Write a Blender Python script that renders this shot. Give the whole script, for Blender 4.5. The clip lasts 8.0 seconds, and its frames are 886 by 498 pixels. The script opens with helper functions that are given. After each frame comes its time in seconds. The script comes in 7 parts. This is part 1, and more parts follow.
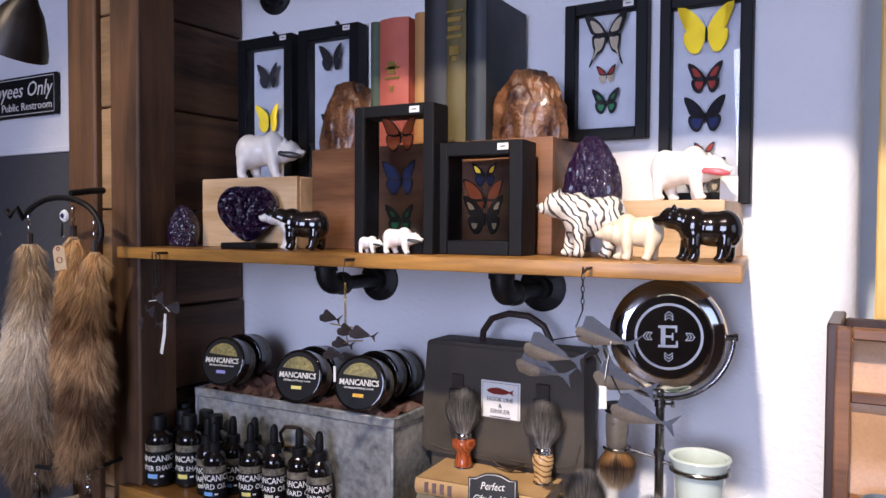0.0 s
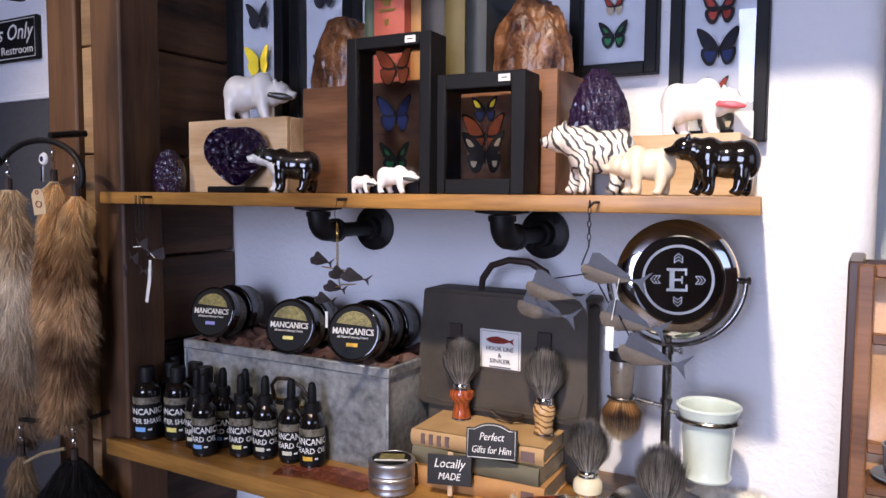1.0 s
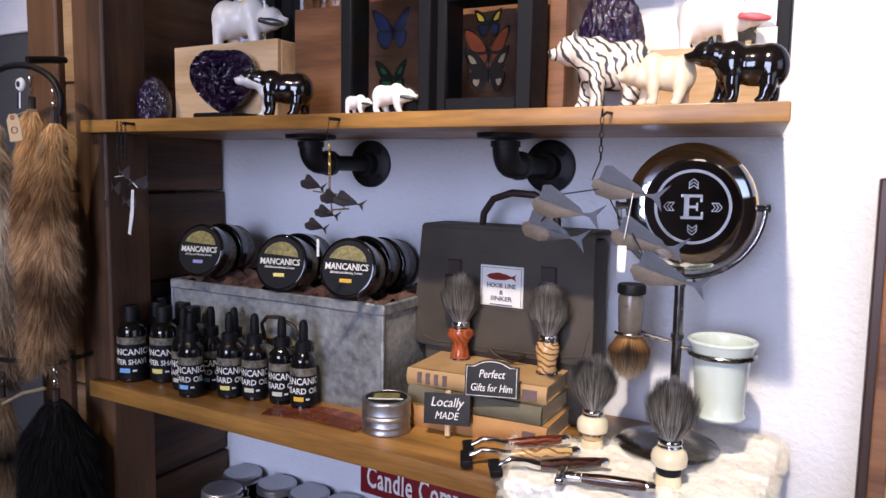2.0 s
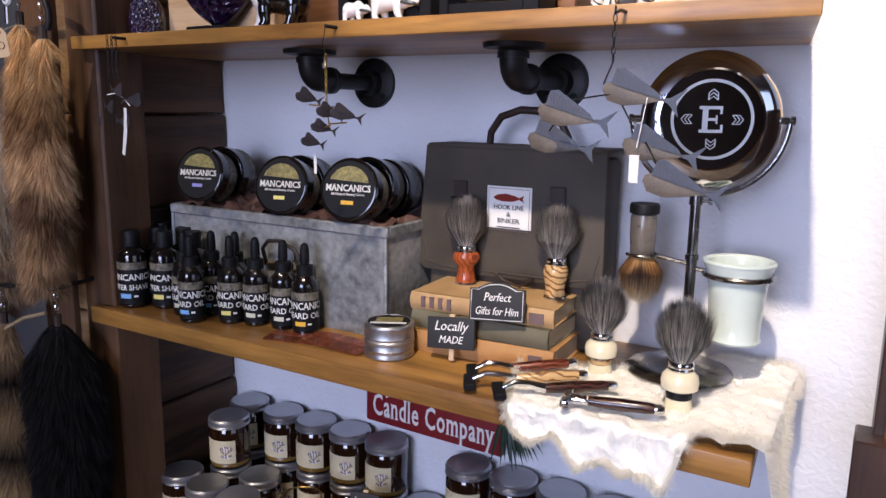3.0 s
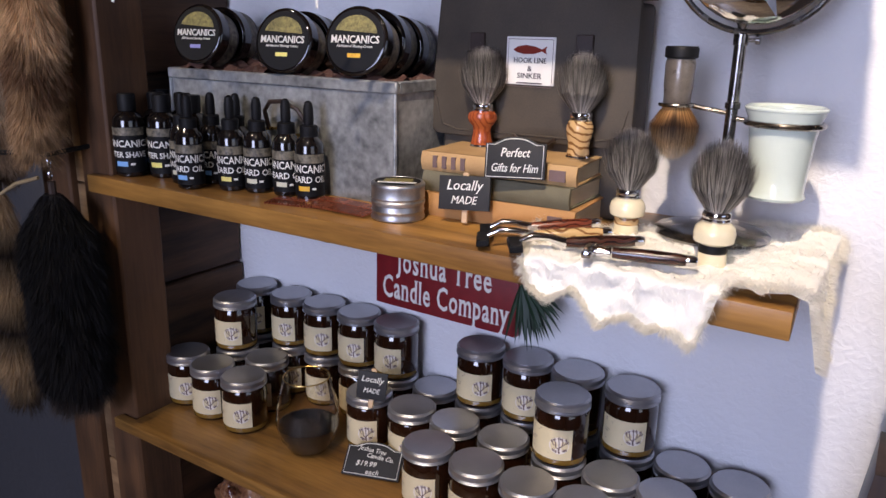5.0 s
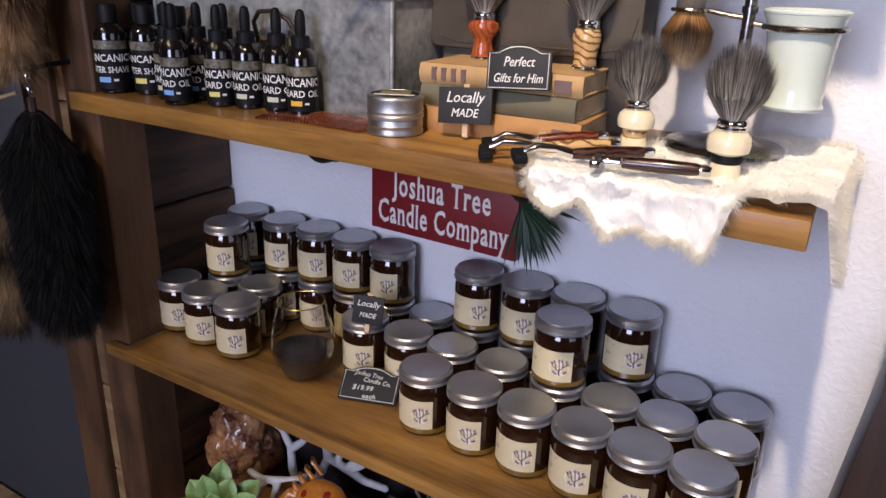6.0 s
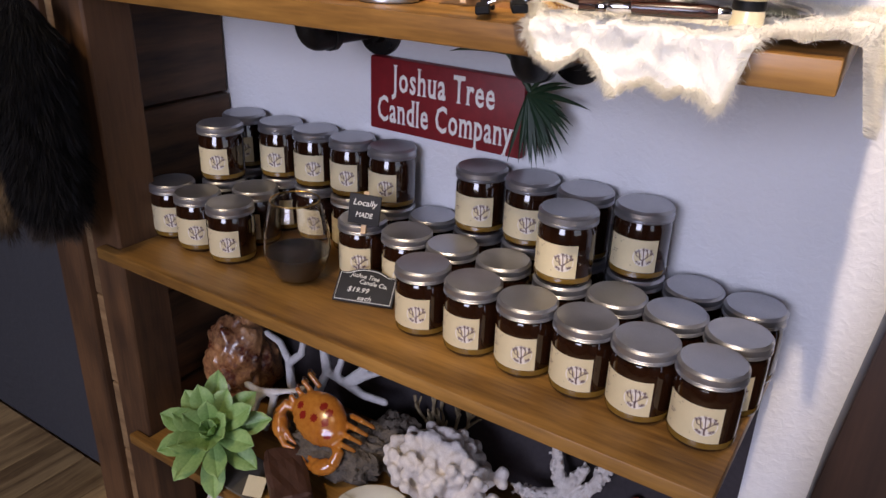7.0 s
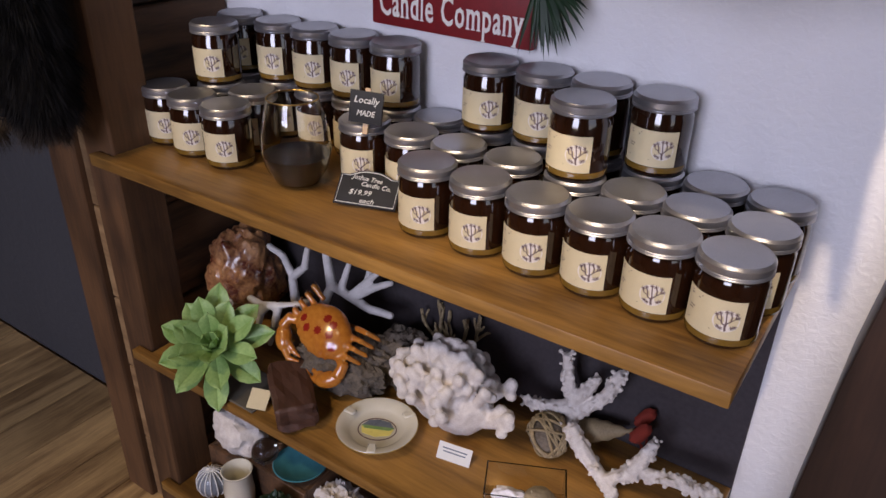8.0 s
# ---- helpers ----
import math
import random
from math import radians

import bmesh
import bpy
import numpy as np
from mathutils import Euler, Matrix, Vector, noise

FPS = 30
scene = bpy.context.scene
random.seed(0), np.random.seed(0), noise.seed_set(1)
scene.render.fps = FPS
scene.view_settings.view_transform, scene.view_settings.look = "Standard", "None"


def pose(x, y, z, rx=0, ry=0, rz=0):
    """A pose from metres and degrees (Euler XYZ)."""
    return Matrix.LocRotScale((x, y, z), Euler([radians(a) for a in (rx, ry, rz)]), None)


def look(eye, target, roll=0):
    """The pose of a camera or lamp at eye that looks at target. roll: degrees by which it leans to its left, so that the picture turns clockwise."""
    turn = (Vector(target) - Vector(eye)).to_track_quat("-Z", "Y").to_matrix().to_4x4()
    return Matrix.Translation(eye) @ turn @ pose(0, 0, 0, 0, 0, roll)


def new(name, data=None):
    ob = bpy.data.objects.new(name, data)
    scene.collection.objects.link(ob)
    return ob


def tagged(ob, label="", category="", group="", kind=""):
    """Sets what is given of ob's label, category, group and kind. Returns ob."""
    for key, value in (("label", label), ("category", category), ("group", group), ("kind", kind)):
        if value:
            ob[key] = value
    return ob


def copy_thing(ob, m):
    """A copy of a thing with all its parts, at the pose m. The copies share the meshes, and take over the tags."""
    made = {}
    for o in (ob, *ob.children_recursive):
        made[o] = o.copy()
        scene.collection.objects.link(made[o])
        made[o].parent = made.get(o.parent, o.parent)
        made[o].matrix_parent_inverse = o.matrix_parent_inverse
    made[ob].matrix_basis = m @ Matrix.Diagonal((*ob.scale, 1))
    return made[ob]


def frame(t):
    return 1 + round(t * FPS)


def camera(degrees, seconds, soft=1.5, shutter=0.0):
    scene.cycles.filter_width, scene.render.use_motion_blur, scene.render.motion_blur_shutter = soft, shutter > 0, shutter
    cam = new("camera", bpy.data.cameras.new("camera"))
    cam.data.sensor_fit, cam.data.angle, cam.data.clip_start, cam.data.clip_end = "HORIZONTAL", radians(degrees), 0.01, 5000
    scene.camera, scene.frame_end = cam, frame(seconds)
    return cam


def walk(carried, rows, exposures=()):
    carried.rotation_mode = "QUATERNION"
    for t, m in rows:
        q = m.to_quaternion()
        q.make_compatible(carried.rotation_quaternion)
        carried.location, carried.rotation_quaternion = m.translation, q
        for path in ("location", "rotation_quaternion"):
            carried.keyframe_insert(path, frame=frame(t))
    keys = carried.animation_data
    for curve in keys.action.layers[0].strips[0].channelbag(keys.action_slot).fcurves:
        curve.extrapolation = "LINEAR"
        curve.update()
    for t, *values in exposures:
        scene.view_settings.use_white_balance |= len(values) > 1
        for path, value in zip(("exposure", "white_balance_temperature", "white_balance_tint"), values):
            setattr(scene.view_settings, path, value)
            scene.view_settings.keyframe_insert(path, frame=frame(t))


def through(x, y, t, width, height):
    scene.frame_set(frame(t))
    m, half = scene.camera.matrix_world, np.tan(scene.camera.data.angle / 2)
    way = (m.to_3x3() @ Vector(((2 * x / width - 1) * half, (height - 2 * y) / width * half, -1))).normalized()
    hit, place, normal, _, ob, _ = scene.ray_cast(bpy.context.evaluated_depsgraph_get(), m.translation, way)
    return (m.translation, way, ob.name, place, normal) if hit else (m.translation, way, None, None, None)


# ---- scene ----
cam = camera(61.5, 8.0)
PATH = [
    (0, (-0.001, -1.157, 1.731), (-1.002, 0.574, 1.664), 0.3),
    (0.5, (-0.015, -1.131, 1.707), (-1.016, 0.597, 1.604), 0.2),
    (1, (-0.026, -1.111, 1.688), (-1.02, 0.618, 1.541), 0.4),
    (1.5, (-0.037, -1.087, 1.664), (-1.04, 0.631, 1.461), 0.7),
    (1.7, (-0.048, -1.077, 1.643), (-1.036, 0.651, 1.445), 0.9),
    (2.8, (-0.057, -1.031, 1.599), (-1.061, 0.664, 1.252), 0.8),
    (3, (-0.058, -1.023, 1.589), (-1.068, 0.662, 1.215), 0.8),
    (3.5, (-0.059, -1.006, 1.566), (-1.058, 0.673, 1.138), 1.1),
    (4, (-0.065, -0.999, 1.544), (-1.066, 0.672, 1.093), 1.9),
    (4.5, (-0.069, -0.992, 1.517), (-1.093, 0.657, 1.035), 1.7),
    (5, (-0.077, -0.975, 1.486), (-1.103, 0.649, 0.927), 1.3),
    (5.2, (-0.081, -0.97, 1.472), (-1.1, 0.647, 0.881), 1.3),
    (6.3, (-0.097, -0.951, 1.421), (-1.075, 0.634, 0.691), 1.9),
    (6.5, (-0.084, -0.94, 1.391), (-1.08, 0.63, 0.655), 1.8),
    (7, (-0.083, -0.929, 1.348), (-1.073, 0.606, 0.535), 1.8),
    (7.5, (-0.083, -0.915, 1.312), (-1.069, 0.588, 0.435), 1.6),
    (8, (-0.087, -0.904, 1.276), (-1.064, 0.558, 0.322), 1.3),
]
walk(cam, [(t, look(eye, target, roll)) for t, eye, target, roll in PATH],
     exposures=[(0, 0.0, 6350, 10), (3.5, 0.0, 6300, 10), (5, 0.0, 6600, 10), (6.5, 0.0, 7050, 10), (8, 0.12, 7600, 11)])

# ---- light ----
S0, S1, S2, S3, S4, S5 = 2.257, 1.688, 1.261, 0.838, 0.46, 0.13
FRONT = -0.305

world = bpy.data.worlds.new("sky")
world.use_nodes = True
scene.world = world
_sky = world.node_tree.nodes.new("ShaderNodeTexSky")
_sky.sky_type, _sky.sun_disc = "NISHITA", False
_sky.sun_elevation, _sky.sun_rotation = radians(40), radians(160)
_bg = world.node_tree.nodes["Background"]
_bg.inputs["Strength"].default_value = 0.1
world.node_tree.links.new(_sky.outputs["Color"], _bg.inputs["Color"])


def lamp(name, kind, place, target, watts, colour, **more):
    data = bpy.data.lights.new(name, kind)
    data.energy, data.color = watts, colour
    if kind == "AREA":
        data.shape, data.size, data.size_y = "RECTANGLE", more["size"], more["size_y"]
    if kind == "SPOT":
        data.spot_size, data.spot_blend, data.shadow_soft_size = radians(more["cone"]), more["blend"], more["radius"]
    ob = new(name, data)
    ob.matrix_world = look(place, target)
    return ob


# daylight through the two shop windows, and the ceiling spots over the shelves
lamp("window_light", "AREA", (-0.05, -4.43, 2.1), (-0.35, 0, 1.35), 128, (0.60, 0.66, 1.0), size=1.6, size_y=1.7)
lamp("window_light", "AREA", (2.93, -1.8, 2.0), (0, -1.5, 1.4), 11, (0.60, 0.66, 1.0), size=2.0, size_y=1.8)
lamp("ceiling_spot", "SPOT", (-0.10, -1.62, 3.08), (-0.28, -0.15, 1.70), 285, (1.0, 0.83, 0.68), cone=39, blend=1.0, radius=0.035)
lamp("ceiling_spot", "SPOT", (-1.55, -1.75, 3.08), (-1.36, -0.33, 1.80), 125, (1.0, 0.82, 0.62), cone=31, blend=1.0, radius=0.035)

lamp("ceiling_spot", "SPOT", (-1.05, -1.95, 3.08), (-0.78, -0.36, 0.30), 92, (1.0, 0.82, 0.60), cone=33, blend=1.0, radius=0.035)

# ---- materials ----


def nodes_of(name):
    m = bpy.data.materials.new(name)
    m.use_nodes = True
    t = m.node_tree
    return m, t, t.nodes["Principled BSDF"], t.links.new


def rgba(c):
    return (c[0], c[1], c[2], 1.0)


def surface(name, dark, light, rough=0.5, metal=0.0, scale=30.0, fine=250.0, bump=0.1, stretch=(1, 1, 1), coat=0.0, sheen=0.0, rough_var=0.15, contrast=0.25, dist=0.002):
    """A surface with large stains and fine grain, in metres."""
    m, t, b, link = nodes_of(name)
    n = t.nodes.new
    coord, mp = n("ShaderNodeTexCoord"), n("ShaderNodeMapping")
    mp.inputs["Scale"].default_value = stretch
    link(coord.outputs["Object"], mp.inputs["Vector"])
    info = n("ShaderNodeObjectInfo")
    shift = n("ShaderNodeVectorMath")
    shift.operation = "ADD"
    mul = n("ShaderNodeMath")
    mul.operation = "MULTIPLY"
    mul.inputs[1].default_value = 17.0
    link(info.outputs["Random"], mul.inputs[0])
    link(mp.outputs["Vector"], shift.inputs[0])
    link(mul.outputs[0], shift.inputs[1])
    big, small = n("ShaderNodeTexNoise"), n("ShaderNodeTexNoise")
    big.inputs["Scale"].default_value, big.inputs["Detail"].default_value = scale, 5
    small.inputs["Scale"].default_value, small.inputs["Detail"].default_value = fine, 3
    for x in (big, small):
        link(shift.outputs[0], x.inputs["Vector"])
    mix = n("ShaderNodeMath")
    mix.operation = "MULTIPLY_ADD"
    mix.inputs[1].default_value = 0.4
    link(small.outputs["Fac"], mix.inputs[0])
    half = n("ShaderNodeMath")
    half.operation = "MULTIPLY"
    half.inputs[1].default_value = 0.6
    link(big.outputs["Fac"], half.inputs[0])
    link(half.outputs[0], mix.inputs[2])
    ramp = n("ShaderNodeValToRGB")
    ramp.color_ramp.elements[0].position, ramp.color_ramp.elements[0].color = 0.5 - contrast, rgba(dark)
    ramp.color_ramp.elements[1].position, ramp.color_ramp.elements[1].color = 0.5 + contrast, rgba(light)
    link(mix.outputs[0], ramp.inputs["Fac"])
    link(ramp.outputs["Color"], b.inputs["Base Color"])
    rr = n("ShaderNodeMapRange")
    rr.inputs["To Min"].default_value, rr.inputs["To Max"].default_value = max(0.02, rough - rough_var), min(1.0, rough + rough_var)
    link(big.outputs["Fac"], rr.inputs["Value"])
    link(rr.outputs["Result"], b.inputs["Roughness"])
    b.inputs["Metallic"].default_value = metal
    b.inputs["Coat Weight"].default_value = coat
    b.inputs["Coat Roughness"].default_value = 0.06
    b.inputs["Sheen Weight"].default_value = sheen
    if bump:
        bp = n("ShaderNodeBump")
        bp.inputs["Strength"].default_value, bp.inputs["Distance"].default_value = bump, dist
        link(mix.outputs[0], bp.inputs["Height"])
        link(bp.outputs["Normal"], b.inputs["Normal"])
    return m


def wood(name, dark, light, along="x", rough=0.5, rings=38.0, bump=0.25, coat=0.0, knots=0.5):
    """Sawn timber: long grain along one axis, growth bands, knots, fine pores."""
    m, t, b, link = nodes_of(name)
    n = t.nodes.new
    coord, mp, info = n("ShaderNodeTexCoord"), n("ShaderNodeMapping"), n("ShaderNodeObjectInfo")
    s = {"x": (0.09, 1, 1), "y": (1, 0.09, 1), "z": (1, 1, 0.09)}[along]
    mp.inputs["Scale"].default_value = s
    mul, add = n("ShaderNodeMath"), n("ShaderNodeVectorMath")
    mul.operation, add.operation = "MULTIPLY", "ADD"
    mul.inputs[1].default_value = 9.0
    link(info.outputs["Random"], mul.inputs[0])
    link(coord.outputs["Object"], add.inputs[0])
    link(mul.outputs[0], add.inputs[1])
    link(add.outputs[0], mp.inputs["Vector"])
    warp = n("ShaderNodeTexNoise")
    warp.inputs["Scale"].default_value, warp.inputs["Detail"].default_value = 7.0, 3
    link(mp.outputs["Vector"], warp.inputs["Vector"])
    bands = n("ShaderNodeMath")
    bands.operation = "MULTIPLY"
    bands.inputs[1].default_value = rings
    link(warp.outputs["Fac"], bands.inputs[0])
    sine = n("ShaderNodeMath")
    sine.operation = "SINE"
    link(bands.outputs[0], sine.inputs[0])
    pores = n("ShaderNodeTexNoise")
    pores.inputs["Scale"].default_value, pores.inputs["Detail"].default_value = 210.0, 4
    link(mp.outputs["Vector"], pores.inputs["Vector"])
    stains = n("ShaderNodeTexNoise")
    stains.inputs["Scale"].default_value, stains.inputs["Detail"].default_value = 5.0, 4
    link(add.outputs[0], stains.inputs["Vector"])
    a = n("ShaderNodeMath")
    a.operation = "MULTIPLY_ADD"
    a.inputs[1].default_value, a.inputs[2].default_value = 0.125, 0.03
    link(sine.outputs[0], a.inputs[0])
    c = n("ShaderNodeMath")
    c.operation = "MULTIPLY_ADD"
    c.inputs[1].default_value = 0.4
    link(pores.outputs["Fac"], c.inputs[0])
    link(a.outputs[0], c.inputs[2])
    d = n("ShaderNodeMath")
    d.operation = "MULTIPLY_ADD"
    d.inputs[1].default_value = 0.6
    link(stains.outputs["Fac"], d.inputs[0])
    link(c.outputs[0], d.inputs[2])
    ramp = n("ShaderNodeValToRGB")
    ramp.color_ramp.elements[0].position, ramp.color_ramp.elements[0].color = 0.28, rgba(dark)
    ramp.color_ramp.elements[1].position, ramp.color_ramp.elements[1].color = 0.75, rgba(light)
    link(d.outputs[0], ramp.inputs["Fac"])
    knot = n("ShaderNodeTexVoronoi")
    knot.inputs["Scale"].default_value = 5.5
    km = n("ShaderNodeMapping")
    km.inputs["Scale"].default_value = {"x": (0.55, 1, 1), "y": (1, 0.55, 1), "z": (1, 1, 0.55)}[along]
    link(add.outputs[0], km.inputs["Vector"])
    link(km.outputs["Vector"], knot.inputs["Vector"])
    kr = n("ShaderNodeMapRange")
    kr.inputs["From Min"].default_value, kr.inputs["From Max"].default_value = 0.03, 0.11
    kr.inputs["To Min"].default_value, kr.inputs["To Max"].default_value = knots, 0.0
    link(knot.outputs["Distance"], kr.inputs["Value"])
    mixc = n("ShaderNodeMix")
    mixc.data_type = "RGBA"
    link(kr.outputs["Result"], mixc.inputs["Factor"])
    link(ramp.outputs["Color"], mixc.inputs["A"])
    mixc.inputs["B"].default_value = (dark[0] * 0.35, dark[1] * 0.3, dark[2] * 0.3, 1)
    tone = n("ShaderNodeHueSaturation")
    tr = n("ShaderNodeMapRange")
    tr.inputs["To Min"].default_value, tr.inputs["To Max"].default_value = 0.75, 1.2
    link(info.outputs["Random"], tr.inputs["Value"])
    link(tr.outputs["Result"], tone.inputs["Value"])
    link(mixc.outputs["Result"], tone.inputs["Color"])
    link(tone.outputs["Color"], b.inputs["Base Color"])
    b.inputs["Roughness"].default_value = rough
    b.inputs["Coat Weight"].default_value = coat
    b.inputs["Coat Roughness"].default_value = 0.25
    bp = n("ShaderNodeBump")
    bp.inputs["Strength"].default_value, bp.inputs["Distance"].default_value = bump, 0.002
    link(d.outputs[0], bp.inputs["Height"])
    link(bp.outputs["Normal"], b.inputs["Normal"])
    return m


def plain(name, colour, rough=0.5, metal=0.0, coat=0.0, bump=0.05, var=0.18, scale=60.0):
    lo = tuple(c * (1 - var) for c in colour)
    hi = tuple(min(1.0, c * (1 + var)) for c in colour)
    return surface(name, lo, hi, rough, metal, scale=scale, fine=scale * 9, bump=bump, coat=coat, rough_var=0.08)


def glass(name, colour=(1, 1, 1), rough=0.0, ior=1.45):
    m, t, b, link = nodes_of(name)
    b.inputs["Base Color"].default_value = rgba(colour)
    b.inputs["Roughness"].default_value = rough
    b.inputs["Transmission Weight"].default_value = 1.0
    b.inputs["IOR"].default_value = ior
    return m


def stucco(name, colour, scale=75.0, strength=0.9, dist=0.004):
    """Trowelled plaster: soft lumps of about a centimetre over a broad unevenness."""
    m, t, b, link = nodes_of(name)
    n = t.nodes.new
    coord = n("ShaderNodeTexCoord")
    lumps, broad, tint = n("ShaderNodeTexNoise"), n("ShaderNodeTexNoise"), n("ShaderNodeTexNoise")
    lumps.inputs["Scale"].default_value, lumps.inputs["Detail"].default_value, lumps.inputs["Distortion"].default_value = scale, 4, 0.6
    broad.inputs["Scale"].default_value, broad.inputs["Detail"].default_value = 9, 3
    tint.inputs["Scale"].default_value, tint.inputs["Detail"].default_value = 4, 6
    for x in (lumps, broad, tint):
        link(coord.outputs["Object"], x.inputs["Vector"])
    r = n("ShaderNodeMapRange")
    r.inputs["From Min"].default_value, r.inputs["From Max"].default_value = 0.35, 0.70
    link(lumps.outputs["Fac"], r.inputs["Value"])
    h = n("ShaderNodeMath")
    h.operation = "MULTIPLY_ADD"
    h.inputs[1].default_value = 2.0
    link(broad.outputs["Fac"], h.inputs[0])
    link(r.outputs["Result"], h.inputs[2])
    bp = n("ShaderNodeBump")
    bp.inputs["Strength"].default_value, bp.inputs["Distance"].default_value = strength, dist
    link(h.outputs[0], bp.inputs["Height"])
    link(bp.outputs["Normal"], b.inputs["Normal"])
    ramp = n("ShaderNodeValToRGB")
    ramp.color_ramp.elements[0].position, ramp.color_ramp.elements[0].color = 0.3, rgba([c * 0.92 for c in colour])
    ramp.color_ramp.elements[1].position, ramp.color_ramp.elements[1].color = 0.7, rgba(colour)
    link(tint.outputs["Fac"], ramp.inputs["Fac"])
    link(ramp.outputs["Color"], b.inputs["Base Color"])
    b.inputs["Roughness"].default_value = 0.75
    return m


M = dict(
    stucco=stucco("white_stucco", (0.80, 0.80, 0.82), scale=95, strength=0.36, dist=0.0022),
    smooth=stucco("smooth_plaster", (0.74, 0.79, 0.86), scale=22, strength=0.35, dist=0.002),
    shelf=wood("shelf_pine", (0.095, 0.040, 0.009), (0.40, 0.20, 0.048), "x", 0.42, rings=34, coat=0.15, knots=0.7),
    post=wood("stained_post", (0.036, 0.016, 0.007), (0.140, 0.066, 0.028), "z", 0.6),
    plank=wood("dark_plank", (0.026, 0.014, 0.008), (0.15, 0.074, 0.036), "y", 0.65),
    gapwood=wood("pale_board", (0.15, 0.08, 0.036), (0.35, 0.22, 0.11), "x", 0.6),
    pine=wood("pale_pine", (0.50, 0.31, 0.15), (0.78, 0.56, 0.34), "x", 0.5, knots=0.2),
    walnut=wood("brown_box_wood", (0.10, 0.042, 0.018), (0.28, 0.13, 0.06), "x", 0.45, knots=0.1),
    yellow=wood("yellow_pine", (0.55, 0.33, 0.08), (0.80, 0.56, 0.20), "z", 0.5),
    floor=wood("floor_board", (0.13, 0.064, 0.024), (0.56, 0.36, 0.16), "y", 0.45),
    cabinet=wood("dark_cabinet", (0.02, 0.011, 0.008), (0.06, 0.03, 0.02), "z", 0.4),
    grey=stucco("grey_paint", (0.060, 0.060, 0.066), scale=40, strength=0.25),
    white=stucco("white_paint", (0.72, 0.72, 0.76), scale=40, strength=0.25),
    iron=surface("black_iron", (0.008, 0.008, 0.009), (0.03, 0.028, 0.028), 0.5, 0.6, scale=40, fine=500, bump=0.3),
    black=plain("black_lacquer", (0.006, 0.006, 0.007), 0.55, bump=0.03),
    gloss=plain("black_gloss", (0.007, 0.0055, 0.005), 0.07, coat=0.6, bump=0.0),
    zinc=surface("galvanised_zinc", (0.09, 0.095, 0.10), (0.52, 0.53, 0.52), 0.5, 0.4, scale=11, fine=90, bump=0.25, contrast=0.2),
    tin=surface("brushed_tin", (0.38, 0.38, 0.39), (0.60, 0.60, 0.61), 0.45, 1.0, scale=30, fine=500, bump=0.05),
    lid=surface("brushed_lid", (0.34, 0.34, 0.36), (0.52, 0.52, 0.54), 0.36, 0.85, scale=20, fine=700, bump=0.05),
    amber=plain("amber_glass", (0.020, 0.007, 0.003), 0.06, coat=0.8, bump=0.0, scale=20),
    wax=plain("wax_seen_through_amber", (0.17, 0.095, 0.018), 0.12, coat=0.6, bump=0.0),
    cream=plain("cream_paper", (0.66, 0.56, 0.35), 0.6, bump=0.1, var=0.06),
    paper=plain("white_paper", (0.75, 0.74, 0.70), 0.6, bump=0.05, var=0.05),
    ink=plain("brown_ink", (0.15, 0.095, 0.090), 0.6),
    blackink=plain("black_ink", (0.02, 0.02, 0.02), 0.6),
    red=plain("barn_red_paint", (0.20, 0.010, 0.014), 0.5, bump=0.15, var=0.25),
    whiteink=plain("white_lettering", (0.80, 0.79, 0.74), 0.55, var=0.05),
    satchel=surface("waxed_canvas", (0.034, 0.027, 0.020), (0.088, 0.070, 0.050), 0.7, scale=18, fine=900, bump=0.4),
    leather=surface("dark_leather", (0.018, 0.010, 0.008), (0.045, 0.026, 0.018), 0.5, scale=60, fine=500, bump=0.3),
    chrome=plain("chrome", (0.72, 0.72, 0.74), 0.08, 1.0, bump=0.0, var=0.05),
    nickel=surface("aged_nickel", (0.16, 0.15, 0.14), (0.42, 0.40, 0.38), 0.25, 1.0, scale=50, fine=300, bump=0.05),
    mirror=plain("mirror_glass", (0.9, 0.9, 0.9), 0.02, 1.0, bump=0.0, var=0.02),
    milk=plain("milk_glass", (0.62, 0.70, 0.64), 0.12, coat=0.5, bump=0.0, var=0.04),
    slate=plain("chalkboard", (0.018, 0.018, 0.020), 0.7, bump=0.1, var=0.4),
)


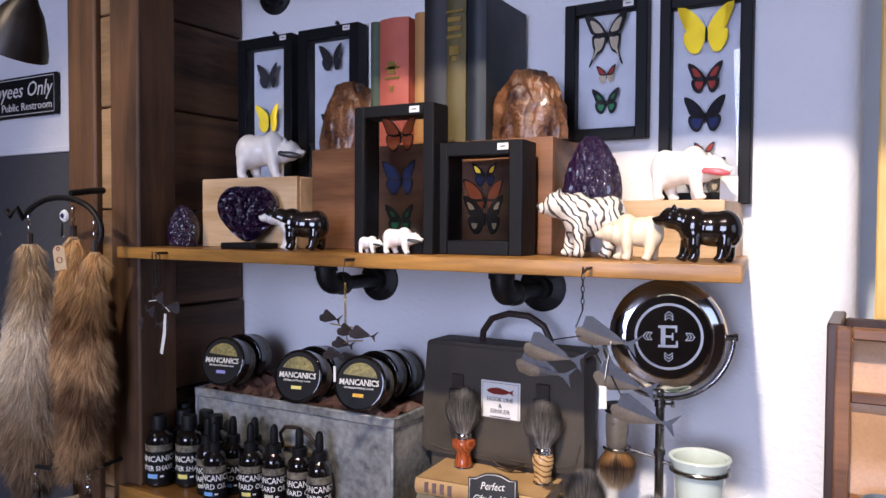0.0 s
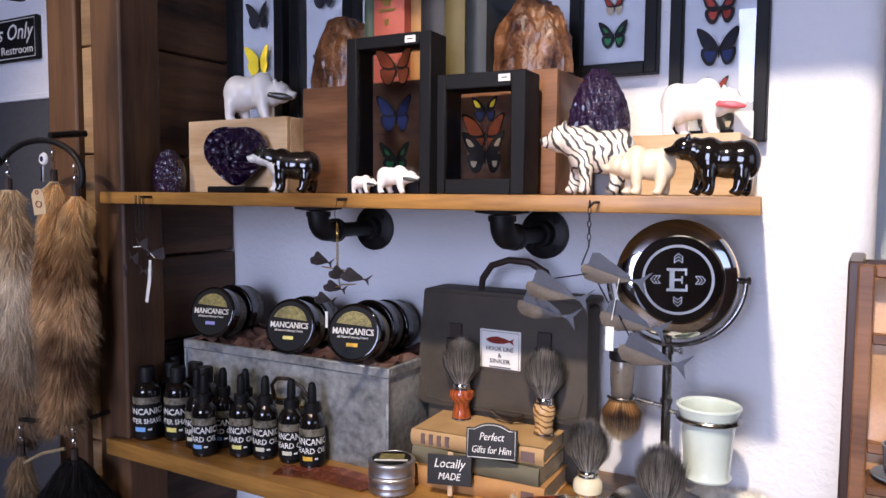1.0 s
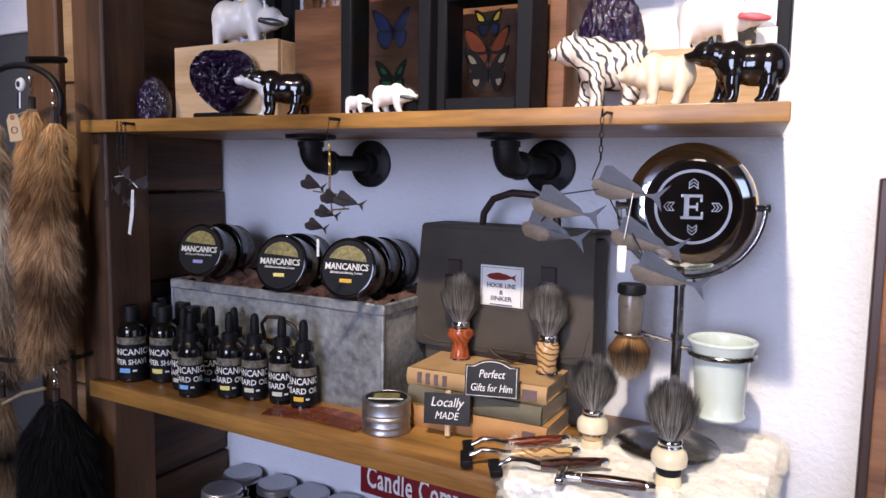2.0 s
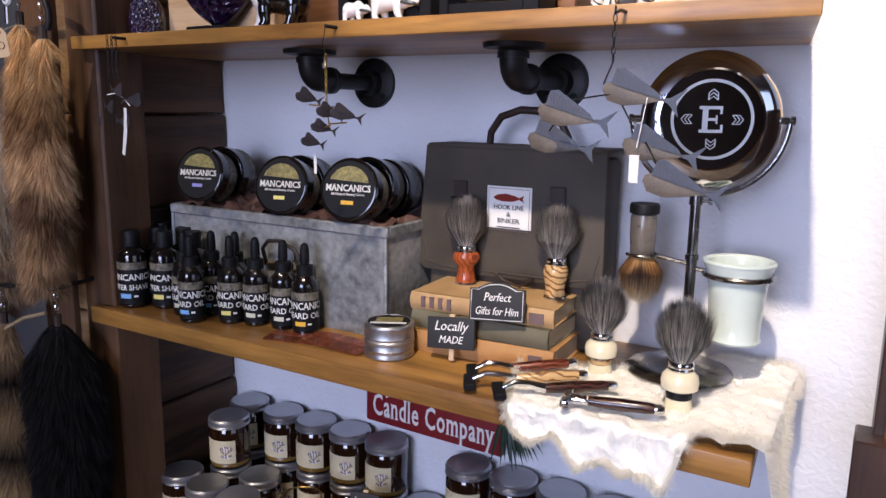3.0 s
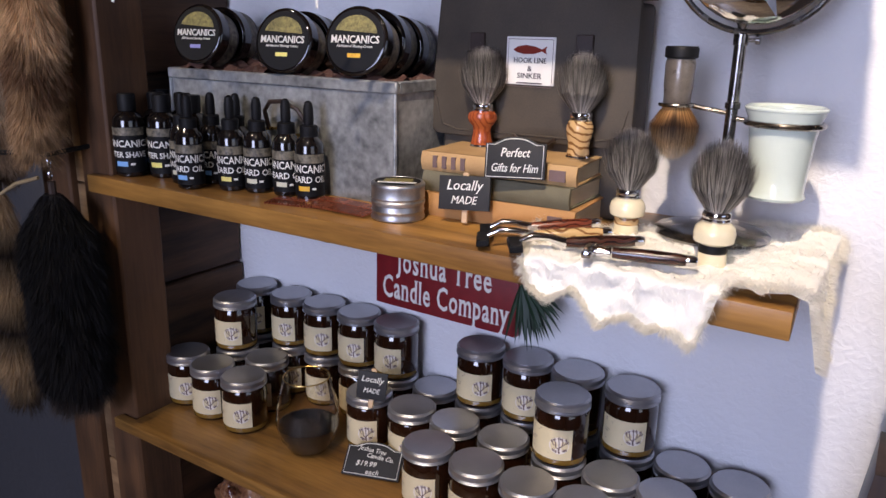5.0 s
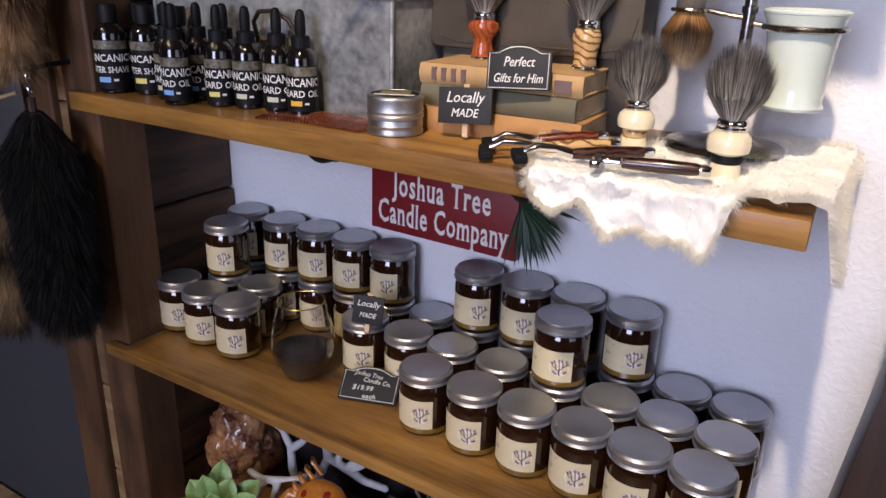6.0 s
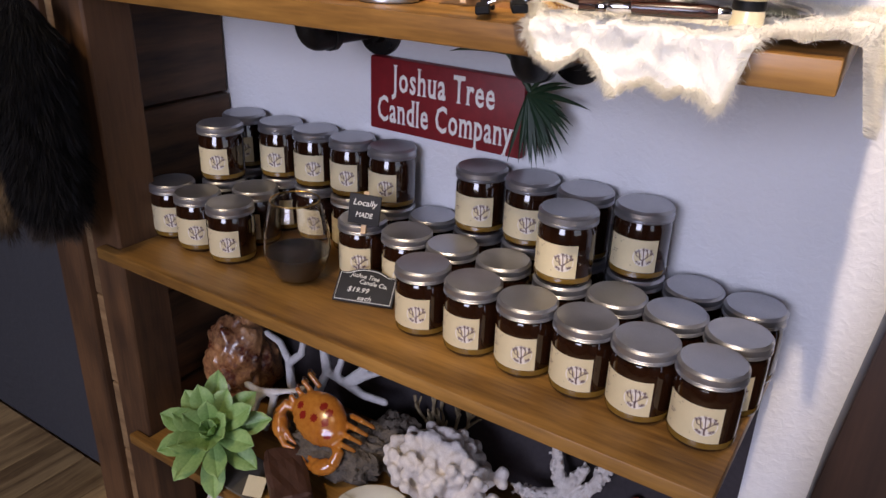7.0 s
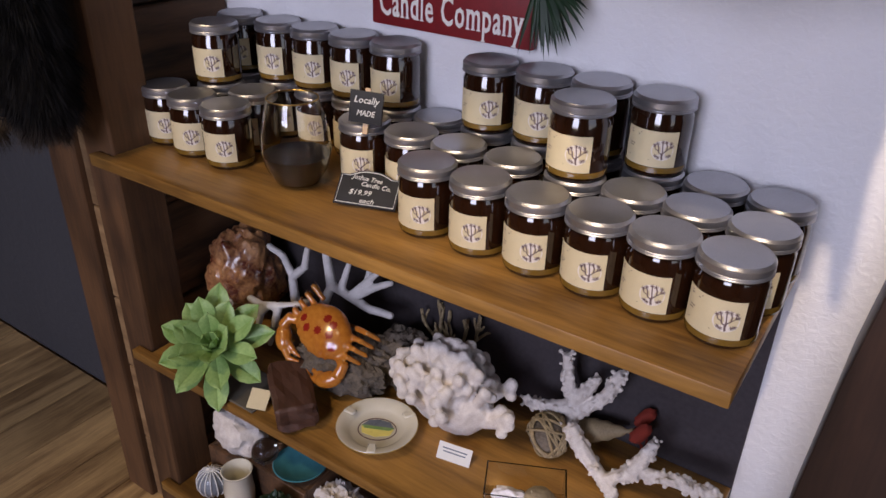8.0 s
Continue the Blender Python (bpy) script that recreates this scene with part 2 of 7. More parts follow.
def fur(name, stops, low, high, spread=0.35, wave=0.0, freq=40.0, through=0.45):
    """Hair whose colour runs along z through stops (position, colour), each hair a little lighter or darker."""
    m, t, b, link = nodes_of(name)
    n = t.nodes.new
    coord, sep, mr, ns = n("ShaderNodeTexCoord"), n("ShaderNodeSeparateXYZ"), n("ShaderNodeMapRange"), n("ShaderNodeTexNoise")
    link(coord.outputs["Object"], sep.inputs[0])
    ns.inputs["Scale"].default_value = freq
    link(coord.outputs["Object"], ns.inputs["Vector"])
    w = n("ShaderNodeMath")
    w.operation = "MULTIPLY_ADD"
    w.inputs[1].default_value = wave
    link(ns.outputs["Fac"], w.inputs[0])
    link(sep.outputs["Z"], w.inputs[2])
    mr.inputs["From Min"].default_value, mr.inputs["From Max"].default_value = low, high
    link(w.outputs[0], mr.inputs["Value"])
    ramp = n("ShaderNodeValToRGB")
    while len(ramp.color_ramp.elements) < len(stops):
        ramp.color_ramp.elements.new(0.5)
    for e, (p, c) in zip(ramp.color_ramp.elements, stops):
        e.position, e.color = p, rgba(c)
    link(mr.outputs["Result"], ramp.inputs["Fac"])
    geo, vr, hs = n("ShaderNodeNewGeometry"), n("ShaderNodeMapRange"), n("ShaderNodeHueSaturation")
    vr.inputs["To Min"].default_value, vr.inputs["To Max"].default_value = 1 - spread, 1 + spread
    link(geo.outputs["Random Per Island"], vr.inputs["Value"])
    link(vr.outputs["Result"], hs.inputs["Value"])
    link(ramp.outputs["Color"], hs.inputs["Color"])
    link(hs.outputs["Color"], b.inputs["Base Color"])
    b.inputs["Roughness"].default_value = 0.6
    b.inputs["Specular IOR Level"].default_value = 0.3
    tl, mx = n("ShaderNodeBsdfTranslucent"), n("ShaderNodeMixShader")
    mx.inputs["Fac"].default_value = through
    link(hs.outputs["Color"], tl.inputs["Color"])
    link(b.outputs["BSDF"], mx.inputs[1])
    link(tl.outputs["BSDF"], mx.inputs[2])
    link(mx.outputs["Shader"], t.nodes["Material Output"].inputs["Surface"])
    return m


def striped(name, dark, light, scale=55.0, turn=0.0, rough=0.25, warp=7.5):
    """Banded stone or figured wood."""
    m, t, b, link = nodes_of(name)
    n = t.nodes.new
    coord, mp, wv, ramp = n("ShaderNodeTexCoord"), n("ShaderNodeMapping"), n("ShaderNodeTexWave"), n("ShaderNodeValToRGB")
    mp.inputs["Rotation"].default_value = (0, radians(turn), 0)
    link(coord.outputs["Object"], mp.inputs["Vector"])
    link(mp.outputs["Vector"], wv.inputs["Vector"])
    wv.inputs["Scale"].default_value, wv.inputs["Distortion"].default_value, wv.inputs["Detail"].default_value, wv.inputs["Detail Scale"].default_value = scale, warp, 2.5, 0.8
    ramp.color_ramp.elements[0].position, ramp.color_ramp.elements[0].color = 0.14, rgba(dark)
    ramp.color_ramp.elements[1].position, ramp.color_ramp.elements[1].color = 0.36, rgba(light)
    link(wv.outputs["Fac"], ramp.inputs["Fac"])
    link(ramp.outputs["Color"], b.inputs["Base Color"])
    b.inputs["Roughness"].default_value = rough
    b.inputs["Coat Weight"].default_value = 0.3
    return m


M.update(
    fleece=surface("white_fleece", (0.90, 0.87, 0.79), (0.97, 0.95, 0.90), 0.95, scale=60, fine=900, bump=0.5, sheen=0.3, dist=0.003),
    geode=surface("amethyst", (0.003, 0.001, 0.006), (0.024, 0.007, 0.040), 0.12, scale=90, fine=400, bump=0.9, coat=0.6, dist=0.004, contrast=0.3),
    rind=surface("grey_rind", (0.10, 0.10, 0.09), (0.28, 0.27, 0.25), 0.7, scale=60, fine=400, bump=0.7),
    agate=surface("brown_agate", (0.026, 0.009, 0.006), (0.21, 0.088, 0.032), 0.4, scale=38, fine=220, bump=0.9, coat=0.3, contrast=0.13, dist=0.005),
    ivory=plain("white_stone", (0.76, 0.74, 0.71), 0.35, coat=0.2, bump=0.05, var=0.05),
    cream_stone=plain("cream_stone", (0.70, 0.61, 0.44), 0.3, coat=0.3, bump=0.03, var=0.08),
    zebra=striped("zebra_marble", (0.06, 0.057, 0.06), (0.72, 0.66, 0.57), 34, 30, warp=16.0),
    pinkfish=plain("pink_stone", (0.55, 0.10, 0.12), 0.3, coat=0.3),
    greyfish=plain("grey_stone", (0.035, 0.038, 0.035), 0.3, coat=0.3),
    orangewood=striped("orange_burl", (0.24, 0.045, 0.012), (0.37, 0.085, 0.024), 40, 20, warp=14.0),
    figured=striped("figured_wood", (0.20, 0.09, 0.03), (0.56, 0.36, 0.16), 42, 75, warp=12.0),
    darkwood=striped("rosewood", (0.012, 0.004, 0.003), (0.050, 0.016, 0.010), 60, 90),
    redwood=striped("red_wood", (0.05, 0.010, 0.005), (0.16, 0.035, 0.016), 60, 90),
    resin=plain("cream_resin", (0.74, 0.66, 0.46), 0.2, coat=0.5, bump=0.0, var=0.04),
    bristle=fur("badger_bristle", [(0.0, (0.50, 0.46, 0.40)), (0.35, (0.26, 0.24, 0.21)), (0.8, (0.14, 0.128, 0.115)), (1.0, (0.34, 0.31, 0.28))], 0.045, 0.112, 0.85, through=0.3),
    bristle2=fur("brown_bristle", [(0.0, (0.72, 0.60, 0.42)), (0.30, (0.42, 0.28, 0.15)), (0.62, (0.14, 0.07, 0.03)), (0.85, (0.34, 0.17, 0.06)), (1.0, (0.60, 0.36, 0.14))], -0.06, 0.0, 0.6, through=0.3),
    pelt=fur("white_pelt", [(0.0, (0.95, 0.93, 0.86)), (1.0, (0.97, 0.94, 0.87))], 1.1, 1.4, 0.04, through=0.5),
    tail_grey=fur("grey_fox_hair", [(0.0, (0.10, 0.06, 0.035)), (0.28, (0.34, 0.23, 0.14)), (0.45, (0.50, 0.40, 0.29)), (0.7, (0.86, 0.76, 0.62)), (0.85, (0.50, 0.36, 0.22)), (1.0, (0.62, 0.46, 0.28))], 1.27, 1.74, 0.45, 0.16, 22, through=0.2),
    tail_red=fur("red_fox_hair", [(0.0, (0.10, 0.055, 0.03)), (0.22, (0.50, 0.32, 0.17)), (0.40, (0.16, 0.08, 0.04)), (0.58, (0.70, 0.47, 0.26)), (0.72, (0.24, 0.12, 0.05)), (1.0, (0.80, 0.52, 0.24))], 1.30, 1.74, 0.45, 0.14, 24, through=0.2),
    tail_ring=fur("raccoon_hair", [(0.0, (0.03, 0.02, 0.015)), (0.2, (0.48, 0.33, 0.18)), (0.35, (0.03, 0.02, 0.015)), (0.5, (0.48, 0.33, 0.18)), (0.65, (0.03, 0.02, 0.015)), (0.8, (0.50, 0.35, 0.2)), (1.0, (0.08, 0.055, 0.04))], 0.85, 1.28, 0.4, 0.01),
    tail_black=fur("black_fox_hair", [(0.0, (0.09, 0.065, 0.05)), (0.15, (0.010, 0.008, 0.008)), (0.8, (0.009, 0.008, 0.008)), (1.0, (0.022, 0.018, 0.020))], 0.86, 1.30, 0.6, 0.03),
    brass=plain("brass", (0.50, 0.33, 0.10), 0.3, 1.0),
    tag=plain("tan_card", (0.55, 0.40, 0.23), 0.7, var=0.08),
    comb=surface("tortoise_comb", (0.09, 0.022, 0.010), (0.30, 0.085, 0.040), 0.25, scale=60, fine=300, bump=0.0, coat=0.3),
    tissue=surface("brown_tissue", (0.035, 0.014, 0.010), (0.12, 0.055, 0.038), 0.6, scale=60, fine=300, bump=0.5),
    book_tan=surface("tan_cloth", (0.36, 0.21, 0.085), (0.55, 0.36, 0.17), 0.75, scale=25, fine=900, bump=0.3),
    book_grey=surface("grey_green_cloth", (0.10, 0.088, 0.05), (0.17, 0.15, 0.095), 0.75, scale=25, fine=900, bump=0.3),
    book_orange=surface("ochre_cloth", (0.36, 0.17, 0.055), (0.52, 0.28, 0.10), 0.75, scale=25, fine=900, bump=0.3),
    book_red=surface("faded_red_cloth", (0.36, 0.070, 0.045), (0.55, 0.14, 0.09), 0.7, scale=25, fine=900, bump=0.3),
    book_green=surface("green_cloth", (0.045, 0.065, 0.04), (0.09, 0.115, 0.07), 0.7, scale=25, fine=900, bump=0.3),
    book_black=surface("black_cloth", (0.010, 0.010, 0.012), (0.028, 0.028, 0.032), 0.6, scale=25, fine=900, bump=0.3),
    book_olive=surface("olive_cloth", (0.075, 0.058, 0.018), (0.14, 0.11, 0.04), 0.7, scale=25, fine=900, bump=0.3),
    book_navy=surface("navy_cloth", (0.007, 0.010, 0.014), (0.018, 0.026, 0.034), 0.55, scale=25, fine=900, bump=0.3),
    pages=surface("page_edges", (0.40, 0.32, 0.20), (0.60, 0.51, 0.36), 0.85, scale=40, fine=1200, bump=0.4, stretch=(0.05, 0.05, 1)),
    gilt=plain("gilt", (0.52, 0.36, 0.10), 0.35, 0.8),
    fishblue=surface("painted_tin_blue", (0.024, 0.030, 0.048), (0.075, 0.085, 0.12), 0.55, scale=60, fine=400, bump=0.1),
    fishtan=surface("painted_tin_tan", (0.055, 0.044, 0.035), (0.15, 0.12, 0.09), 0.55, scale=60, fine=400, bump=0.1),
    fishgrey=surface("dark_tin", (0.03, 0.025, 0.03), (0.085, 0.075, 0.08), 0.5, 0.3, scale=60, fine=400, bump=0.1),
    pane=glass("frame_glass", (1, 1, 1)),
    clear=glass("clear_glass", (0.97, 0.97, 0.97)),
    acrylic=glass("clear_acrylic", (0.96, 0.97, 0.98)),
    yellow_w=plain("yellow_wing", (0.72, 0.52, 0.015), 0.9, var=0.15),
    orange_w=plain("orange_wing", (0.20, 0.040, 0.008), 0.9, var=0.3),
    red_w=plain("red_wing", (0.20, 0.020, 0.010), 0.9),
    black_w=plain("black_wing", (0.006, 0.005, 0.006), 0.9),
    blue_w=plain("blue_wing", (0.003, 0.012, 0.070), 0.8, var=0.3),
    navy_w=plain("navy_wing", (0.004, 0.005, 0.014), 0.9, var=0.4),
    green_w=plain("green_wing", (0.008, 0.12, 0.04), 0.8),
    cream_w=plain("cream_wing", (0.30, 0.25, 0.17), 0.9),
    succulent=surface("succulent_leaf", (0.13, 0.26, 0.06), (0.36, 0.52, 0.20), 0.45, scale=30, fine=200, bump=0.1),
    palm=surface("dark_palm", (0.006, 0.020, 0.010), (0.018, 0.050, 0.022), 0.45, scale=30, fine=200, bump=0.1),
    coral=surface("white_coral", (0.52, 0.46, 0.42), (0.82, 0.77, 0.72), 0.7, scale=90, fine=500, bump=0.6),
    coral2=surface("bleached_branch", (0.52, 0.50, 0.49), (0.72, 0.70, 0.69), 0.7, scale=60, fine=400, bump=0.4),
    crab=surface("orange_crab_shell", (0.34, 0.09, 0.012), (0.60, 0.24, 0.04), 0.2, scale=20, fine=150, bump=0.1, coat=0.6),
    crabred=plain("red_shell_spot", (0.26, 0.018, 0.010), 0.2, coat=0.6),
    rock=surface("rough_rock", (0.035, 0.028, 0.022), (0.20, 0.16, 0.12), 0.8, scale=50, fine=250, bump=0.9, dist=0.006),
    redrock=surface("red_brown_rock", (0.09, 0.018, 0.010), (0.46, 0.23, 0.10), 0.3, scale=22, fine=160, bump=0.6, dist=0.004, contrast=0.12, coat=0.5),
    bark=surface("petrified_wood", (0.04, 0.016, 0.010), (0.13, 0.06, 0.04), 0.6, scale=20, fine=160, bump=0.8, stretch=(0.3, 1, 1)),
    burlap=surface("grey_burlap", (0.07, 0.06, 0.045), (0.16, 0.14, 0.11), 0.9, scale=40, fine=900, bump=0.5),
    porcelain=plain("cream_porcelain", (0.70, 0.66, 0.54), 0.12, coat=0.6, bump=0.0, var=0.04),
    wicker=surface("pale_wicker", (0.16, 0.115, 0.06), (0.40, 0.31, 0.18), 0.7, scale=60, fine=300, bump=0.3),
    teal=plain("teal_glass", (0.05, 0.22, 0.26), 0.1, coat=0.6),
    bronze=surface("bronze_lamp", (0.008, 0.006, 0.005), (0.028, 0.020, 0.016), 0.45, 0.4, scale=30, fine=200, bump=0.05),
    satin=surface("tan_satin", (0.42, 0.22, 0.10), (0.62, 0.36, 0.18), 0.4, scale=20, fine=300, bump=0.1, sheen=0.4),
    greycup=surface("grey_pottery", (0.10, 0.12, 0.15), (0.22, 0.25, 0.30), 0.4, scale=40, fine=300, bump=0.2, coat=0.3),
    horn=plain("grey_horn", (0.13, 0.11, 0.09), 0.3, coat=0.3, var=0.35, scale=90),
    darksheet=surface("dark_plum_sheet", (0.020, 0.016, 0.018), (0.060, 0.050, 0.056), 0.7, scale=6, fine=120, bump=0.2),
    backing=plain("grey_backing", (0.36, 0.37, 0.39), 0.8, bump=0.2, var=0.08),
    emblem=plain("pale_emblem_paper", (0.76, 0.69, 0.62), 0.6, bump=0.05, var=0.04),
    dim=wood("dark_wall_boards", (0.03, 0.018, 0.012), (0.10, 0.06, 0.04), "z", 0.6),
    enamel=plain("white_enamel", (0.78, 0.78, 0.77), 0.3, var=0.04, bump=0.0),
    soot=plain("dark_seeds", (0.012, 0.010, 0.012), 0.5, bump=0.6, var=0.5, scale=300),
    lilac=plain("lilac_label", (0.30, 0.30, 0.62), 0.5),
    lemon=plain("lemon_label", (0.80, 0.70, 0.20), 0.5),
    amberlab=plain("amber_label", (0.80, 0.46, 0.04), 0.5),
    sky_lab=plain("blue_label", (0.20, 0.42, 0.75), 0.5),
    pale_lab=plain("pale_label", (0.62, 0.60, 0.45), 0.5),
    crest=surface("gold_crest", (0.10, 0.085, 0.03), (0.34, 0.29, 0.09), 0.5, scale=150, fine=500, bump=0.0, contrast=0.15),
    camo=surface("camo_band", (0.05, 0.045, 0.035), (0.24, 0.21, 0.15), 0.5, scale=120, fine=300, bump=0.0, contrast=0.12),
)

M["black"].node_tree.nodes["Principled BSDF"].inputs["Specular IOR Level"].default_value = 0.22

# ---- building blocks ----


def link_mesh(name, bm, material, smooth=False):
    me = bpy.data.meshes.new(name)
    bm.normal_update()
    bm.to_mesh(me)
    bm.free()
    for m in material if isinstance(material, (list, tuple)) else [material]:
        me.materials.append(m)
    if smooth:
        me.shade_smooth()
        if smooth != 2:
            me.set_sharp_from_angle(angle=radians(38))
    return me


def part(name, bm, material, parent=None, label="", smooth=True, at=None):
    ob = new(name, link_mesh(name, bm, material, smooth))
    if parent:
        ob.parent = parent
    if at is not None:
        ob.matrix_basis = at
    return tagged(ob, label)


def thing(name, label, category, group="", at=None):
    ob = new(name)
    ob.empty_display_size = 0.02
    if at is not None:
        ob.matrix_basis = at
    return tagged(ob, label, category, group)


def box(x0, x1, y0, y1, z0, z1, bevel=0.0015, bm=None, m=None, seg=1):
    out = bm or bmesh.new()
    r = bmesh.ops.create_cube(out, size=1.0)["verts"]
    bmesh.ops.transform(out, verts=r, matrix=Matrix.Translation(((x0 + x1) / 2, (y0 + y1) / 2, (z0 + z1) / 2)) @ Matrix.Diagonal((abs(x1 - x0), abs(y1 - y0), abs(z1 - z0), 1)))
    if bevel:
        edges = list({e for v in r for e in v.link_edges})
        r = bmesh.ops.bevel(out, geom=edges, offset=bevel, segments=seg, affect="EDGES", profile=0.5)["verts"]
        r = list({w for v in r for f in v.link_faces for w in f.verts})
    if m is not None:
        bmesh.ops.transform(out, verts=r, matrix=m)
    return out


def lathe(profile, seg=32, bm=None, m=None, squash=1.0):
    """Turns (radius, height) pairs about z."""
    out = bm or bmesh.new()
    rings = []
    for r, z in profile:
        if r < 1e-5:
            rings.append([out.verts.new((0, 0, z))])
        else:
            rings.append([out.verts.new((r * math.cos(2 * math.pi * i / seg), squash * r * math.sin(2 * math.pi * i / seg), z)) for i in range(seg)])
    for a, b in zip(rings, rings[1:]):
        for i in range(seg):
            j = (i + 1) % seg
            if len(a) == 1 and len(b) > 1:
                out.faces.new((a[0], b[i], b[j]))
            elif len(b) == 1 and len(a) > 1:
                out.faces.new((a[i], a[j], b[0]))
            elif len(a) > 1:
                out.faces.new((a[i], a[j], b[j], b[i]))
    if m is not None:
        bmesh.ops.transform(out, verts=[v for r in rings for v in r], matrix=m)
    return out


def tube(points, radius, seg=8, bm=None, closed=False):
    """A round bar along points; radius is one number or one for each point."""
    out = bm or bmesh.new()
    pts = [Vector(p) for p in points]
    rad = [radius] * len(pts) if isinstance(radius, (int, float)) else radius
    up, rings = None, []
    for i, p in enumerate(pts):
        a = pts[i - 1] if (i or closed) else p
        b = pts[(i + 1) % len(pts)] if (i < len(pts) - 1 or closed) else p
        d = (b - a).normalized()
        if up is None:
            up = d.orthogonal().normalized()
        up = (up - d * up.dot(d)).normalized()
        side = d.cross(up)
        rings.append([out.verts.new(p + rad[i] * (math.cos(2 * math.pi * k / seg) * up + math.sin(2 * math.pi * k / seg) * side)) for k in range(seg)])
    pairs = list(zip(rings, rings[1:])) + ([(rings[-1], rings[0])] if closed else [])
    for a, b in pairs:
        for k in range(seg):
            j = (k + 1) % seg
            out.faces.new((a[k], a[j], b[j], b[k]))
    if not closed:
        out.faces.new(rings[0][::-1])
        out.faces.new(rings[-1])
    return out


def arc(c, r, a0, a1, n, plane="xz"):
    out = []
    for i in range(n + 1):
        a = radians(a0 + (a1 - a0) * i / n)
        u, v = r * math.cos(a), r * math.sin(a)
        out.append((c[0] + u, c[1], c[2] + v) if plane == "xz" else (c[0] + u, c[1] + v, c[2]) if plane == "xy" else (c[0], c[1] + u, c[2] + v))
    return out


def blob(size, lumps=0.12, freq=2.2, detail=3, seed=0.0, bm=None, m=None, ridge=0.0):
    """A rounded lump with uneven relief."""
    out = bm or bmesh.new()
    vs = bmesh.ops.create_icosphere(out, subdivisions=detail, radius=1.0)["verts"]
    for v in vs:
        p = v.co.normalized()
        k = 1 + lumps * noise.fractal(p * freq + Vector((seed, seed * 1.7, 3 - seed)), 1.0, 2.0, 4)
        if ridge:
            k += ridge * abs(noise.noise(p * freq * 3.1 + Vector((seed, 0, 0))))
        v.co = Vector((p.x * size[0], p.y * size[1], p.z * size[2])) * k
    if m is not None:
        bmesh.ops.transform(out, verts=vs, matrix=m)
    return out


def slab(outline, depth, bevel=0.0, bm=None, m=None):
    """An outline in x and z, given a thickness along y (its front at y = 0)."""
    out = bm or bmesh.new()
    a = [out.verts.new((x, 0, z)) for x, z in outline]
    b = [out.verts.new((x, depth, z)) for x, z in outline]
    faces = [out.faces.new(a), out.faces.new(b[::-1])]
    n = len(a)
    for i in range(n):
        faces.append(out.faces.new((a[i], b[i], b[(i + 1) % n], a[(i + 1) % n])))
    bmesh.ops.recalc_face_normals(out, faces=faces)
    vs = a + b
    if bevel:
        r = bmesh.ops.bevel(out, geom=list(faces[0].edges), offset=bevel, segments=2, affect="EDGES", profile=0.5)
        vs = list({w for v in r["verts"] for f in v.link_faces for w in f.verts} | {v for v in vs if v.is_valid})
    if m is not None:
        bmesh.ops.transform(out, verts=vs, matrix=m)
    return out


def letters(name, text, size, material, parent, at, width=None, label="", depth=0.0004, spacing=1.0, shear=0.0, bold=0.0, serif=0.0):
    """Raised lettering, centred, facing -y of the pose at."""
    cu = bpy.data.curves.new(name, "FONT")
    cu.body, cu.size, cu.align_x, cu.align_y, cu.extrude, cu.resolution_u = text, size, "CENTER", "CENTER", depth, 2
    cu.space_character, cu.shear, cu.offset = spacing, shear, bold * size
    tmp = bpy.data.objects.new("tmp", cu)
    scene.collection.objects.link(tmp)
    me = bpy.data.meshes.new_from_object(tmp.evaluated_get(bpy.context.evaluated_depsgraph_get()))
    scene.collection.objects.unlink(tmp)
    bpy.data.objects.remove(tmp)
    if serif:
        feet = bmesh.new()
        feet.from_mesh(me)
        ends = set()
        for e in feet.edges:
            a, b = e.verts
            span = abs(a.co.x - b.co.x)
            if abs(a.co.y - b.co.y) < 0.004 * size and 0.05 * size < span < 0.26 * size and max(a.co.z, b.co.z) > depth * 0.9 - 1e-9:
                rest = [v.co.y for f in e.link_faces for v in f.verts if v not in (a, b) and abs(v.co.y - a.co.y) > 0.01 * size]
                if rest and (min(rest) > a.co.y or max(rest) < a.co.y):
                    ends.add((round(min(a.co.x, b.co.x), 6), round(max(a.co.x, b.co.x), 6), round(a.co.y, 6), min(rest) > a.co.y))
        for x0, x1, y, foot in ends:
            t = serif * size * 0.7
            box(x0 - serif * size, x1 + serif * size, y if foot else y - t, y + t if foot else y, -depth, depth * 1.02 + 1e-6, 0, feet)
        feet.to_mesh(me)
        feet.free()
    me.materials.clear()
    me.materials.append(material)
    xs = [v.co.x for v in me.vertices]
    k = width / (max(xs) - min(xs)) if width and xs else 1.0
    me.transform(Matrix.Rotation(radians(90), 4, "X") @ Matrix.Diagonal((k, 1, 1, 1)))
    ob = new(name, me)
    ob.parent = parent
    ob.matrix_basis = at
    return tagged(ob, label)


# ---- the setting ----


def setting(name, bm, material, label="", smooth=False):
    ob = part(name, bm, material, None, label, smooth)
    return tagged(ob, label, kind="structure")


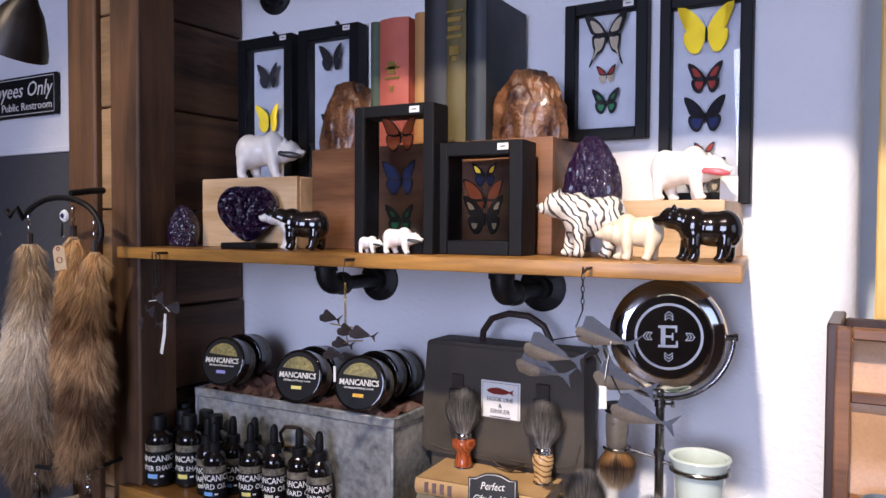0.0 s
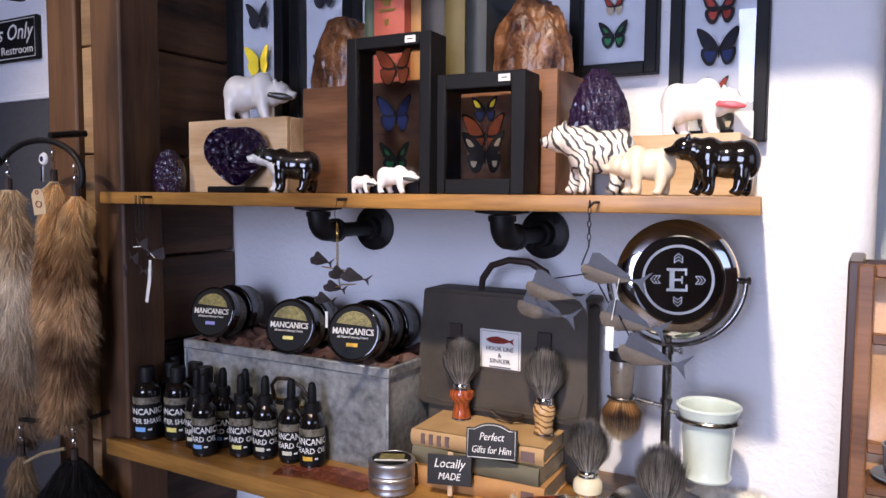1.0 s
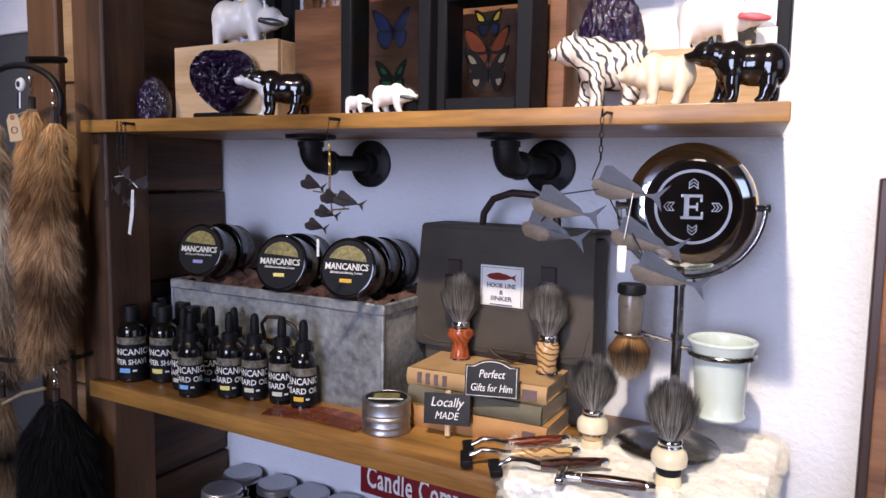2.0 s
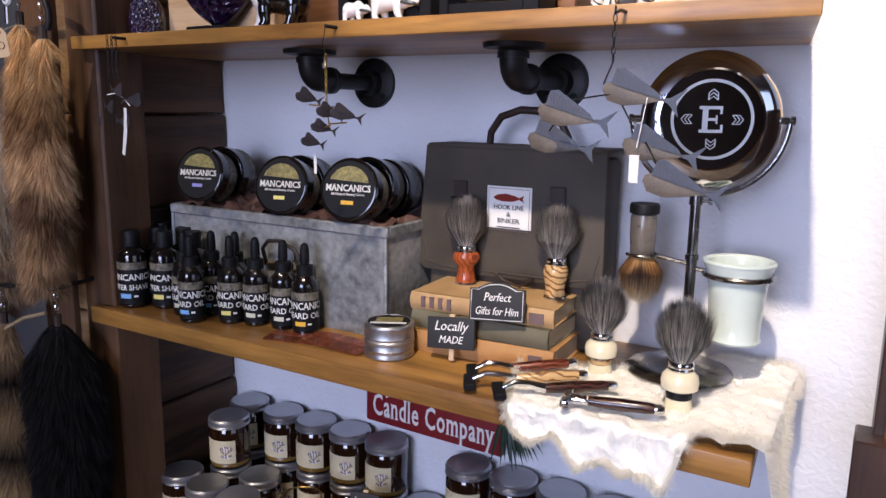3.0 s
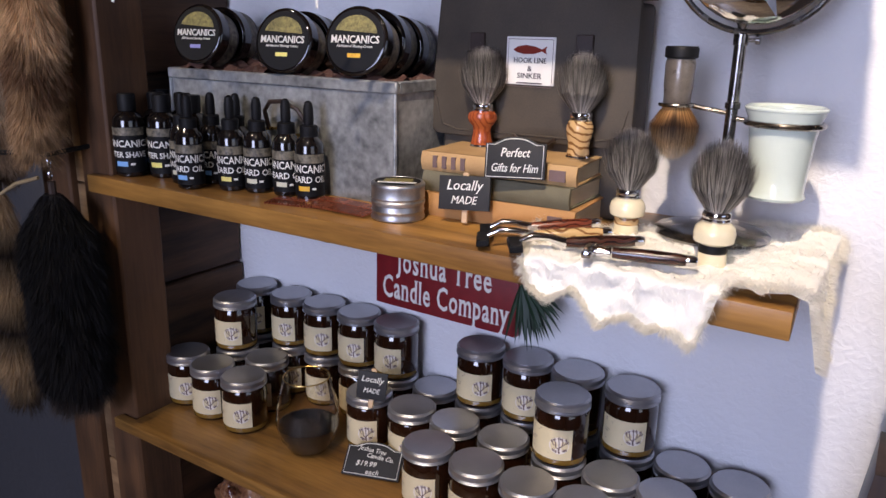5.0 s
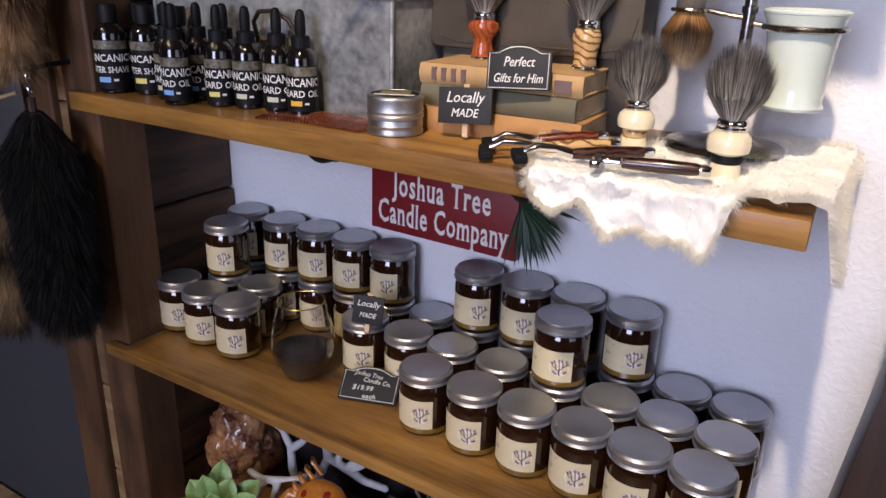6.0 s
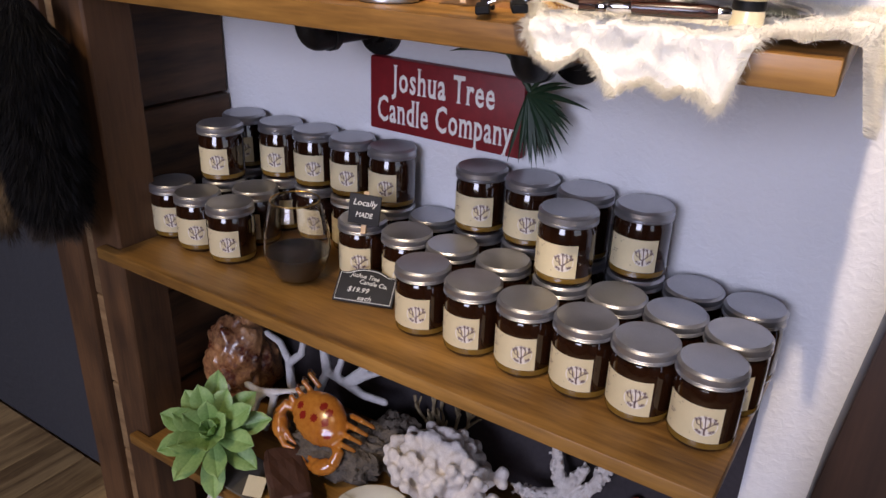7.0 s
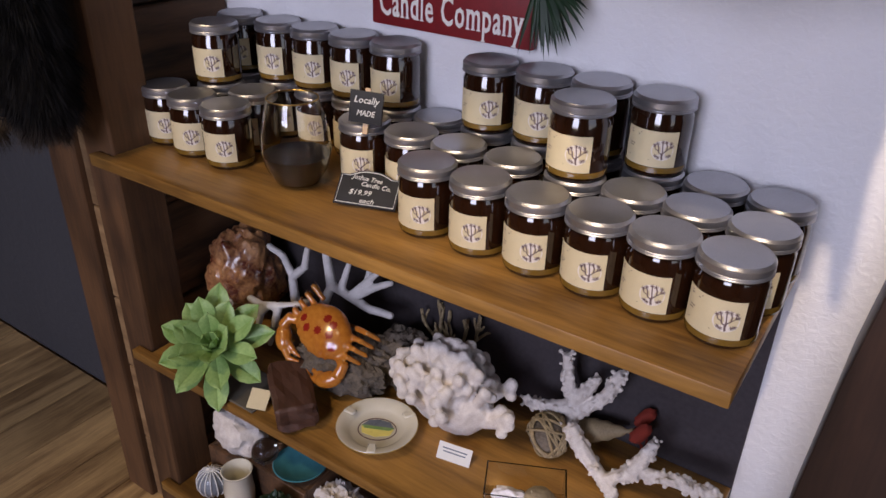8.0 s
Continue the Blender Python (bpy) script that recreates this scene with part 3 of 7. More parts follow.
# back wall of the shelves, with a rounded outer corner at its right end
outline = [(-1.30, 0.0), (-0.055, 0.0)] + [(-0.055 + 0.035 * math.sin(radians(a)), 0.035 - 0.035 * math.cos(radians(a))) for a in range(10, 91, 10)] + [(-0.02, 0.30), (-1.30, 0.30)]
bm = bmesh.new()
lo = [bm.verts.new((x, y, 0)) for x, y in outline]
hi = [bm.verts.new((x, y, 3.2)) for x, y in outline]
bm.faces.new(lo[::-1]), bm.faces.new(hi)
for i in range(len(lo)):
    j = (i + 1) % len(lo)
    bm.faces.new((lo[i], lo[j], hi[j], hi[i]))
setting("wall_north", bm, M["stucco"], "white stucco wall with a rounded outer corner", True)
setting("wall_recess", box(-0.02, 3.0, 0.30, 0.45, 0, 3.2, 0), M["smooth"], "smooth pale blue wall beyond the corner")
setting("wall_hall", box(-4.0, -1.302, -0.10, 0.10, 0, 1.895, 0), M["grey"], "dark grey lower wall")
setting("wall_hall_upper", box(-4.0, -1.302, -0.098, 0.10, 1.905, 3.2, 0), M["white"], "white upper wall")
setting("trim", box(-4.0, -1.302, -0.106, 0.10, 1.893, 1.907, 0.002), M["white"], "thin white rail between the two wall colours")
setting("wall_west", box(-4.2, -4.0, -4.6, 0.10, 0, 3.2, 0), M["dim"], "dark boarded wall")
setting("ceiling", box(-4.2, 3.2, -4.7, 0.45, 3.2, 3.3, 0), M["dim"], "dark boarded ceiling")


def wall_with_window(name, x0, x1, y0, y1, wx0, wx1, along):
    bm = bmesh.new()
    if along == "x":
        for a, b, z0, z1 in ((x0, wx0, 0, 3.2), (wx1, x1, 0, 3.2), (wx0, wx1, 0, 1.15), (wx0, wx1, 3.05, 3.2)):
            box(a, b, y0, y1, z0, z1, 0, bm)
    else:
        for a, b, z0, z1 in ((y0, wx0, 0, 3.2), (wx1, y1, 0, 3.2), (wx0, wx1, 0, 1.15), (wx0, wx1, 3.05, 3.2)):
            box(x0, x1, a, b, z0, z1, 0, bm)
    setting(name, bm, M["dim"], "dark boarded shop wall with a wide window")


wall_with_window("wall_south", -4.2, 3.2, -4.7, -4.5, -0.88, 0.80, "x")
wall_with_window("wall_east", 3.0, 3.2, -4.5, 0.30, -2.9, -0.7, "y")

# thin sheet that makes the wall below S3 dark plum, down to the floor
setting("back_panel", box(-1.159, -0.171, -0.006, -0.0005, 0.0, S3 - 0.021, 0), M["darksheet"], "thin dark plum sheet over the wall behind the lower shelves")

# floor boards
floor = setting("floor", box(-4.2, 3.2, -4.7, 0.45, -0.06, -0.012, 0), M["floor"], "worn rustic wooden plank floor")

# ---- partition and shelves ----
partition = thing("partition", "dark stained timber partition of posts and planks", "partition")
part("post", box(-1.206, -1.128, -0.285, -0.202, 0, 3.19, 0.004), M["post"], partition, "rough stained square post")
part("post", box(-1.345, -1.262, -0.275, -0.19, 0, 3.19, 0.004), M["post"], partition, "rough stained square post")
zs = 0.0
k = 0
for h in (0.17, 0.185, 0.16, 0.19, 0.175, 0.165, 0.185, 0.18, 0.16, 0.185, 0.19, 0.17, 0.175, 0.18, 0.185, 0.17, 0.18, 0.175):
    if zs + h > 3.2:
        break
    dx = 0.002 * ((k * 7) % 3)
    part("plank", box(-1.185, -1.160 + dx, -0.203, -0.003, zs + 0.0015, zs + h - 0.0015, 0.003), M["plank"], partition)
    part("plank", box(-1.262, -1.206, -0.262, -0.235 + dx, zs + 0.0015, zs + h - 0.0015, 0.002), M["gapwood"], partition)
    zs += h
    k += 1


def shelf_board(z, right, left=-1.162, front=FRONT, thick=0.0195, skew=0.0):
    """A board notched round the post at its left end; skew: how far the cut at its right end runs off square."""
    out = bmesh.new()
    pts = [(-1.158, -0.0065), (-1.158, -0.199), (-1.125, -0.199), (-1.125, -0.288), (left, -0.288), (left, front), (right, front), (right - skew, -0.0065)]
    lo = [out.verts.new((x, y, z - thick)) for x, y in pts]
    hi = [out.verts.new((x, y, z)) for x, y in pts]
    out.faces.new(lo), out.faces.new(hi[::-1])
    for a in range(len(pts)):
        b = (a + 1) % len(pts)
        out.faces.new((lo[a], hi[a], hi[b], lo[b]))
    bmesh.ops.recalc_face_normals(out, faces=out.faces[:])
    bmesh.ops.bevel(out, geom=[e for e in out.edges], offset=0.0018, segments=2, affect="EDGES", profile=0.5)
    ob = part("shelf", out, M["shelf"], None, "stained pine shelf board with worn front edge")
    return tagged(ob, "", "shelf", "wall shelves")


shelf_board(S0, 0.02, front=-0.515)
shelf_board(S1, -0.122, skew=0.036)
shelf_board(S2, -0.142, thick=0.0275, skew=0.018)
shelf_board(S3, -0.164)
shelf_board(S4, -0.172)
shelf_board(S5, -0.172)


def pipe_bracket(x, z_under):
    """Iron pipe bracket: wall flange, pipe, elbow, nipple, shelf flange."""
    zc = z_under - 0.042
    ob = thing("pipe_bracket", "black iron pipe shelf bracket with round wall flange", "bracket", "pipe brackets", pose(x, 0, zc))
    f = lathe([(0, -0.003), (0.040, -0.003), (0.040, 0.004), (0.036, 0.006), (0.021, 0.008), (0.0185, 0.022), (0.013, 0.022), (0, 0.022)], 40, m=pose(0, -0.003, 0, 90))
    part("flange", f, M["iron"], ob)
    for a in (45, 135, 225, 315):
        part("screw", lathe([(0, 0.004), (0.006, 0.004), (0.0055, 0.0085), (0, 0.0095)], 12, m=pose(0.030 * math.cos(radians(a)), -0.003, 0.030 * math.sin(radians(a)), 90)), M["black"], ob)
    part("pipe", tube([(0, -0.02, 0), (0, -0.13, 0)], 0.0125, 20), M["iron"], ob)
    e = tube([(0, -0.118, 0), (0, -0.14, 0)] + [(0, -0.14 - 0.022 * math.sin(radians(a)), 0.022 - 0.022 * math.cos(radians(a))) for a in range(15, 91, 15)] + [(0, -0.162, 0.030)], 0.0175, 20)
    part("elbow", e, M["iron"], ob)
    part("collar", tube([(0, -0.112, 0), (0, -0.122, 0)], 0.0200, 20), M["iron"], ob)
    part("collar", tube([(0, -0.162, 0.024), (0, -0.162, 0.032)], 0.0200, 20), M["iron"], ob)
    part("shelf_flange", lathe([(0, 0.030), (0.013, 0.030), (0.0135, 0.033), (0.038, 0.036), (0.039, 0.042), (0, 0.042)], 36, m=pose(0, -0.162, 0)), M["iron"], ob)
    return ob


for z in (S1, S2 - 0.008, S3, S4):
    pipe_bracket(-0.806, z - 0.0197)
    pipe_bracket(-0.476, z - 0.0197)
pipe_bracket(-1.065, S0 - 0.0197)

# ---- candle shelf ----
JAR_H, JAR_R = 0.094, 0.0365


def bent_label(r, z0, z1, a0, a1, n=10, thick=0.0):
    """A paper label bent round a jar, facing -y; angles in degrees from the front."""
    bm = bmesh.new()
    rows = []
    for i in range(n + 1):
        a = radians(-90 + a0 + (a1 - a0) * i / n)
        rows.append((bm.verts.new((r * math.cos(a), r * math.sin(a), z0)), bm.verts.new((r * math.cos(a), r * math.sin(a), z1))))
    for (a, b), (c, d) in zip(rows, rows[1:]):
        bm.faces.new((a, c, d, b))
    return bm


def bent_stroke(bm, r, pts, w):
    """A painted stroke on a jar: points are (arc length, height)."""
    for (u0, v0), (u1, v1) in zip(pts, pts[1:]):
        d = Vector((u1 - u0, v1 - v0))
        if d.length < 1e-6:
            continue
        s = Vector((-d.y, d.x)).normalized() * w / 2
        q = []
        for u, v in ((u0 - s.x, v0 - s.y), (u1 - s.x, v1 - s.y), (u1 + s.x, v1 + s.y), (u0 + s.x, v0 + s.y)):
            a = radians(-90) + u / r
            q.append(bm.verts.new((r * math.cos(a), r * math.sin(a), v)))
        bm.faces.new(q)
    return bm


def candle_jar():
    ob = thing("candle_jar", "amber glass candle jar with brushed metal lid and cream tree label", "candle", "candle jars on the shelf")
    R = JAR_R
    part("glass_jar", lathe([(0, 0), (R - 0.004, 0), (R - 0.0008, 0.003), (R, 0.008), (R, 0.070), (R - 0.002, 0.0745), (R - 0.003, 0.079), (0, 0.079)], 36), M["amber"], ob, "dark amber glass jar")
    part("wax", lathe([(R + 0.0002, 0.006), (R + 0.0004, 0.008), (R + 0.0004, 0.012), (R + 0.0002, 0.013)], 36), M["wax"], ob, "yellow wax showing through the base")
    lid = part("lid", lathe([(R - 0.004, 0.0785), (R + 0.0006, 0.0785), (R + 0.0016, 0.0795), (R + 0.0004, 0.0807), (R + 0.0014, 0.082), (R + 0.0004, 0.0833), (R + 0.0010, 0.0843), (R + 0.0010, 0.0905), (R - 0.0004, 0.0915), (R - 0.002, JAR_H), (R - 0.0035, JAR_H - 0.0006), (0, JAR_H - 0.0006)], 48), M["lid"], ob, "brushed metal screw lid")
    lab = part("label", bent_label(R + 0.0006, 0.0135, 0.0575, -64, 42), M["cream"], ob, "cream paper label")
    rr = R + 0.0009
    u0 = 0.0098
    disc = bmesh.new()
    ring = [(0.0135 * math.cos(radians(k)), 0.0125 * math.sin(radians(k))) for k in range(0, 360, 20)]
    mid = radians(-90) + u0 / rr
    hub = disc.verts.new(((rr - 0.0001) * math.cos(mid), (rr - 0.0001) * math.sin(mid), 0.0350))
    edge = [disc.verts.new(((rr - 0.0002) * math.cos(mid + u / rr), (rr - 0.0002) * math.sin(mid + u / rr), 0.0350 + v)) for u, v in ring]
    for k in range(18):
        disc.faces.new((hub, edge[k], edge[(k + 1) % 18]))
    part("emblem_ground", disc, M["emblem"], lab, "pale disc behind the tree")
    tree = bmesh.new()
    up = lambda u, v: (u0 + 1.05 * u, 0.0345 + (v - 0.037) * 1.15)
    for path, w in (([(0.0005, 0.0275), (-0.0003, 0.0315), (0.0004, 0.0355)], 0.0022), ([(0, 0.033), (-0.0040, 0.0355), (-0.0045, 0.0405), (-0.0062, 0.0445)], 0.0014), ([(0, 0.0345), (0.0042, 0.0375), (0.0046, 0.0425), (0.0030, 0.0460)], 0.0014), ([(0.0003, 0.0355), (-0.0008, 0.0465)], 0.0013), ([(-0.0043, 0.0375), (-0.0080, 0.0385), (-0.0092, 0.0425)], 0.0011), ([(0.0044, 0.0380), (0.0080, 0.0405), (0.0085, 0.0450)], 0.0012), ([(0.0075, 0.040), (0.0105, 0.0415)], 0.0010)):
        bent_stroke(tree, rr, [up(u, v) for u, v in path], w)
    for u, v in ((-0.0062, 0.0448), (0.0030, 0.0463), (-0.0008, 0.0468), (-0.0092, 0.0428), (0.0085, 0.0452), (0.0105, 0.0418), (-0.0070, 0.0315), (0.0060, 0.0312), (0.0085, 0.0322), (-0.0040, 0.0300)):
        for k in range(6):
            a = k * 1.047 + u * 900
            bent_stroke(tree, rr, [up(u, v), (up(u, v)[0] + 0.0024 * math.cos(a), up(u, v)[1] + 0.0024 * math.sin(a))], 0.0008)
    part("tree_emblem", tree, M["ink"], lab, "brown desert tree drawing", smooth=False)
    words = bmesh.new()
    for v, w in ((0.0535, 0.017), (0.0505, 0.014), (0.0225, 0.030), (0.0375, 0.009), (0.0345, 0.007)):
        bent_stroke(words, rr, [(-0.034 + 0.0015 * (v < 0.03), v), (-0.034 + w, v)], 0.0009)
    part("small_print", words, M["ink"], lab, "", smooth=False)
    return ob


jar = candle_jar()
JARS = []


def put_jar(x, y, level=0, turn=0.0):
    JARS.append((x, y, level, turn))


JAR_FRONT = [(-0.586, -0.196), (-0.506, -0.199), (-0.428, -0.201), (-0.352, -0.201), (-0.278, -0.205), (-0.204, -0.209)]
JAR_LOW = [(-1.112, -0.182), (-1.036, -0.192), (-0.958, -0.194), (-0.980, -0.119), (-0.752, -0.118), (-0.668, -0.119), (-0.590, -0.119), (-0.507, -0.120), (-0.674, -0.043)]
JAR_LOW += [(-0.344, -0.125), (-0.270, -0.125), (-0.196, -0.132), (-0.272, -0.047), (-0.196, -0.052)]
JAR_HIGH = [(-1.058, -0.115), (-1.081, -0.040), (-0.990, -0.043), (-0.912, -0.042), (-0.833, -0.042), (-0.754, -0.042), (-0.592, -0.043), (-0.511, -0.042), (-0.432, -0.042), (-0.349, -0.048), (-0.420, -0.122)]
rng = random.Random(4)
for x, y in JAR_FRONT:
    put_jar(x, y)
for x, y in JAR_LOW:
    put_jar(x, y)
for x, y in JAR_HIGH:
    put_jar(x, y)
    put_jar(x, y, 1)
for i, (x, y, level, turn) in enumerate(JARS):
    a = math.degrees(math.atan2(-0.10 - x, 0.95 + y)) * 0.35
    m = pose(x, y, S3 + level * (JAR_H + 0.0005), 0, 0, a + rng.uniform(-9, 9))
    if i == 0:
        jar.matrix_basis = m
    else:
        copy_thing(jar, m)


def fused(bm, voxel, rounds=4):
    """Melts overlapping lumps into one smooth skin."""
    me = bpy.data.meshes.new("tmp")
    bm.to_mesh(me)
    bm.free()
    ob = bpy.data.objects.new("tmp", me)
    scene.collection.objects.link(ob)
    r = ob.modifiers.new("r", "REMESH")
    r.mode, r.voxel_size = "VOXEL", voxel
    s = ob.modifiers.new("s", "SMOOTH")
    s.iterations, s.factor = rounds, 0.5
    out = bmesh.new()
    out.from_mesh(bpy.data.meshes.new_from_object(ob.evaluated_get(bpy.context.evaluated_depsgraph_get())))
    scene.collection.objects.unlink(ob)
    bpy.data.objects.remove(ob)
    return out


def hair(bm, root, way, length, width, bend, n=3):
    """One tapering hair."""
    way = way.normalized()
    side = way.cross(Vector((rng.uniform(-1, 1), rng.uniform(-1, 1), rng.uniform(-1, 1)))).normalized()
    p, last = Vector(root), None
    for i in range(n):
        w = width * (1 - i / n)
        pair = (bm.verts.new(p - side * w), bm.verts.new(p + side * w)) if i < n else None
        if last:
            bm.faces.new((last[0], last[1], pair[1], pair[0]))
        last = pair
        p = p + way * (length / n)
        way = (way + bend / n).normalized()
    tip = bm.verts.new(p)
    bm.faces.new((last[0], last[1], tip))


# ---- middle shelf: metal box with tubs ----
BX0, BX1, BY0, BY1, BZ = -1.092, -0.652, -0.187, -0.018, S2 + 0.162
metal_box = thing("metal_box", "weathered galvanised metal box on the pine shelf", "box")
t_ = 0.003
part("front_panel", box(BX0, BX1, BY0, BY0 + t_, S2, BZ, 0), M["zinc"], metal_box, smooth=False)
part("back_panel", box(BX0, BX1, BY1 - t_, BY1, S2, BZ, 0), M["zinc"], metal_box, smooth=False)
part("end_panel", box(BX0, BX0 + t_, BY0 + t_, BY1 - t_, S2, BZ, 0), M["zinc"], metal_box, smooth=False)
part("end_panel", box(BX1 - t_, BX1, BY0 + t_, BY1 - t_, S2, BZ, 0), M["zinc"], metal_box, smooth=False)
part("bottom_panel", box(BX0 + t_, BX1 - t_, BY0 + t_, BY1 - t_, S2, S2 + t_, 0), M["zinc"], metal_box, smooth=False)
rim = bmesh.new()
box(BX0 - 0.004, BX1 + 0.004, BY0 - 0.004, BY0 + 0.004, BZ - 0.015, BZ + 0.001, 0.002, rim), box(BX0 - 0.004, BX1 + 0.004, BY1 - 0.004, BY1 + 0.004, BZ - 0.015, BZ + 0.001, 0.002, rim)
box(BX0 - 0.004, BX0 + 0.004, BY0 + 0.004, BY1 - 0.004, BZ - 0.015, BZ + 0.001, 0.002, rim), box(BX1 - 0.004, BX1 + 0.004, BY0 + 0.004, BY1 - 0.004, BZ - 0.015, BZ + 0.001, 0.002, rim)
part("rim", rim, M["zinc"], metal_box, "folded metal rim")
for x in (BX0, BX1):
    part("corner_seam", tube([(x, BY0 - 0.001, S2 + 0.002), (x, BY0 - 0.001, BZ - 0.015)], 0.003, 8), M["zinc"], metal_box)
part("handle_strap", tube([(-0.875, BY0 - 0.006, S2 + 0.085), (-0.872, BY0 - 0.016, S2 + 0.112), (-0.855, BY0 - 0.022, S2 + 0.126), (-0.83, BY0 - 0.022, S2 + 0.128), (-0.805, BY0 - 0.02, S2 + 0.118), (-0.795, BY0 - 0.012, S2 + 0.098), (-0.80, BY0 - 0.005, S2 + 0.082)], 0.0032, 8), M["leather"], metal_box, "black leather handle loop")
part("handle_wire", tube([(-0.885, BY0 - 0.004, S2 + 0.084), (-0.85, BY0 - 0.009, S2 + 0.088), (-0.82, BY0 - 0.009, S2 + 0.08), (-0.79, BY0 - 0.004, S2 + 0.084)], 0.0025, 8), M["brass"], metal_box)

# crumpled brown tissue filling the box
bm = bmesh.new()
N = 46
grid = [[bm.verts.new((BX0 + 0.005 + (BX1 - BX0 - 0.01) * i / N, BY0 + 0.006 + (BY1 - BY0 - 0.012) * j / 18, BZ - 0.012 + 0.028 * abs(noise.noise(Vector((i * 0.35, j * 0.4, 2)))) + 0.035 * abs(noise.noise(Vector((i * 0.11, j * 0.15, 7)))))) for j in range(19)] for i in range(N + 1)]
for i in range(N):
    for j in range(18):
        bm.faces.new((grid[i][j], grid[i + 1][j], grid[i + 1][j + 1], grid[i][j + 1]))
tagged(part("tissue_paper", bm, M["tissue"], None, "crumpled brown tissue paper filling the metal box", smooth=False), "", "tissue paper")


def cream_tub(chip, at, label_on=True):
    """Black tub lying on its side: lid face to -y."""
    ob = thing("shaving_cream_tub", "black round shaving cream tub with a printed lid", "tub", "tubs in the metal box", at)
    R = 0.0455
    part("tub_body", lathe([(0, 0.052), (R - 0.006, 0.052), (R - 0.003, 0.048), (R - 0.003, 0.016), (0, 0.016)], 40, m=pose(0, 0, 0, -90)), M["black"], ob)
    lid = part("lid", lathe([(R, 0.020), (R, 0.003), (R - 0.002, 0.0005), (R - 0.004, 0), (0, 0)], 48, m=pose(0, 0, 0, -90)), M["gloss"], ob, "glossy black screw lid")
    part("side_label", lathe([(R - 0.0026, 0.024), (R - 0.0026, 0.044)], 40, m=pose(0, 0, 0, -90)), M["camo"], ob, "dark patterned side label")
    if label_on:
        disc = part("lid_label", lathe([(0.0405, -0.0004), (0, -0.0004)], 40, m=pose(0, 0, 0, -90)), M["black"], lid, "round black lid label")
        o = pose(0, -0.0008, 0)
        half = [(0.031 * math.cos(radians(a)), 0.006 + 0.027 * math.sin(radians(a))) for a in range(8, 173, 12)]
        part("crest", slab(half, 0.0003, m=o), M["crest"], lid, "gold crest", smooth=False)
        letters("maker_name", "MANCANICS", 0.0135, M["whiteink"], lid, pose(0, -0.0014, 0.001), width=0.070, bold=0.012, serif=0.05)
        letters("product_name", "All-Natural Shaving Cream", 0.005, M["whiteink"], lid, pose(0, -0.0012, -0.0075), width=0.052)
        part("scent_chip", box(-0.0095, 0.0095, -0.0014, -0.0008, -0.022, -0.0165, 0.0002), chip, lid, "coloured scent label")
    return ob


TUBZ = S2 + 0.209
tub = cream_tub(M["amberlab"], pose(-0.715, -0.190, TUBZ + 0.003, -13, 0, 12))
cream_tub(M["lemon"], pose(-0.848, -0.186, TUBZ, -13, 0, 12))
cream_tub(M["lilac"], pose(-1.036, -0.178, TUBZ + 0.006, -13, 0, 12))
bare = cream_tub(M["lemon"], pose(-0.729, -0.130, TUBZ, -6, 0, 10), False)
for x, y, dz, a in ((-0.864, -0.128, -0.004, 12), (-1.050, -0.120, 0.002, 14), (-0.737, -0.073, -0.007, 6)):
    copy_thing(bare, pose(x, y, TUBZ + dz, -4, 0, a))


def oil_bottle(kind, chip):
    big = kind == "after"
    ob = thing("after_shave_bottle" if big else "beard_oil_bottle", "black glass after shave bottle with screw cap" if big else "black glass beard oil bottle with rubber dropper", "bottle", "grooming bottles on the shelf")
    R, H = (0.0205, 0.072) if big else (0.0172, 0.062)
    part("glass_body", lathe([(0, 0), (R - 0.002, 0), (R, 0.002), (R, H), (R - 0.001, H + 0.005), (R - 0.006, H + 0.011), (0.0095, H + 0.014), (0.0085, H + 0.016), (0, H + 0.016)], 32), M["gloss"], ob)
    if big:
        part("cap", lathe([(0, H + 0.014), (0.0115, H + 0.014), (0.0118, H + 0.034), (0.0105, H + 0.036), (0, H + 0.036)], 24), M["black"], ob, "ribbed black screw cap")
    else:
        part("collar", lathe([(0, H + 0.012), (0.0105, H + 0.012), (0.0107, H + 0.024), (0.009, H + 0.0255), (0, H + 0.0255)], 24), M["black"], ob, "black dropper collar")
        part("bulb", lathe([(0.0055, H + 0.0255), (0.0062, H + 0.030), (0.0060, H + 0.044), (0.0045, H + 0.051), (0.0018, H + 0.053), (0, H + 0.053)], 18), M["black"], ob, "black rubber bulb")
    lab = part("label", bent_label(R + 0.0003, 0.006, H - 0.006, -100, 100, 16), M["black"], ob, "black wrap-round label")
    part("camo_band", bent_label(R + 0.0005, H - 0.017, H - 0.007, -80, 80, 14), M["camo"], lab, "patterned band")
    for text, z, sz in (("MANCANICS", H * 0.61, 0.0125), ("AFTER SHAVE" if big else "BEARD OIL", H * 0.41, 0.0105)):
        w = letters("lettering", text, sz, M["whiteink"], lab, pose(0, 0, z), width=(0.060 if sz > 0.011 else 0.050) * R / 0.0172, depth=0.0, bold=0.016, serif=0.04)
        for v in w.data.vertices:
            a = radians(-90) + v.co.x / (R + 0.0007)
            v.co = Vector(((R + 0.0007) * math.cos(a), (R + 0.0007) * math.sin(a), v.co.z))
    part("scent_chip", bent_label(R + 0.0006, H * 0.20, H * 0.29, -38, 8, 6), chip, lab, "coloured scent label")
    part("volume_mark", bent_label(R + 0.0006, H * 0.22, H * 0.26, 18, 34, 3), M["whiteink"], lab)
    return ob


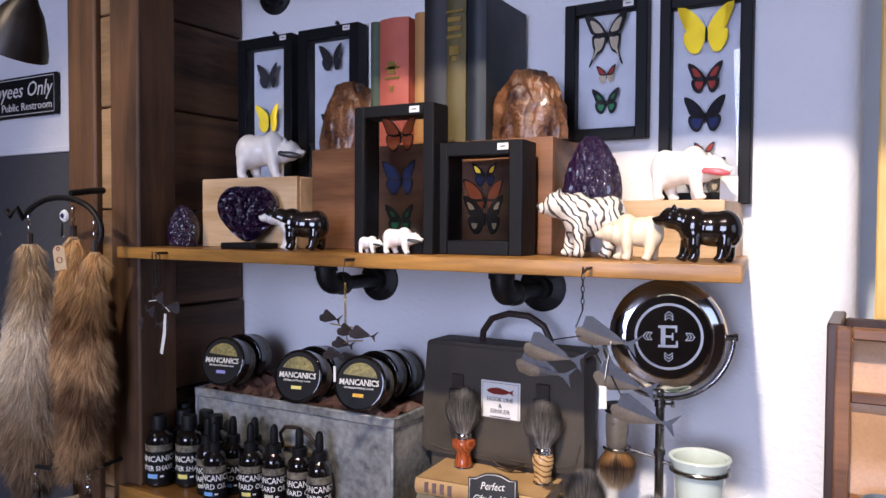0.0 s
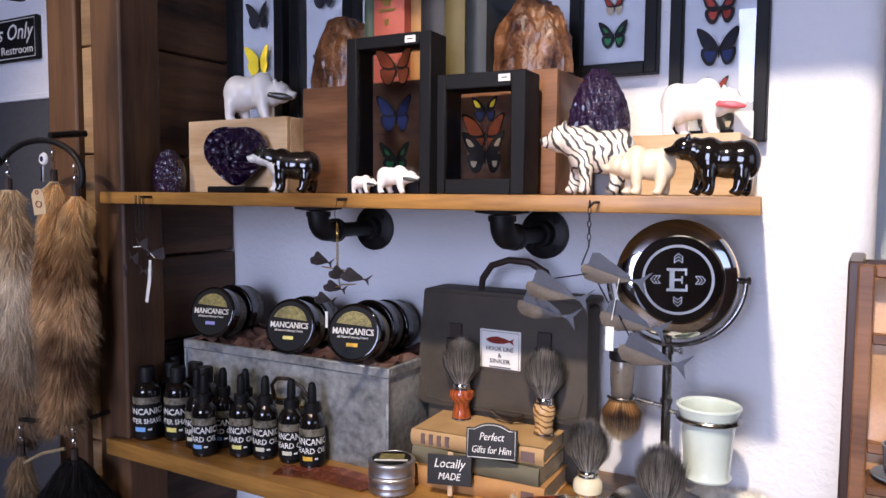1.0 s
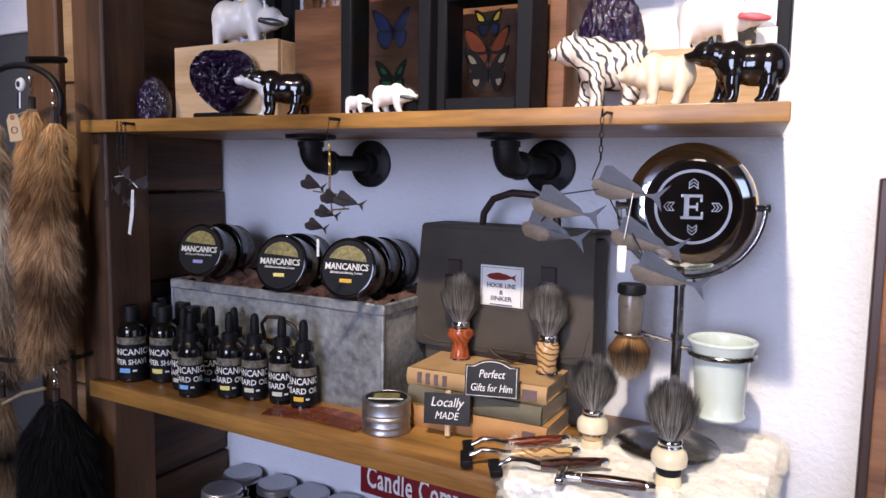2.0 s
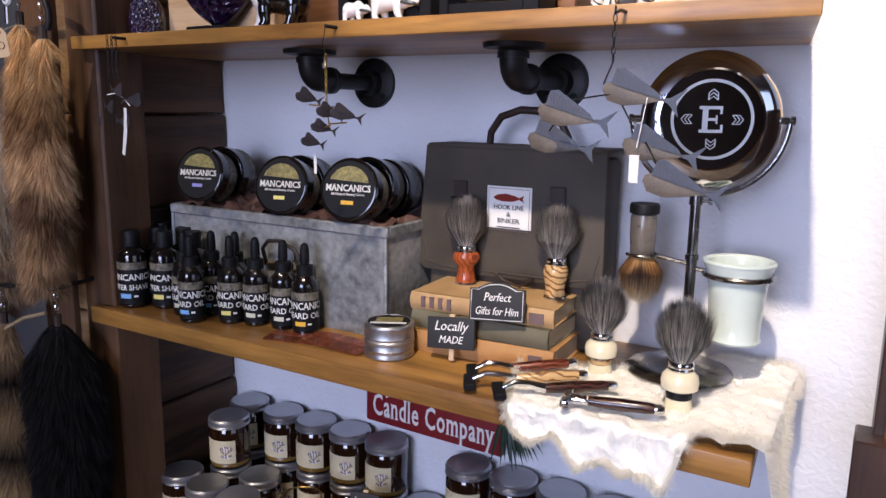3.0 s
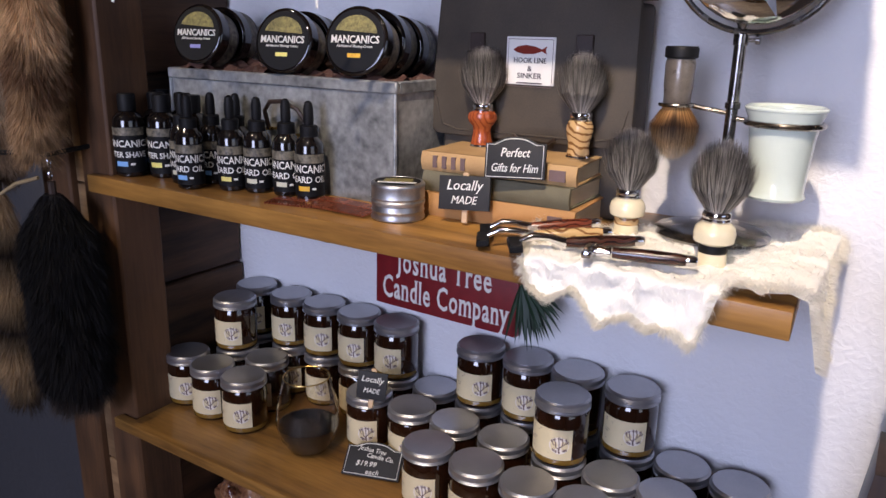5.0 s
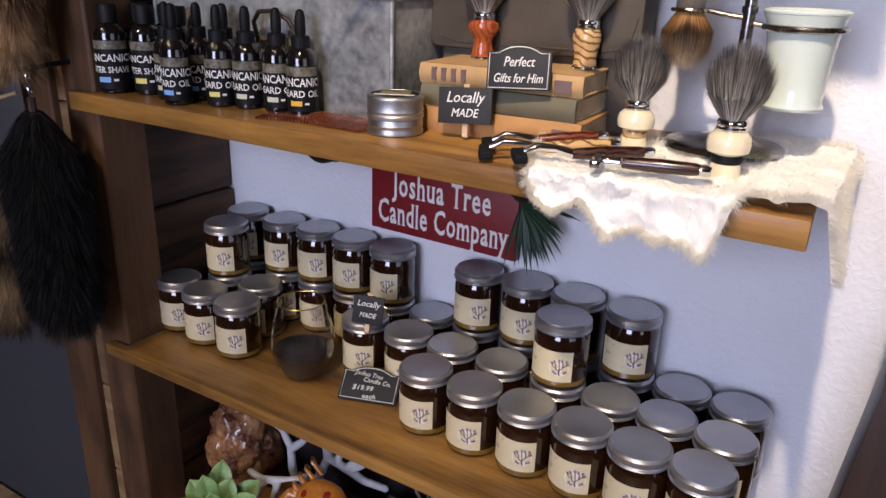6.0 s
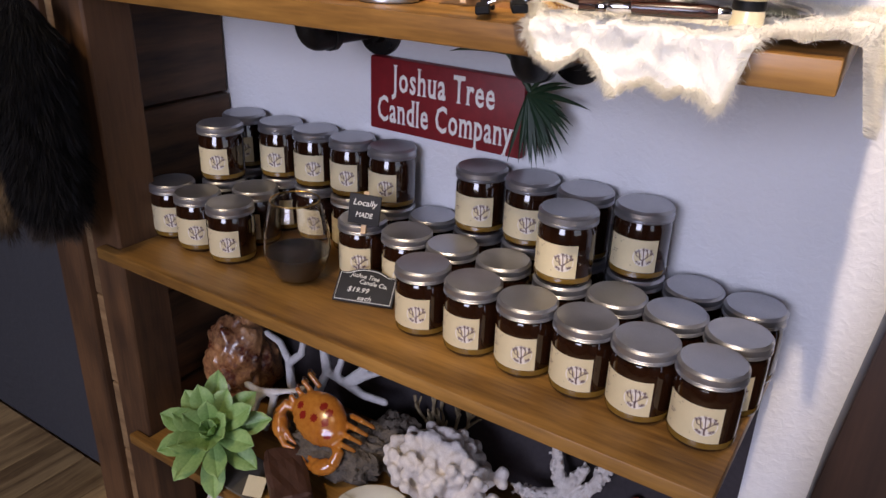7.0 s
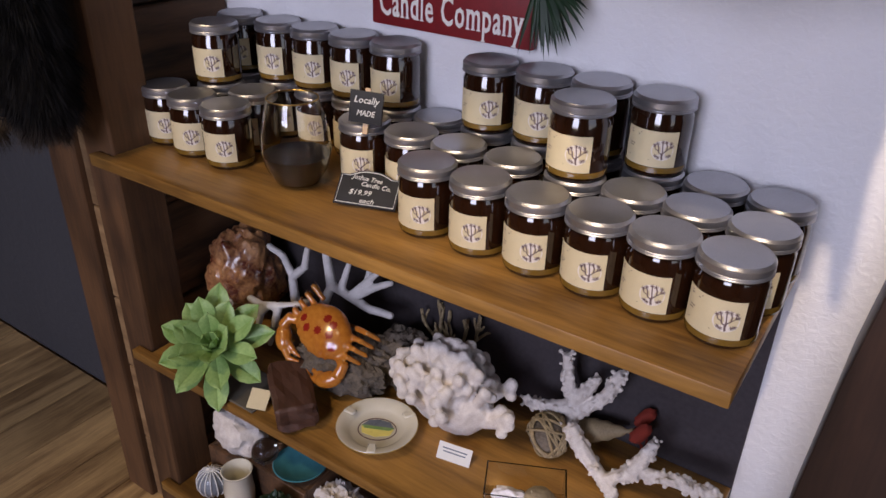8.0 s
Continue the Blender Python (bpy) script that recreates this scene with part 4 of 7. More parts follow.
for kind, chips, spots in (("after", ("sky_lab", "lemon", "amberlab"), ((-1.106, -0.262), (-1.058, -0.236), (-1.018, -0.2115), (-1.099, -0.214), (-1.136, -0.176), (-1.062, -0.1925))),
                           ("beard", ("sky_lab", "lemon", "pale_lab", "pale_lab", "amberlab"), ((-0.957, -0.270), (-0.904, -0.240), (-0.863, -0.228), (-0.815, -0.220), (-0.771, -0.222), (-0.962, -0.224), (-0.925, -0.2095), (-0.995, -0.250)))):
    protos = {}
    for i, (x, y) in enumerate(spots):
        c = chips[i % len(chips)]
        m = pose(x, y, S2, 0, 0, 32 + rng.uniform(-7, 7))
        if c in protos:
            copy_thing(protos[c], m)
        else:
            protos[c] = oil_bottle(kind, M[c])
            protos[c].matrix_basis = m @ Matrix.Diagonal((1.14, 1.14, 1.16, 1))

# small tin
tin = thing("balm_tin", "round brushed metal balm tin with dark printed lid", "tin", at=pose(-0.612, -0.236, S2, 0, 0, 28))
part("tin_base", lathe([(0, 0), (0.031, 0), (0.0335, 0.0015), (0.0340, 0.004), (0.0328, 0.0065), (0.0328, 0.0105), (0.0336, 0.012), (0.0328, 0.0135), (0.0325, 0.020), (0, 0.020)], 48), M["tin"], tin)
lid = part("lid", lathe([(0.0325, 0.019), (0.0338, 0.020), (0.0342, 0.0235), (0.0326, 0.0255), (0.0326, 0.0265), (0.0340, 0.0285), (0.0334, 0.031), (0.0334, 0.040), (0.0342, 0.0425), (0.0338, 0.045), (0.0325, 0.0465), (0.030, 0.047), (0.0295, 0.0462), (0, 0.0462)], 48), M["tin"], tin, "metal screw lid")
part("lid_label", lathe([(0, 0.0466), (0.0285, 0.0466)], 40), M["black"], lid, "dark printed round label")
part("crest", box(-0.018, 0.018, -0.004, 0.016, 0.0468, 0.0471, 0), M["crest"], lid, "gold crest")
part("printed_name", box(-0.024, 0.024, -0.013, -0.007, 0.0468, 0.0471, 0), M["whiteink"], lid)


def comb(at):
    bm = bmesh.new()
    pts = [(-0.052, 0.004), (-0.05, 0.016), (-0.02, 0.021), (0.02, 0.021), (0.05, 0.016), (0.052, 0.004)]
    a = [bm.verts.new((x, y, 0)) for x, y in pts]
    b = [bm.verts.new((x, y, 0.0035)) for x, y in pts]
    bm.faces.new(a[::-1]), bm.faces.new(b)
    for i in range(6):
        j = (i + 1) % 6
        bm.faces.new((a[i], a[j], b[j], b[i]))
    ob = thing("comb", "reddish brown tortoise hair comb lying on the shelf", "comb", "combs", at)
    part("spine", bm, M["comb"], ob, smooth=False)
    teeth = bmesh.new()
    for i in range(22):
        x = -0.0505 + i * 0.1 / 21
        box(x - 0.0012, x + 0.0012, -0.020, 0.0045, 0.0004, 0.0031, 0, teeth)
    tagged(part("teeth", teeth, M["comb"], ob, smooth=False), kind="stuff")


comb(pose(-0.752, -0.252, S2, 0, 0, 14))
comb(pose(-0.690, -0.248, S2 + 0.0042, 6, 0, -4))

# stack of old books


def book(name, w, d, h, cover, label, at, group, spine="front", bands=()):
    """Lying book: spine at -y."""
    ob = thing("book", label, "book", group, at)
    c = bmesh.new()
    box(-w / 2, w / 2, -d / 2, d / 2, 0, 0.0025, 0.0008, c), box(-w / 2, w / 2, -d / 2, d / 2, h - 0.0025, h, 0.0008, c)
    n = 8
    prof = [(-d / 2 - 0.004 * math.sin(math.pi * i / n), h * i / n) for i in range(n + 1)]
    inner = [(-d / 2 + 0.003, h), (-d / 2 + 0.003, 0)]
    ring0 = [c.verts.new((-w / 2, y, z)) for y, z in prof + inner]
    ring1 = [c.verts.new((w / 2, y, z)) for y, z in prof + inner]
    fs = [c.faces.new(ring0), c.faces.new(ring1[::-1])]
    for i in range(len(ring0)):
        j = (i + 1) % len(ring0)
        fs.append(c.faces.new((ring0[i], ring1[i], ring1[j], ring0[j])))
    bmesh.ops.recalc_face_normals(c, faces=fs)
    part("cover", c, cover, ob)
    part("page_block", box(-w / 2 + 0.003, w / 2 - 0.003, -d / 2 + 0.0035, d / 2 - 0.003, 0.0027, h - 0.0027, 0), M["pages"], ob, "aged page edges", smooth=False)
    for x0, x1, z0, z1, mt in bands:
        part("spine_print", box(x0, x1, -d / 2 - 0.0052, -d / 2 - 0.002, z0, z1, 0), mt, ob, smooth=False)
    return ob


prints = [(-0.085 + i * 0.013, -0.085 + i * 0.013 + 0.006, 0.005, 0.020, M["ink"]) for i in range(4)]
book("b", 0.205, 0.135, 0.030, M["book_orange"], "ochre cloth book at the bottom of a stack", pose(-0.500, -0.128, S2, 0, 0, 3), "stacked books", bands=[(0.07, 0.088, 0.006, 0.022, M["ink"])])
book("b", 0.200, 0.135, 0.026, M["book_grey"], "faded grey green cloth book in a stack", pose(-0.503, -0.125, S2 + 0.0303, 0, 0, 1), "stacked books")
book("b", 0.205, 0.132, 0.024, M["book_tan"], "tan cloth book on top of a stack", pose(-0.506, -0.122, S2 + 0.0566, 0, 0, 4), "stacked books", bands=prints + [(0.07, 0.09, 0.005, 0.018, M["ink"])])
BT = S2 + 0.081

# chalk plaques


def plaque(name, w, h, lines, at, label, stake=False, arch=True):
    ob = thing(name, label, "sign", "chalk plaques", at)
    o = [(-w / 2, -h / 2), (w / 2, -h / 2), (w / 2, h / 2)]
    if arch:
        o += [(w * 0.36, h / 2), (w * 0.30, h * 0.56)] + [(w * 0.26 * math.cos(radians(a)), h * 0.56 + h * 0.13 * math.sin(radians(a))) for a in range(20, 161, 20)] + [(-w * 0.30, h * 0.56), (-w * 0.36, h / 2)]
    o += [(-w / 2, h / 2)]
    part("board", slab(o, 0.004, 0.0006), M["slate"], ob, "black chalkboard")
    if arch:
        ring = [(x * 0.93, -0.0006, z * 0.91) for x, z in o]
        part("chalk_border", tube(ring, 0.0006, 5, closed=True), M["whiteink"], ob, "white chalk border line")
    for text, z, size, width in lines:
        letters("chalk_lettering", text, size, M["whiteink"], ob, pose(0, -0.0006, z), width=width, shear=0.25)
    if stake:
        part("stake", box(-0.004, 0.004, 0.0042, 0.008, -h / 2 - 0.016, h / 2 + 0.004, 0.0008), M["pine"], ob, "pale wooden peg")
    return ob


plaque("gift_plaque", 0.086, 0.044, (("Perfect", 0.010, 0.016, 0.042), ("Gifts for Him", -0.009, 0.015, 0.066)), pose(-0.468, -0.205, S2 + 0.083, -12, -3, 8) @ Matrix.Diagonal((0.86, 1, 0.94, 1)), "black chalkboard plaque reading Perfect Gifts for Him")
plaque("local_plaque", 0.070, 0.042, (("Locally", 0.009, 0.018, 0.050), ("MADE", -0.009, 0.014, 0.036)), pose(-0.525, -0.222, S2 + 0.0405, -10, -3, 10) @ Matrix.Diagonal((0.93, 1, 0.98, 1)), "small chalkboard sign on a wooden peg reading Locally Made", True, False)

# satchel
bag = thing("satchel", "dark waxed canvas satchel with flap and leather straps", "bag")
SX0, SX1, SZ1 = -0.651, -0.374, S2 + 0.274
part("body", box(SX0 + 0.008, SX1, -0.088, -0.022, S2, SZ1 - 0.01, 0.008, seg=3), M["satchel"], bag)
o = [(SX0 + 0.008, SZ1), (SX0 + 0.016, SZ1 + 0.004), (SX1 - 0.006, SZ1 + 0.006), (SX1 + 0.004, SZ1)]
o += [(SX1 + 0.006, S2 + 0.120)] + [(SX1 - 0.014 + 0.02 * math.cos(radians(a)), S2 + 0.112 + 0.02 * math.sin(radians(a))) for a in (-20, -45, -70, -90)]
o += [(SX0 + 0.012 - 0.02 * math.cos(radians(a)), S2 + 0.110 + 0.02 * math.sin(radians(a))) for a in (-90, -70, -45, -20)]
part("flap", slab(o, 0.007, 0.002, m=pose(0, -0.098, 0)), M["satchel"], bag, "rounded canvas flap")
part("flap_top", box(SX0 + 0.008, SX1 + 0.004, -0.098, -0.024, SZ1 - 0.006, SZ1 + 0.003, 0.003), M["satchel"], bag)
part("flap_seam", tube([(x, -0.0985, z) for x, z in [(SX0 + 0.004, S2 + 0.14), (SX0 + 0.014, S2 + 0.104), (SX0 + 0.04, S2 + 0.098), (SX1 - 0.04, S2 + 0.100), (SX1 - 0.008, S2 + 0.106), (SX1, S2 + 0.14)]], 0.0012, 6), M["satchel"], bag)
for x in (-0.583, -0.434):
    st = part("strap", box(x - 0.011, x + 0.011, -0.1025, -0.0985, S2 + 0.185, S2 + 0.226, 0.001), M["leather"], bag, "dark leather strap")
    part("buckle", tube([(x - 0.013, -0.105, S2 + 0.186), (x + 0.013, -0.105, S2 + 0.186), (x + 0.013, -0.105, S2 + 0.202), (x - 0.013, -0.105, S2 + 0.202)], 0.0015, 6, closed=True), M["iron"], st)
part("carry_handle", tube([(-0.559, -0.06, SZ1), (-0.556, -0.062, SZ1 + 0.02), (-0.539, -0.065, SZ1 + 0.042), (-0.509, -0.065, SZ1 + 0.052), (-0.474, -0.065, SZ1 + 0.050), (-0.449, -0.063, SZ1 + 0.036), (-0.439, -0.06, SZ1 + 0.014), (-0.439, -0.06, SZ1)], 0.0055, 10), M["leather"], bag, "rolled leather carrying handle")
part("tie", tube([(-0.524, -0.1, S2 + 0.098), (-0.509, -0.104, S2 + 0.09), (-0.484, -0.104, S2 + 0.084), (-0.464, -0.104, S2 + 0.098)], 0.002, 6), M["leather"], bag, "leather tie")
patch = part("label_patch", box(-0.540, -0.472, -0.1005, -0.0985, S2 + 0.163, S2 + 0.222, 0.0005), M["paper"], bag, "white cloth label with a red fish")
part("patch_border", tube([(-0.537, -0.1008, S2 + 0.161), (-0.475, -0.1008, S2 + 0.161), (-0.475, -0.1008, S2 + 0.219), (-0.537, -0.1008, S2 + 0.219)], 0.0005, 4, closed=True), M["ink"], patch)
fo = [(-0.024, 0.0), (-0.018, 0.004), (-0.006, 0.0062), (0.008, 0.004), (0.016, 0.0012), (0.023, 0.005), (0.021, 0.0), (0.023, -0.005), (0.016, -0.0012), (0.006, -0.0045), (-0.010, -0.005), (-0.019, -0.003)]
part("fish_print", slab(fo, 0.0004, m=pose(-0.506, -0.1012, S2 + 0.206)), M["red_w"], patch, "red fish print", smooth=False)
for text, z, w in (("HOOK LINE", 0.193, 0.045), ("&", 0.183, 0.006), ("SINKER", 0.174, 0.034)):
    letters("patch_lettering", text, 0.0095, M["fishgrey"], patch, pose(-0.506, -0.1012, S2 + z), width=w)
part("patch_small_print", box(-0.524, -0.488, -0.1010, -0.1006, S2 + 0.1645, S2 + 0.166, 0), M["fishgrey"], patch)


def shaving_brush(at, handle, label, profile=0, knot="bristle", up=True):
    """Handle, metal ferrule and a splayed bundle of hairs."""
    ob = thing("shaving_brush", label, "brush", "shaving brushes", at)
    if profile == 0:
        p = [(0, 0.002), (0.0125, 0.002), (0.0135, 0.005), (0.0120, 0.010), (0.0105, 0.018), (0.0115, 0.024), (0.0165, 0.029), (0.0180, 0.034), (0.0165, 0.039), (0.0125, 0.041), (0, 0.041)]
    elif profile == 1:
        p = [(0, 0.002), (0.0120, 0.002), (0.0125, 0.006), (0.0115, 0.012), (0.0130, 0.020), (0.0150, 0.030), (0.0145, 0.036), (0.0120, 0.041), (0, 0.041)]
    else:
        p = [(0, 0.0), (0.0135, 0.0), (0.0125, 0.010), (0.0120, 0.018), (0.0118, 0.020), (0.0175, 0.023), (0.0185, 0.030), (0.0170, 0.036), (0.0125, 0.040), (0, 0.041)]
    h = part("handle", lathe(p, 32), handle, ob, "turned handle")
    if profile == 2:
        part("band", lathe([(0.0122, 0.0125), (0.0128, 0.014), (0.0126, 0.019), (0.0119, 0.0205)], 28), M["figured"] if up else M["black"], h, "dark inlaid band")
    else:
        part("foot_ring", lathe([(0, 0), (0.0130, 0), (0.0138, 0.0015), (0.0130, 0.0032), (0, 0.0032)], 28), M["chrome"], ob, "chrome foot ring")
    part("ferrule", lathe([(0.0122, 0.0405), (0.0128, 0.042), (0.0120, 0.044), (0.0128, 0.0465), (0.0122, 0.049), (0.0112, 0.050), (0, 0.050)], 28), M["chrome"], ob, "chrome ferrule ring")
    k = bmesh.new()
    lathe([(0.0080, 0.049), (0.0095, 0.060), (0.0135, 0.074), (0.0150, 0.080), (0.0120, 0.086), (0.006, 0.090), (0, 0.091)], 20, k)
    for _ in range(2400):
        a, q = rng.uniform(0, 6.283), math.sqrt(rng.random())
        r0 = Vector((0.0098 * q * math.cos(a), 0.0098 * q * math.sin(a), 0.049))
        tip = Vector((0.0300 * q * math.cos(a), 0.0300 * q * math.sin(a), 0.1120 - 0.024 * q ** 3))
        tip += Vector((rng.uniform(-1, 1), rng.uniform(-1, 1), rng.uniform(-1, 1))) * 0.0036
        mid = (r0 + tip) / 2 + Vector((math.cos(a), math.sin(a), 0)) * 0.0048 * q
        s = Vector((-math.sin(a), math.cos(a), 0)) * rng.uniform(0.0003, 0.0006)
        v = [k.verts.new(r0 - s), k.verts.new(r0 + s), k.verts.new(mid + s), k.verts.new(mid - s), k.verts.new(tip)]
        k.faces.new((v[0], v[1], v[2], v[3])), k.faces.new((v[3], v[2], v[4]))
    part("bristles", k, M[knot], ob, "dense grey badger bristles", smooth=False)
    return ob


FZ = S2 + 0.012
shaving_brush(pose(-0.562, -0.118, BT) @ Matrix.Diagonal((1.1, 1.1, 1.14, 1)), M["orangewood"], "shaving brush with orange burl handle standing on books")
shaving_brush(pose(-0.424, -0.122, BT, 0, 0, 40) @ Matrix.Diagonal((1.1, 1.1, 1.12, 1)), M["figured"], "shaving brush with striped wood handle standing on books", 1)
shaving_brush(pose(-0.340, -0.172, FZ - 0.004) @ Matrix.Diagonal((1.08, 1.08, 1.08, 1)), M["resin"], "shaving brush with cream handle and wooden band", 2)
shaving_brush(pose(-0.230, -0.234, FZ - 0.004) @ Matrix.Diagonal((1.1, 1.1, 1.12, 1)), M["resin"], "shaving brush with cream handle on white fur", 2, up=False)


def razor(a, b, handle, label, safety=False):
    a, b = Vector(a), Vector(b)
    d = b - a
    ob = thing("razor", label, "razor", "razors on the white fur", Matrix.Translation(a) @ d.to_track_quat("X", "Z").to_matrix().to_4x4())
    L_ = d.length
    h0 = L_ * (0.22 if safety else 0.40)
    hp = [(0, h0), (0.0052, h0 + 0.001), (0.0060, h0 + 0.012), (0.0068, h0 + (L_ - h0) * 0.45), (0.0060, L_ - 0.016), (0.0052, L_ - 0.010), (0, L_ - 0.010)]
    part("handle", lathe(hp, 20, m=Matrix.Rotation(radians(90), 4, "Y")), handle, ob, "turned wooden handle")
    part("end_cap", lathe([(0, L_ - 0.0105), (0.0052, L_ - 0.0105), (0.0056, L_ - 0.004), (0.0040, L_), (0, L_)], 20, m=Matrix.Rotation(radians(90), 4, "Y")), M["chrome"], ob, "chrome end cap")
    if safety:
        part("neck", lathe([(0, 0.004), (0.0045, 0.004), (0.0058, 0.012), (0.0045, 0.016), (0.0056, h0), (0, h0)], 20, m=Matrix.Rotation(radians(90), 4, "Y")), M["chrome"], ob, "chrome neck")
        part("head", box(-0.004, 0.006, -0.021, 0.021, -0.003, 0.004, 0.0018, seg=2), M["chrome"], ob, "chrome razor head")
    else:
        part("neck", tube([(0.008, 0, 0.003), (0.022, 0, 0.008), (h0 * 0.7, 0, 0.006), (h0 + 0.002, 0, 0)], [0.003, 0.0042, 0.0038, 0.0052], 12), M["chrome"], ob, "curved chrome neck")
        part("cartridge", box(-0.004, 0.010, -0.019, 0.019, -0.005, 0.003, 0.0012), M["black"], ob, "black blade cartridge")


RZ = S2 + 0.0225
razor((-0.476, -0.258, S2 + 0.010), (-0.364, -0.190, RZ), M["redwood"], "razor with red wood handle and chrome neck")
razor((-0.462, -0.290, S2 + 0.010), (-0.338, -0.222, RZ), M["figured"], "razor with striped golden wood handle")
razor((-0.412, -0.312, S2 + 0.017), (-0.297, -0.240, RZ + 0.001), M["darkwood"], "razor with dark wood handle")
razor((-0.332, -0.304, RZ), (-0.232, -0.282, RZ + 0.001), M["darkwood"], "safety razor with dark wood handle", True)

# white pelt draped over the shelf's end
pelt = thing("fur_pelt", "white rabbit fur pelt draped over the end of the shelf", "fur pelt")
skin = bmesh.new()
NU, NV = 110, 90
PX1, PY0 = -0.139, FRONT


def ease(a, b, x):
    t = min(1.0, max(0.0, (x - a) / (b - a)))
    return t * t * (3 - 2 * t)


def pelt_point(u, v):
    """u along the shelf and down over its right end, v from the back edge to the drooping front."""
    left = -0.445 + 0.055 * v + 0.012 * noise.noise(Vector((0, v * 5, 1)))
    drop = 0.014 + 0.050 * ease(0.45, 0.85, v) + 0.014 * noise.noise(Vector((3, v * 8, 1)))
    s = left + u * (PX1 - left + drop)
    x = min(s, PX1)
    back = -0.178 + 0.03 * ease(-0.45, -0.31, x) + 0.128 * ease(-0.32, -0.20, x) + 0.012 * noise.noise(Vector((x * 30, 0, 9)))
    hang = 0.040 + 0.016 * ease(-0.36, -0.27, x) - 0.064 * ease(-0.224, -0.190, x) + 0.016 * noise.noise(Vector((x * 34, 0, 5)))
    y = back - v * (back - PY0 + hang)
    z = S2 + 0.010 + 0.004 * noise.noise(Vector((x * 30, y * 30, 0))) + 0.0035 * noise.fractal(Vector((x * 90, y * 90, 3)), 0.8, 2.0, 3)
    if y < PY0 - 0.004:
        z -= PY0 - 0.004 - y
        y = PY0 - 0.014 - 0.007 * noise.noise(Vector((x * 50, z * 50, 2))) - 0.003 * noise.fractal(Vector((x * 120, z * 120, 3)), 0.8, 2.0, 3)
    if s > PX1:
        z -= (s - PX1) * 0.97
        x = PX1 + 0.006 + (s - PX1) * 0.22
    return Vector((x, y, z))


pg = [[skin.verts.new(pelt_point(i / NU, j / NV)) for j in range(NV + 1)] for i in range(NU + 1)]
for i in range(NU):
    for j in range(NV):
        skin.faces.new((pg[i][j], pg[i + 1][j], pg[i + 1][j + 1], pg[i][j + 1]))
bmesh.ops.recalc_face_normals(skin, faces=skin.faces[:])
skin.normal_update()
flip = -1 if skin.faces[len(skin.faces) // 3].normal.z < 0 else 1
roots = [(f.calc_center_median(), f.normal * flip, [v.co.copy() for v in f.verts]) for f in skin.faces]
coat = bmesh.new()
rim = {i * NV + j for i in range(NU) for j in range(NV) if i < 2 or j < 2 or i > NU - 3 or j > NV - 4}
for k, (c, nrm, vs) in enumerate(roots):
    edge = k in rim
    for _ in range(22 if edge else 1):
        a, b = rng.random(), rng.random()
        p = vs[0].lerp(vs[1], a).lerp(vs[3].lerp(vs[2], a), b)
        tuft = Vector((noise.noise(p * 45), noise.noise(p * 45 + Vector((7, 0, 0))), noise.noise(p * 45 + Vector((0, 7, 0)))))
        flow = Vector((0.30 + 0.3 * noise.noise(p * 14), -0.55 + 0.5 * noise.noise(p * 11 + Vector((5, 0, 0))), -0.25))
        way = nrm * (0.8 if edge else 0.35) + flow * 0.55 + tuft * 0.5 + Vector((rng.uniform(-1, 1), rng.uniform(-1, 1), rng.uniform(-1, 1))) * 0.35
        hair(coat, p, way, rng.uniform(0.007, 0.013) if edge else rng.uniform(0.005, 0.009), 0.00030, Vector((0, -0.1, -0.5 if edge else -0.12)))
part("hide", skin, M["fleece"], pelt, "thick white fleece", smooth=2)
tagged(part("fur", coat, M["pelt"], pelt, "soft white fur", smooth=False), kind="stuff")

# mirror stand
MX, MY = -0.252, -0.120
stand = thing("shaving_stand", "aged nickel shaving stand with round mirror, brush arm and cup ring", "shaving stand")
part("base", lathe([(0, 0), (0.062, 0), (0.064, 0.003), (0.060, 0.007), (0.040, 0.011), (0.014, 0.016), (0.009, 0.022), (0, 0.022)], 48, m=pose(MX - 0.006, MY, FZ - 0.001)), M["nickel"], stand, "round weighted base")
part("pole", lathe([(0.0062, 0), (0.0062, 0.13), (0.0080, 0.131), (0.0080, 0.137), (0.0062, 0.138), (0.0062, 0.196), (0.0078, 0.197), (0.0078, 0.208), (0.0050, 0.210), (0.0050, 0.216), (0.0075, 0.221), (0.0060, 0.2265), (0, 0.2285)], 24, m=pose(MX, MY, FZ + 0.010)), M["nickel"], stand, "upright pole with collars")
part("thumb_screw", lathe([(0, 0), (0.002, 0), (0.002, 0.008), (0.0045, 0.009), (0.0045, 0.013), (0, 0.013)], 14, m=pose(MX + 0.006, MY, FZ + 0.212, 0, 90)), M["nickel"], stand, "small thumb screw")
CX, CZ = -0.243, 1.579
YR = 0.0865
tilt = pose(CX, MY, CZ, 0, 0, 21)
part("yoke", tube([(YR * math.cos(radians(a)), 0, YR * math.sin(radians(a))) for a in range(-182, 3, 8)], 0.0034, 10), M["nickel"], stand, "half round yoke", at=tilt)
for sx in (-1, 1):
    part("pivot", lathe([(0, 0.070), (0.0042, 0.070), (0.0042, 0.086), (0.0056, 0.087), (0.0056, 0.091), (0, 0.092)], 14, m=Matrix.Rotation(radians(90 * sx), 4, "Y")), M["nickel"], stand, at=tilt)
face = tilt @ pose(0, 0, 0, -3)
bez = part("bezel", lathe([(0.055, 0.0015), (0.058, -0.001), (0.066, 0.001), (0.0765, 0.006), (0.0785, 0.010), (0.0765, 0.016), (0.060, 0.022), (0, 0.026)], 64, m=pose(0, -0.010, 0, -90)), M["chrome"], stand, "wide polished bezel", at=face)
mir = part("mirror", lathe([(0, 0), (0.0565, 0)], 56, m=pose(0, -0.0092, 0, -90)), M["mirror"], stand, "round mirror", at=face)
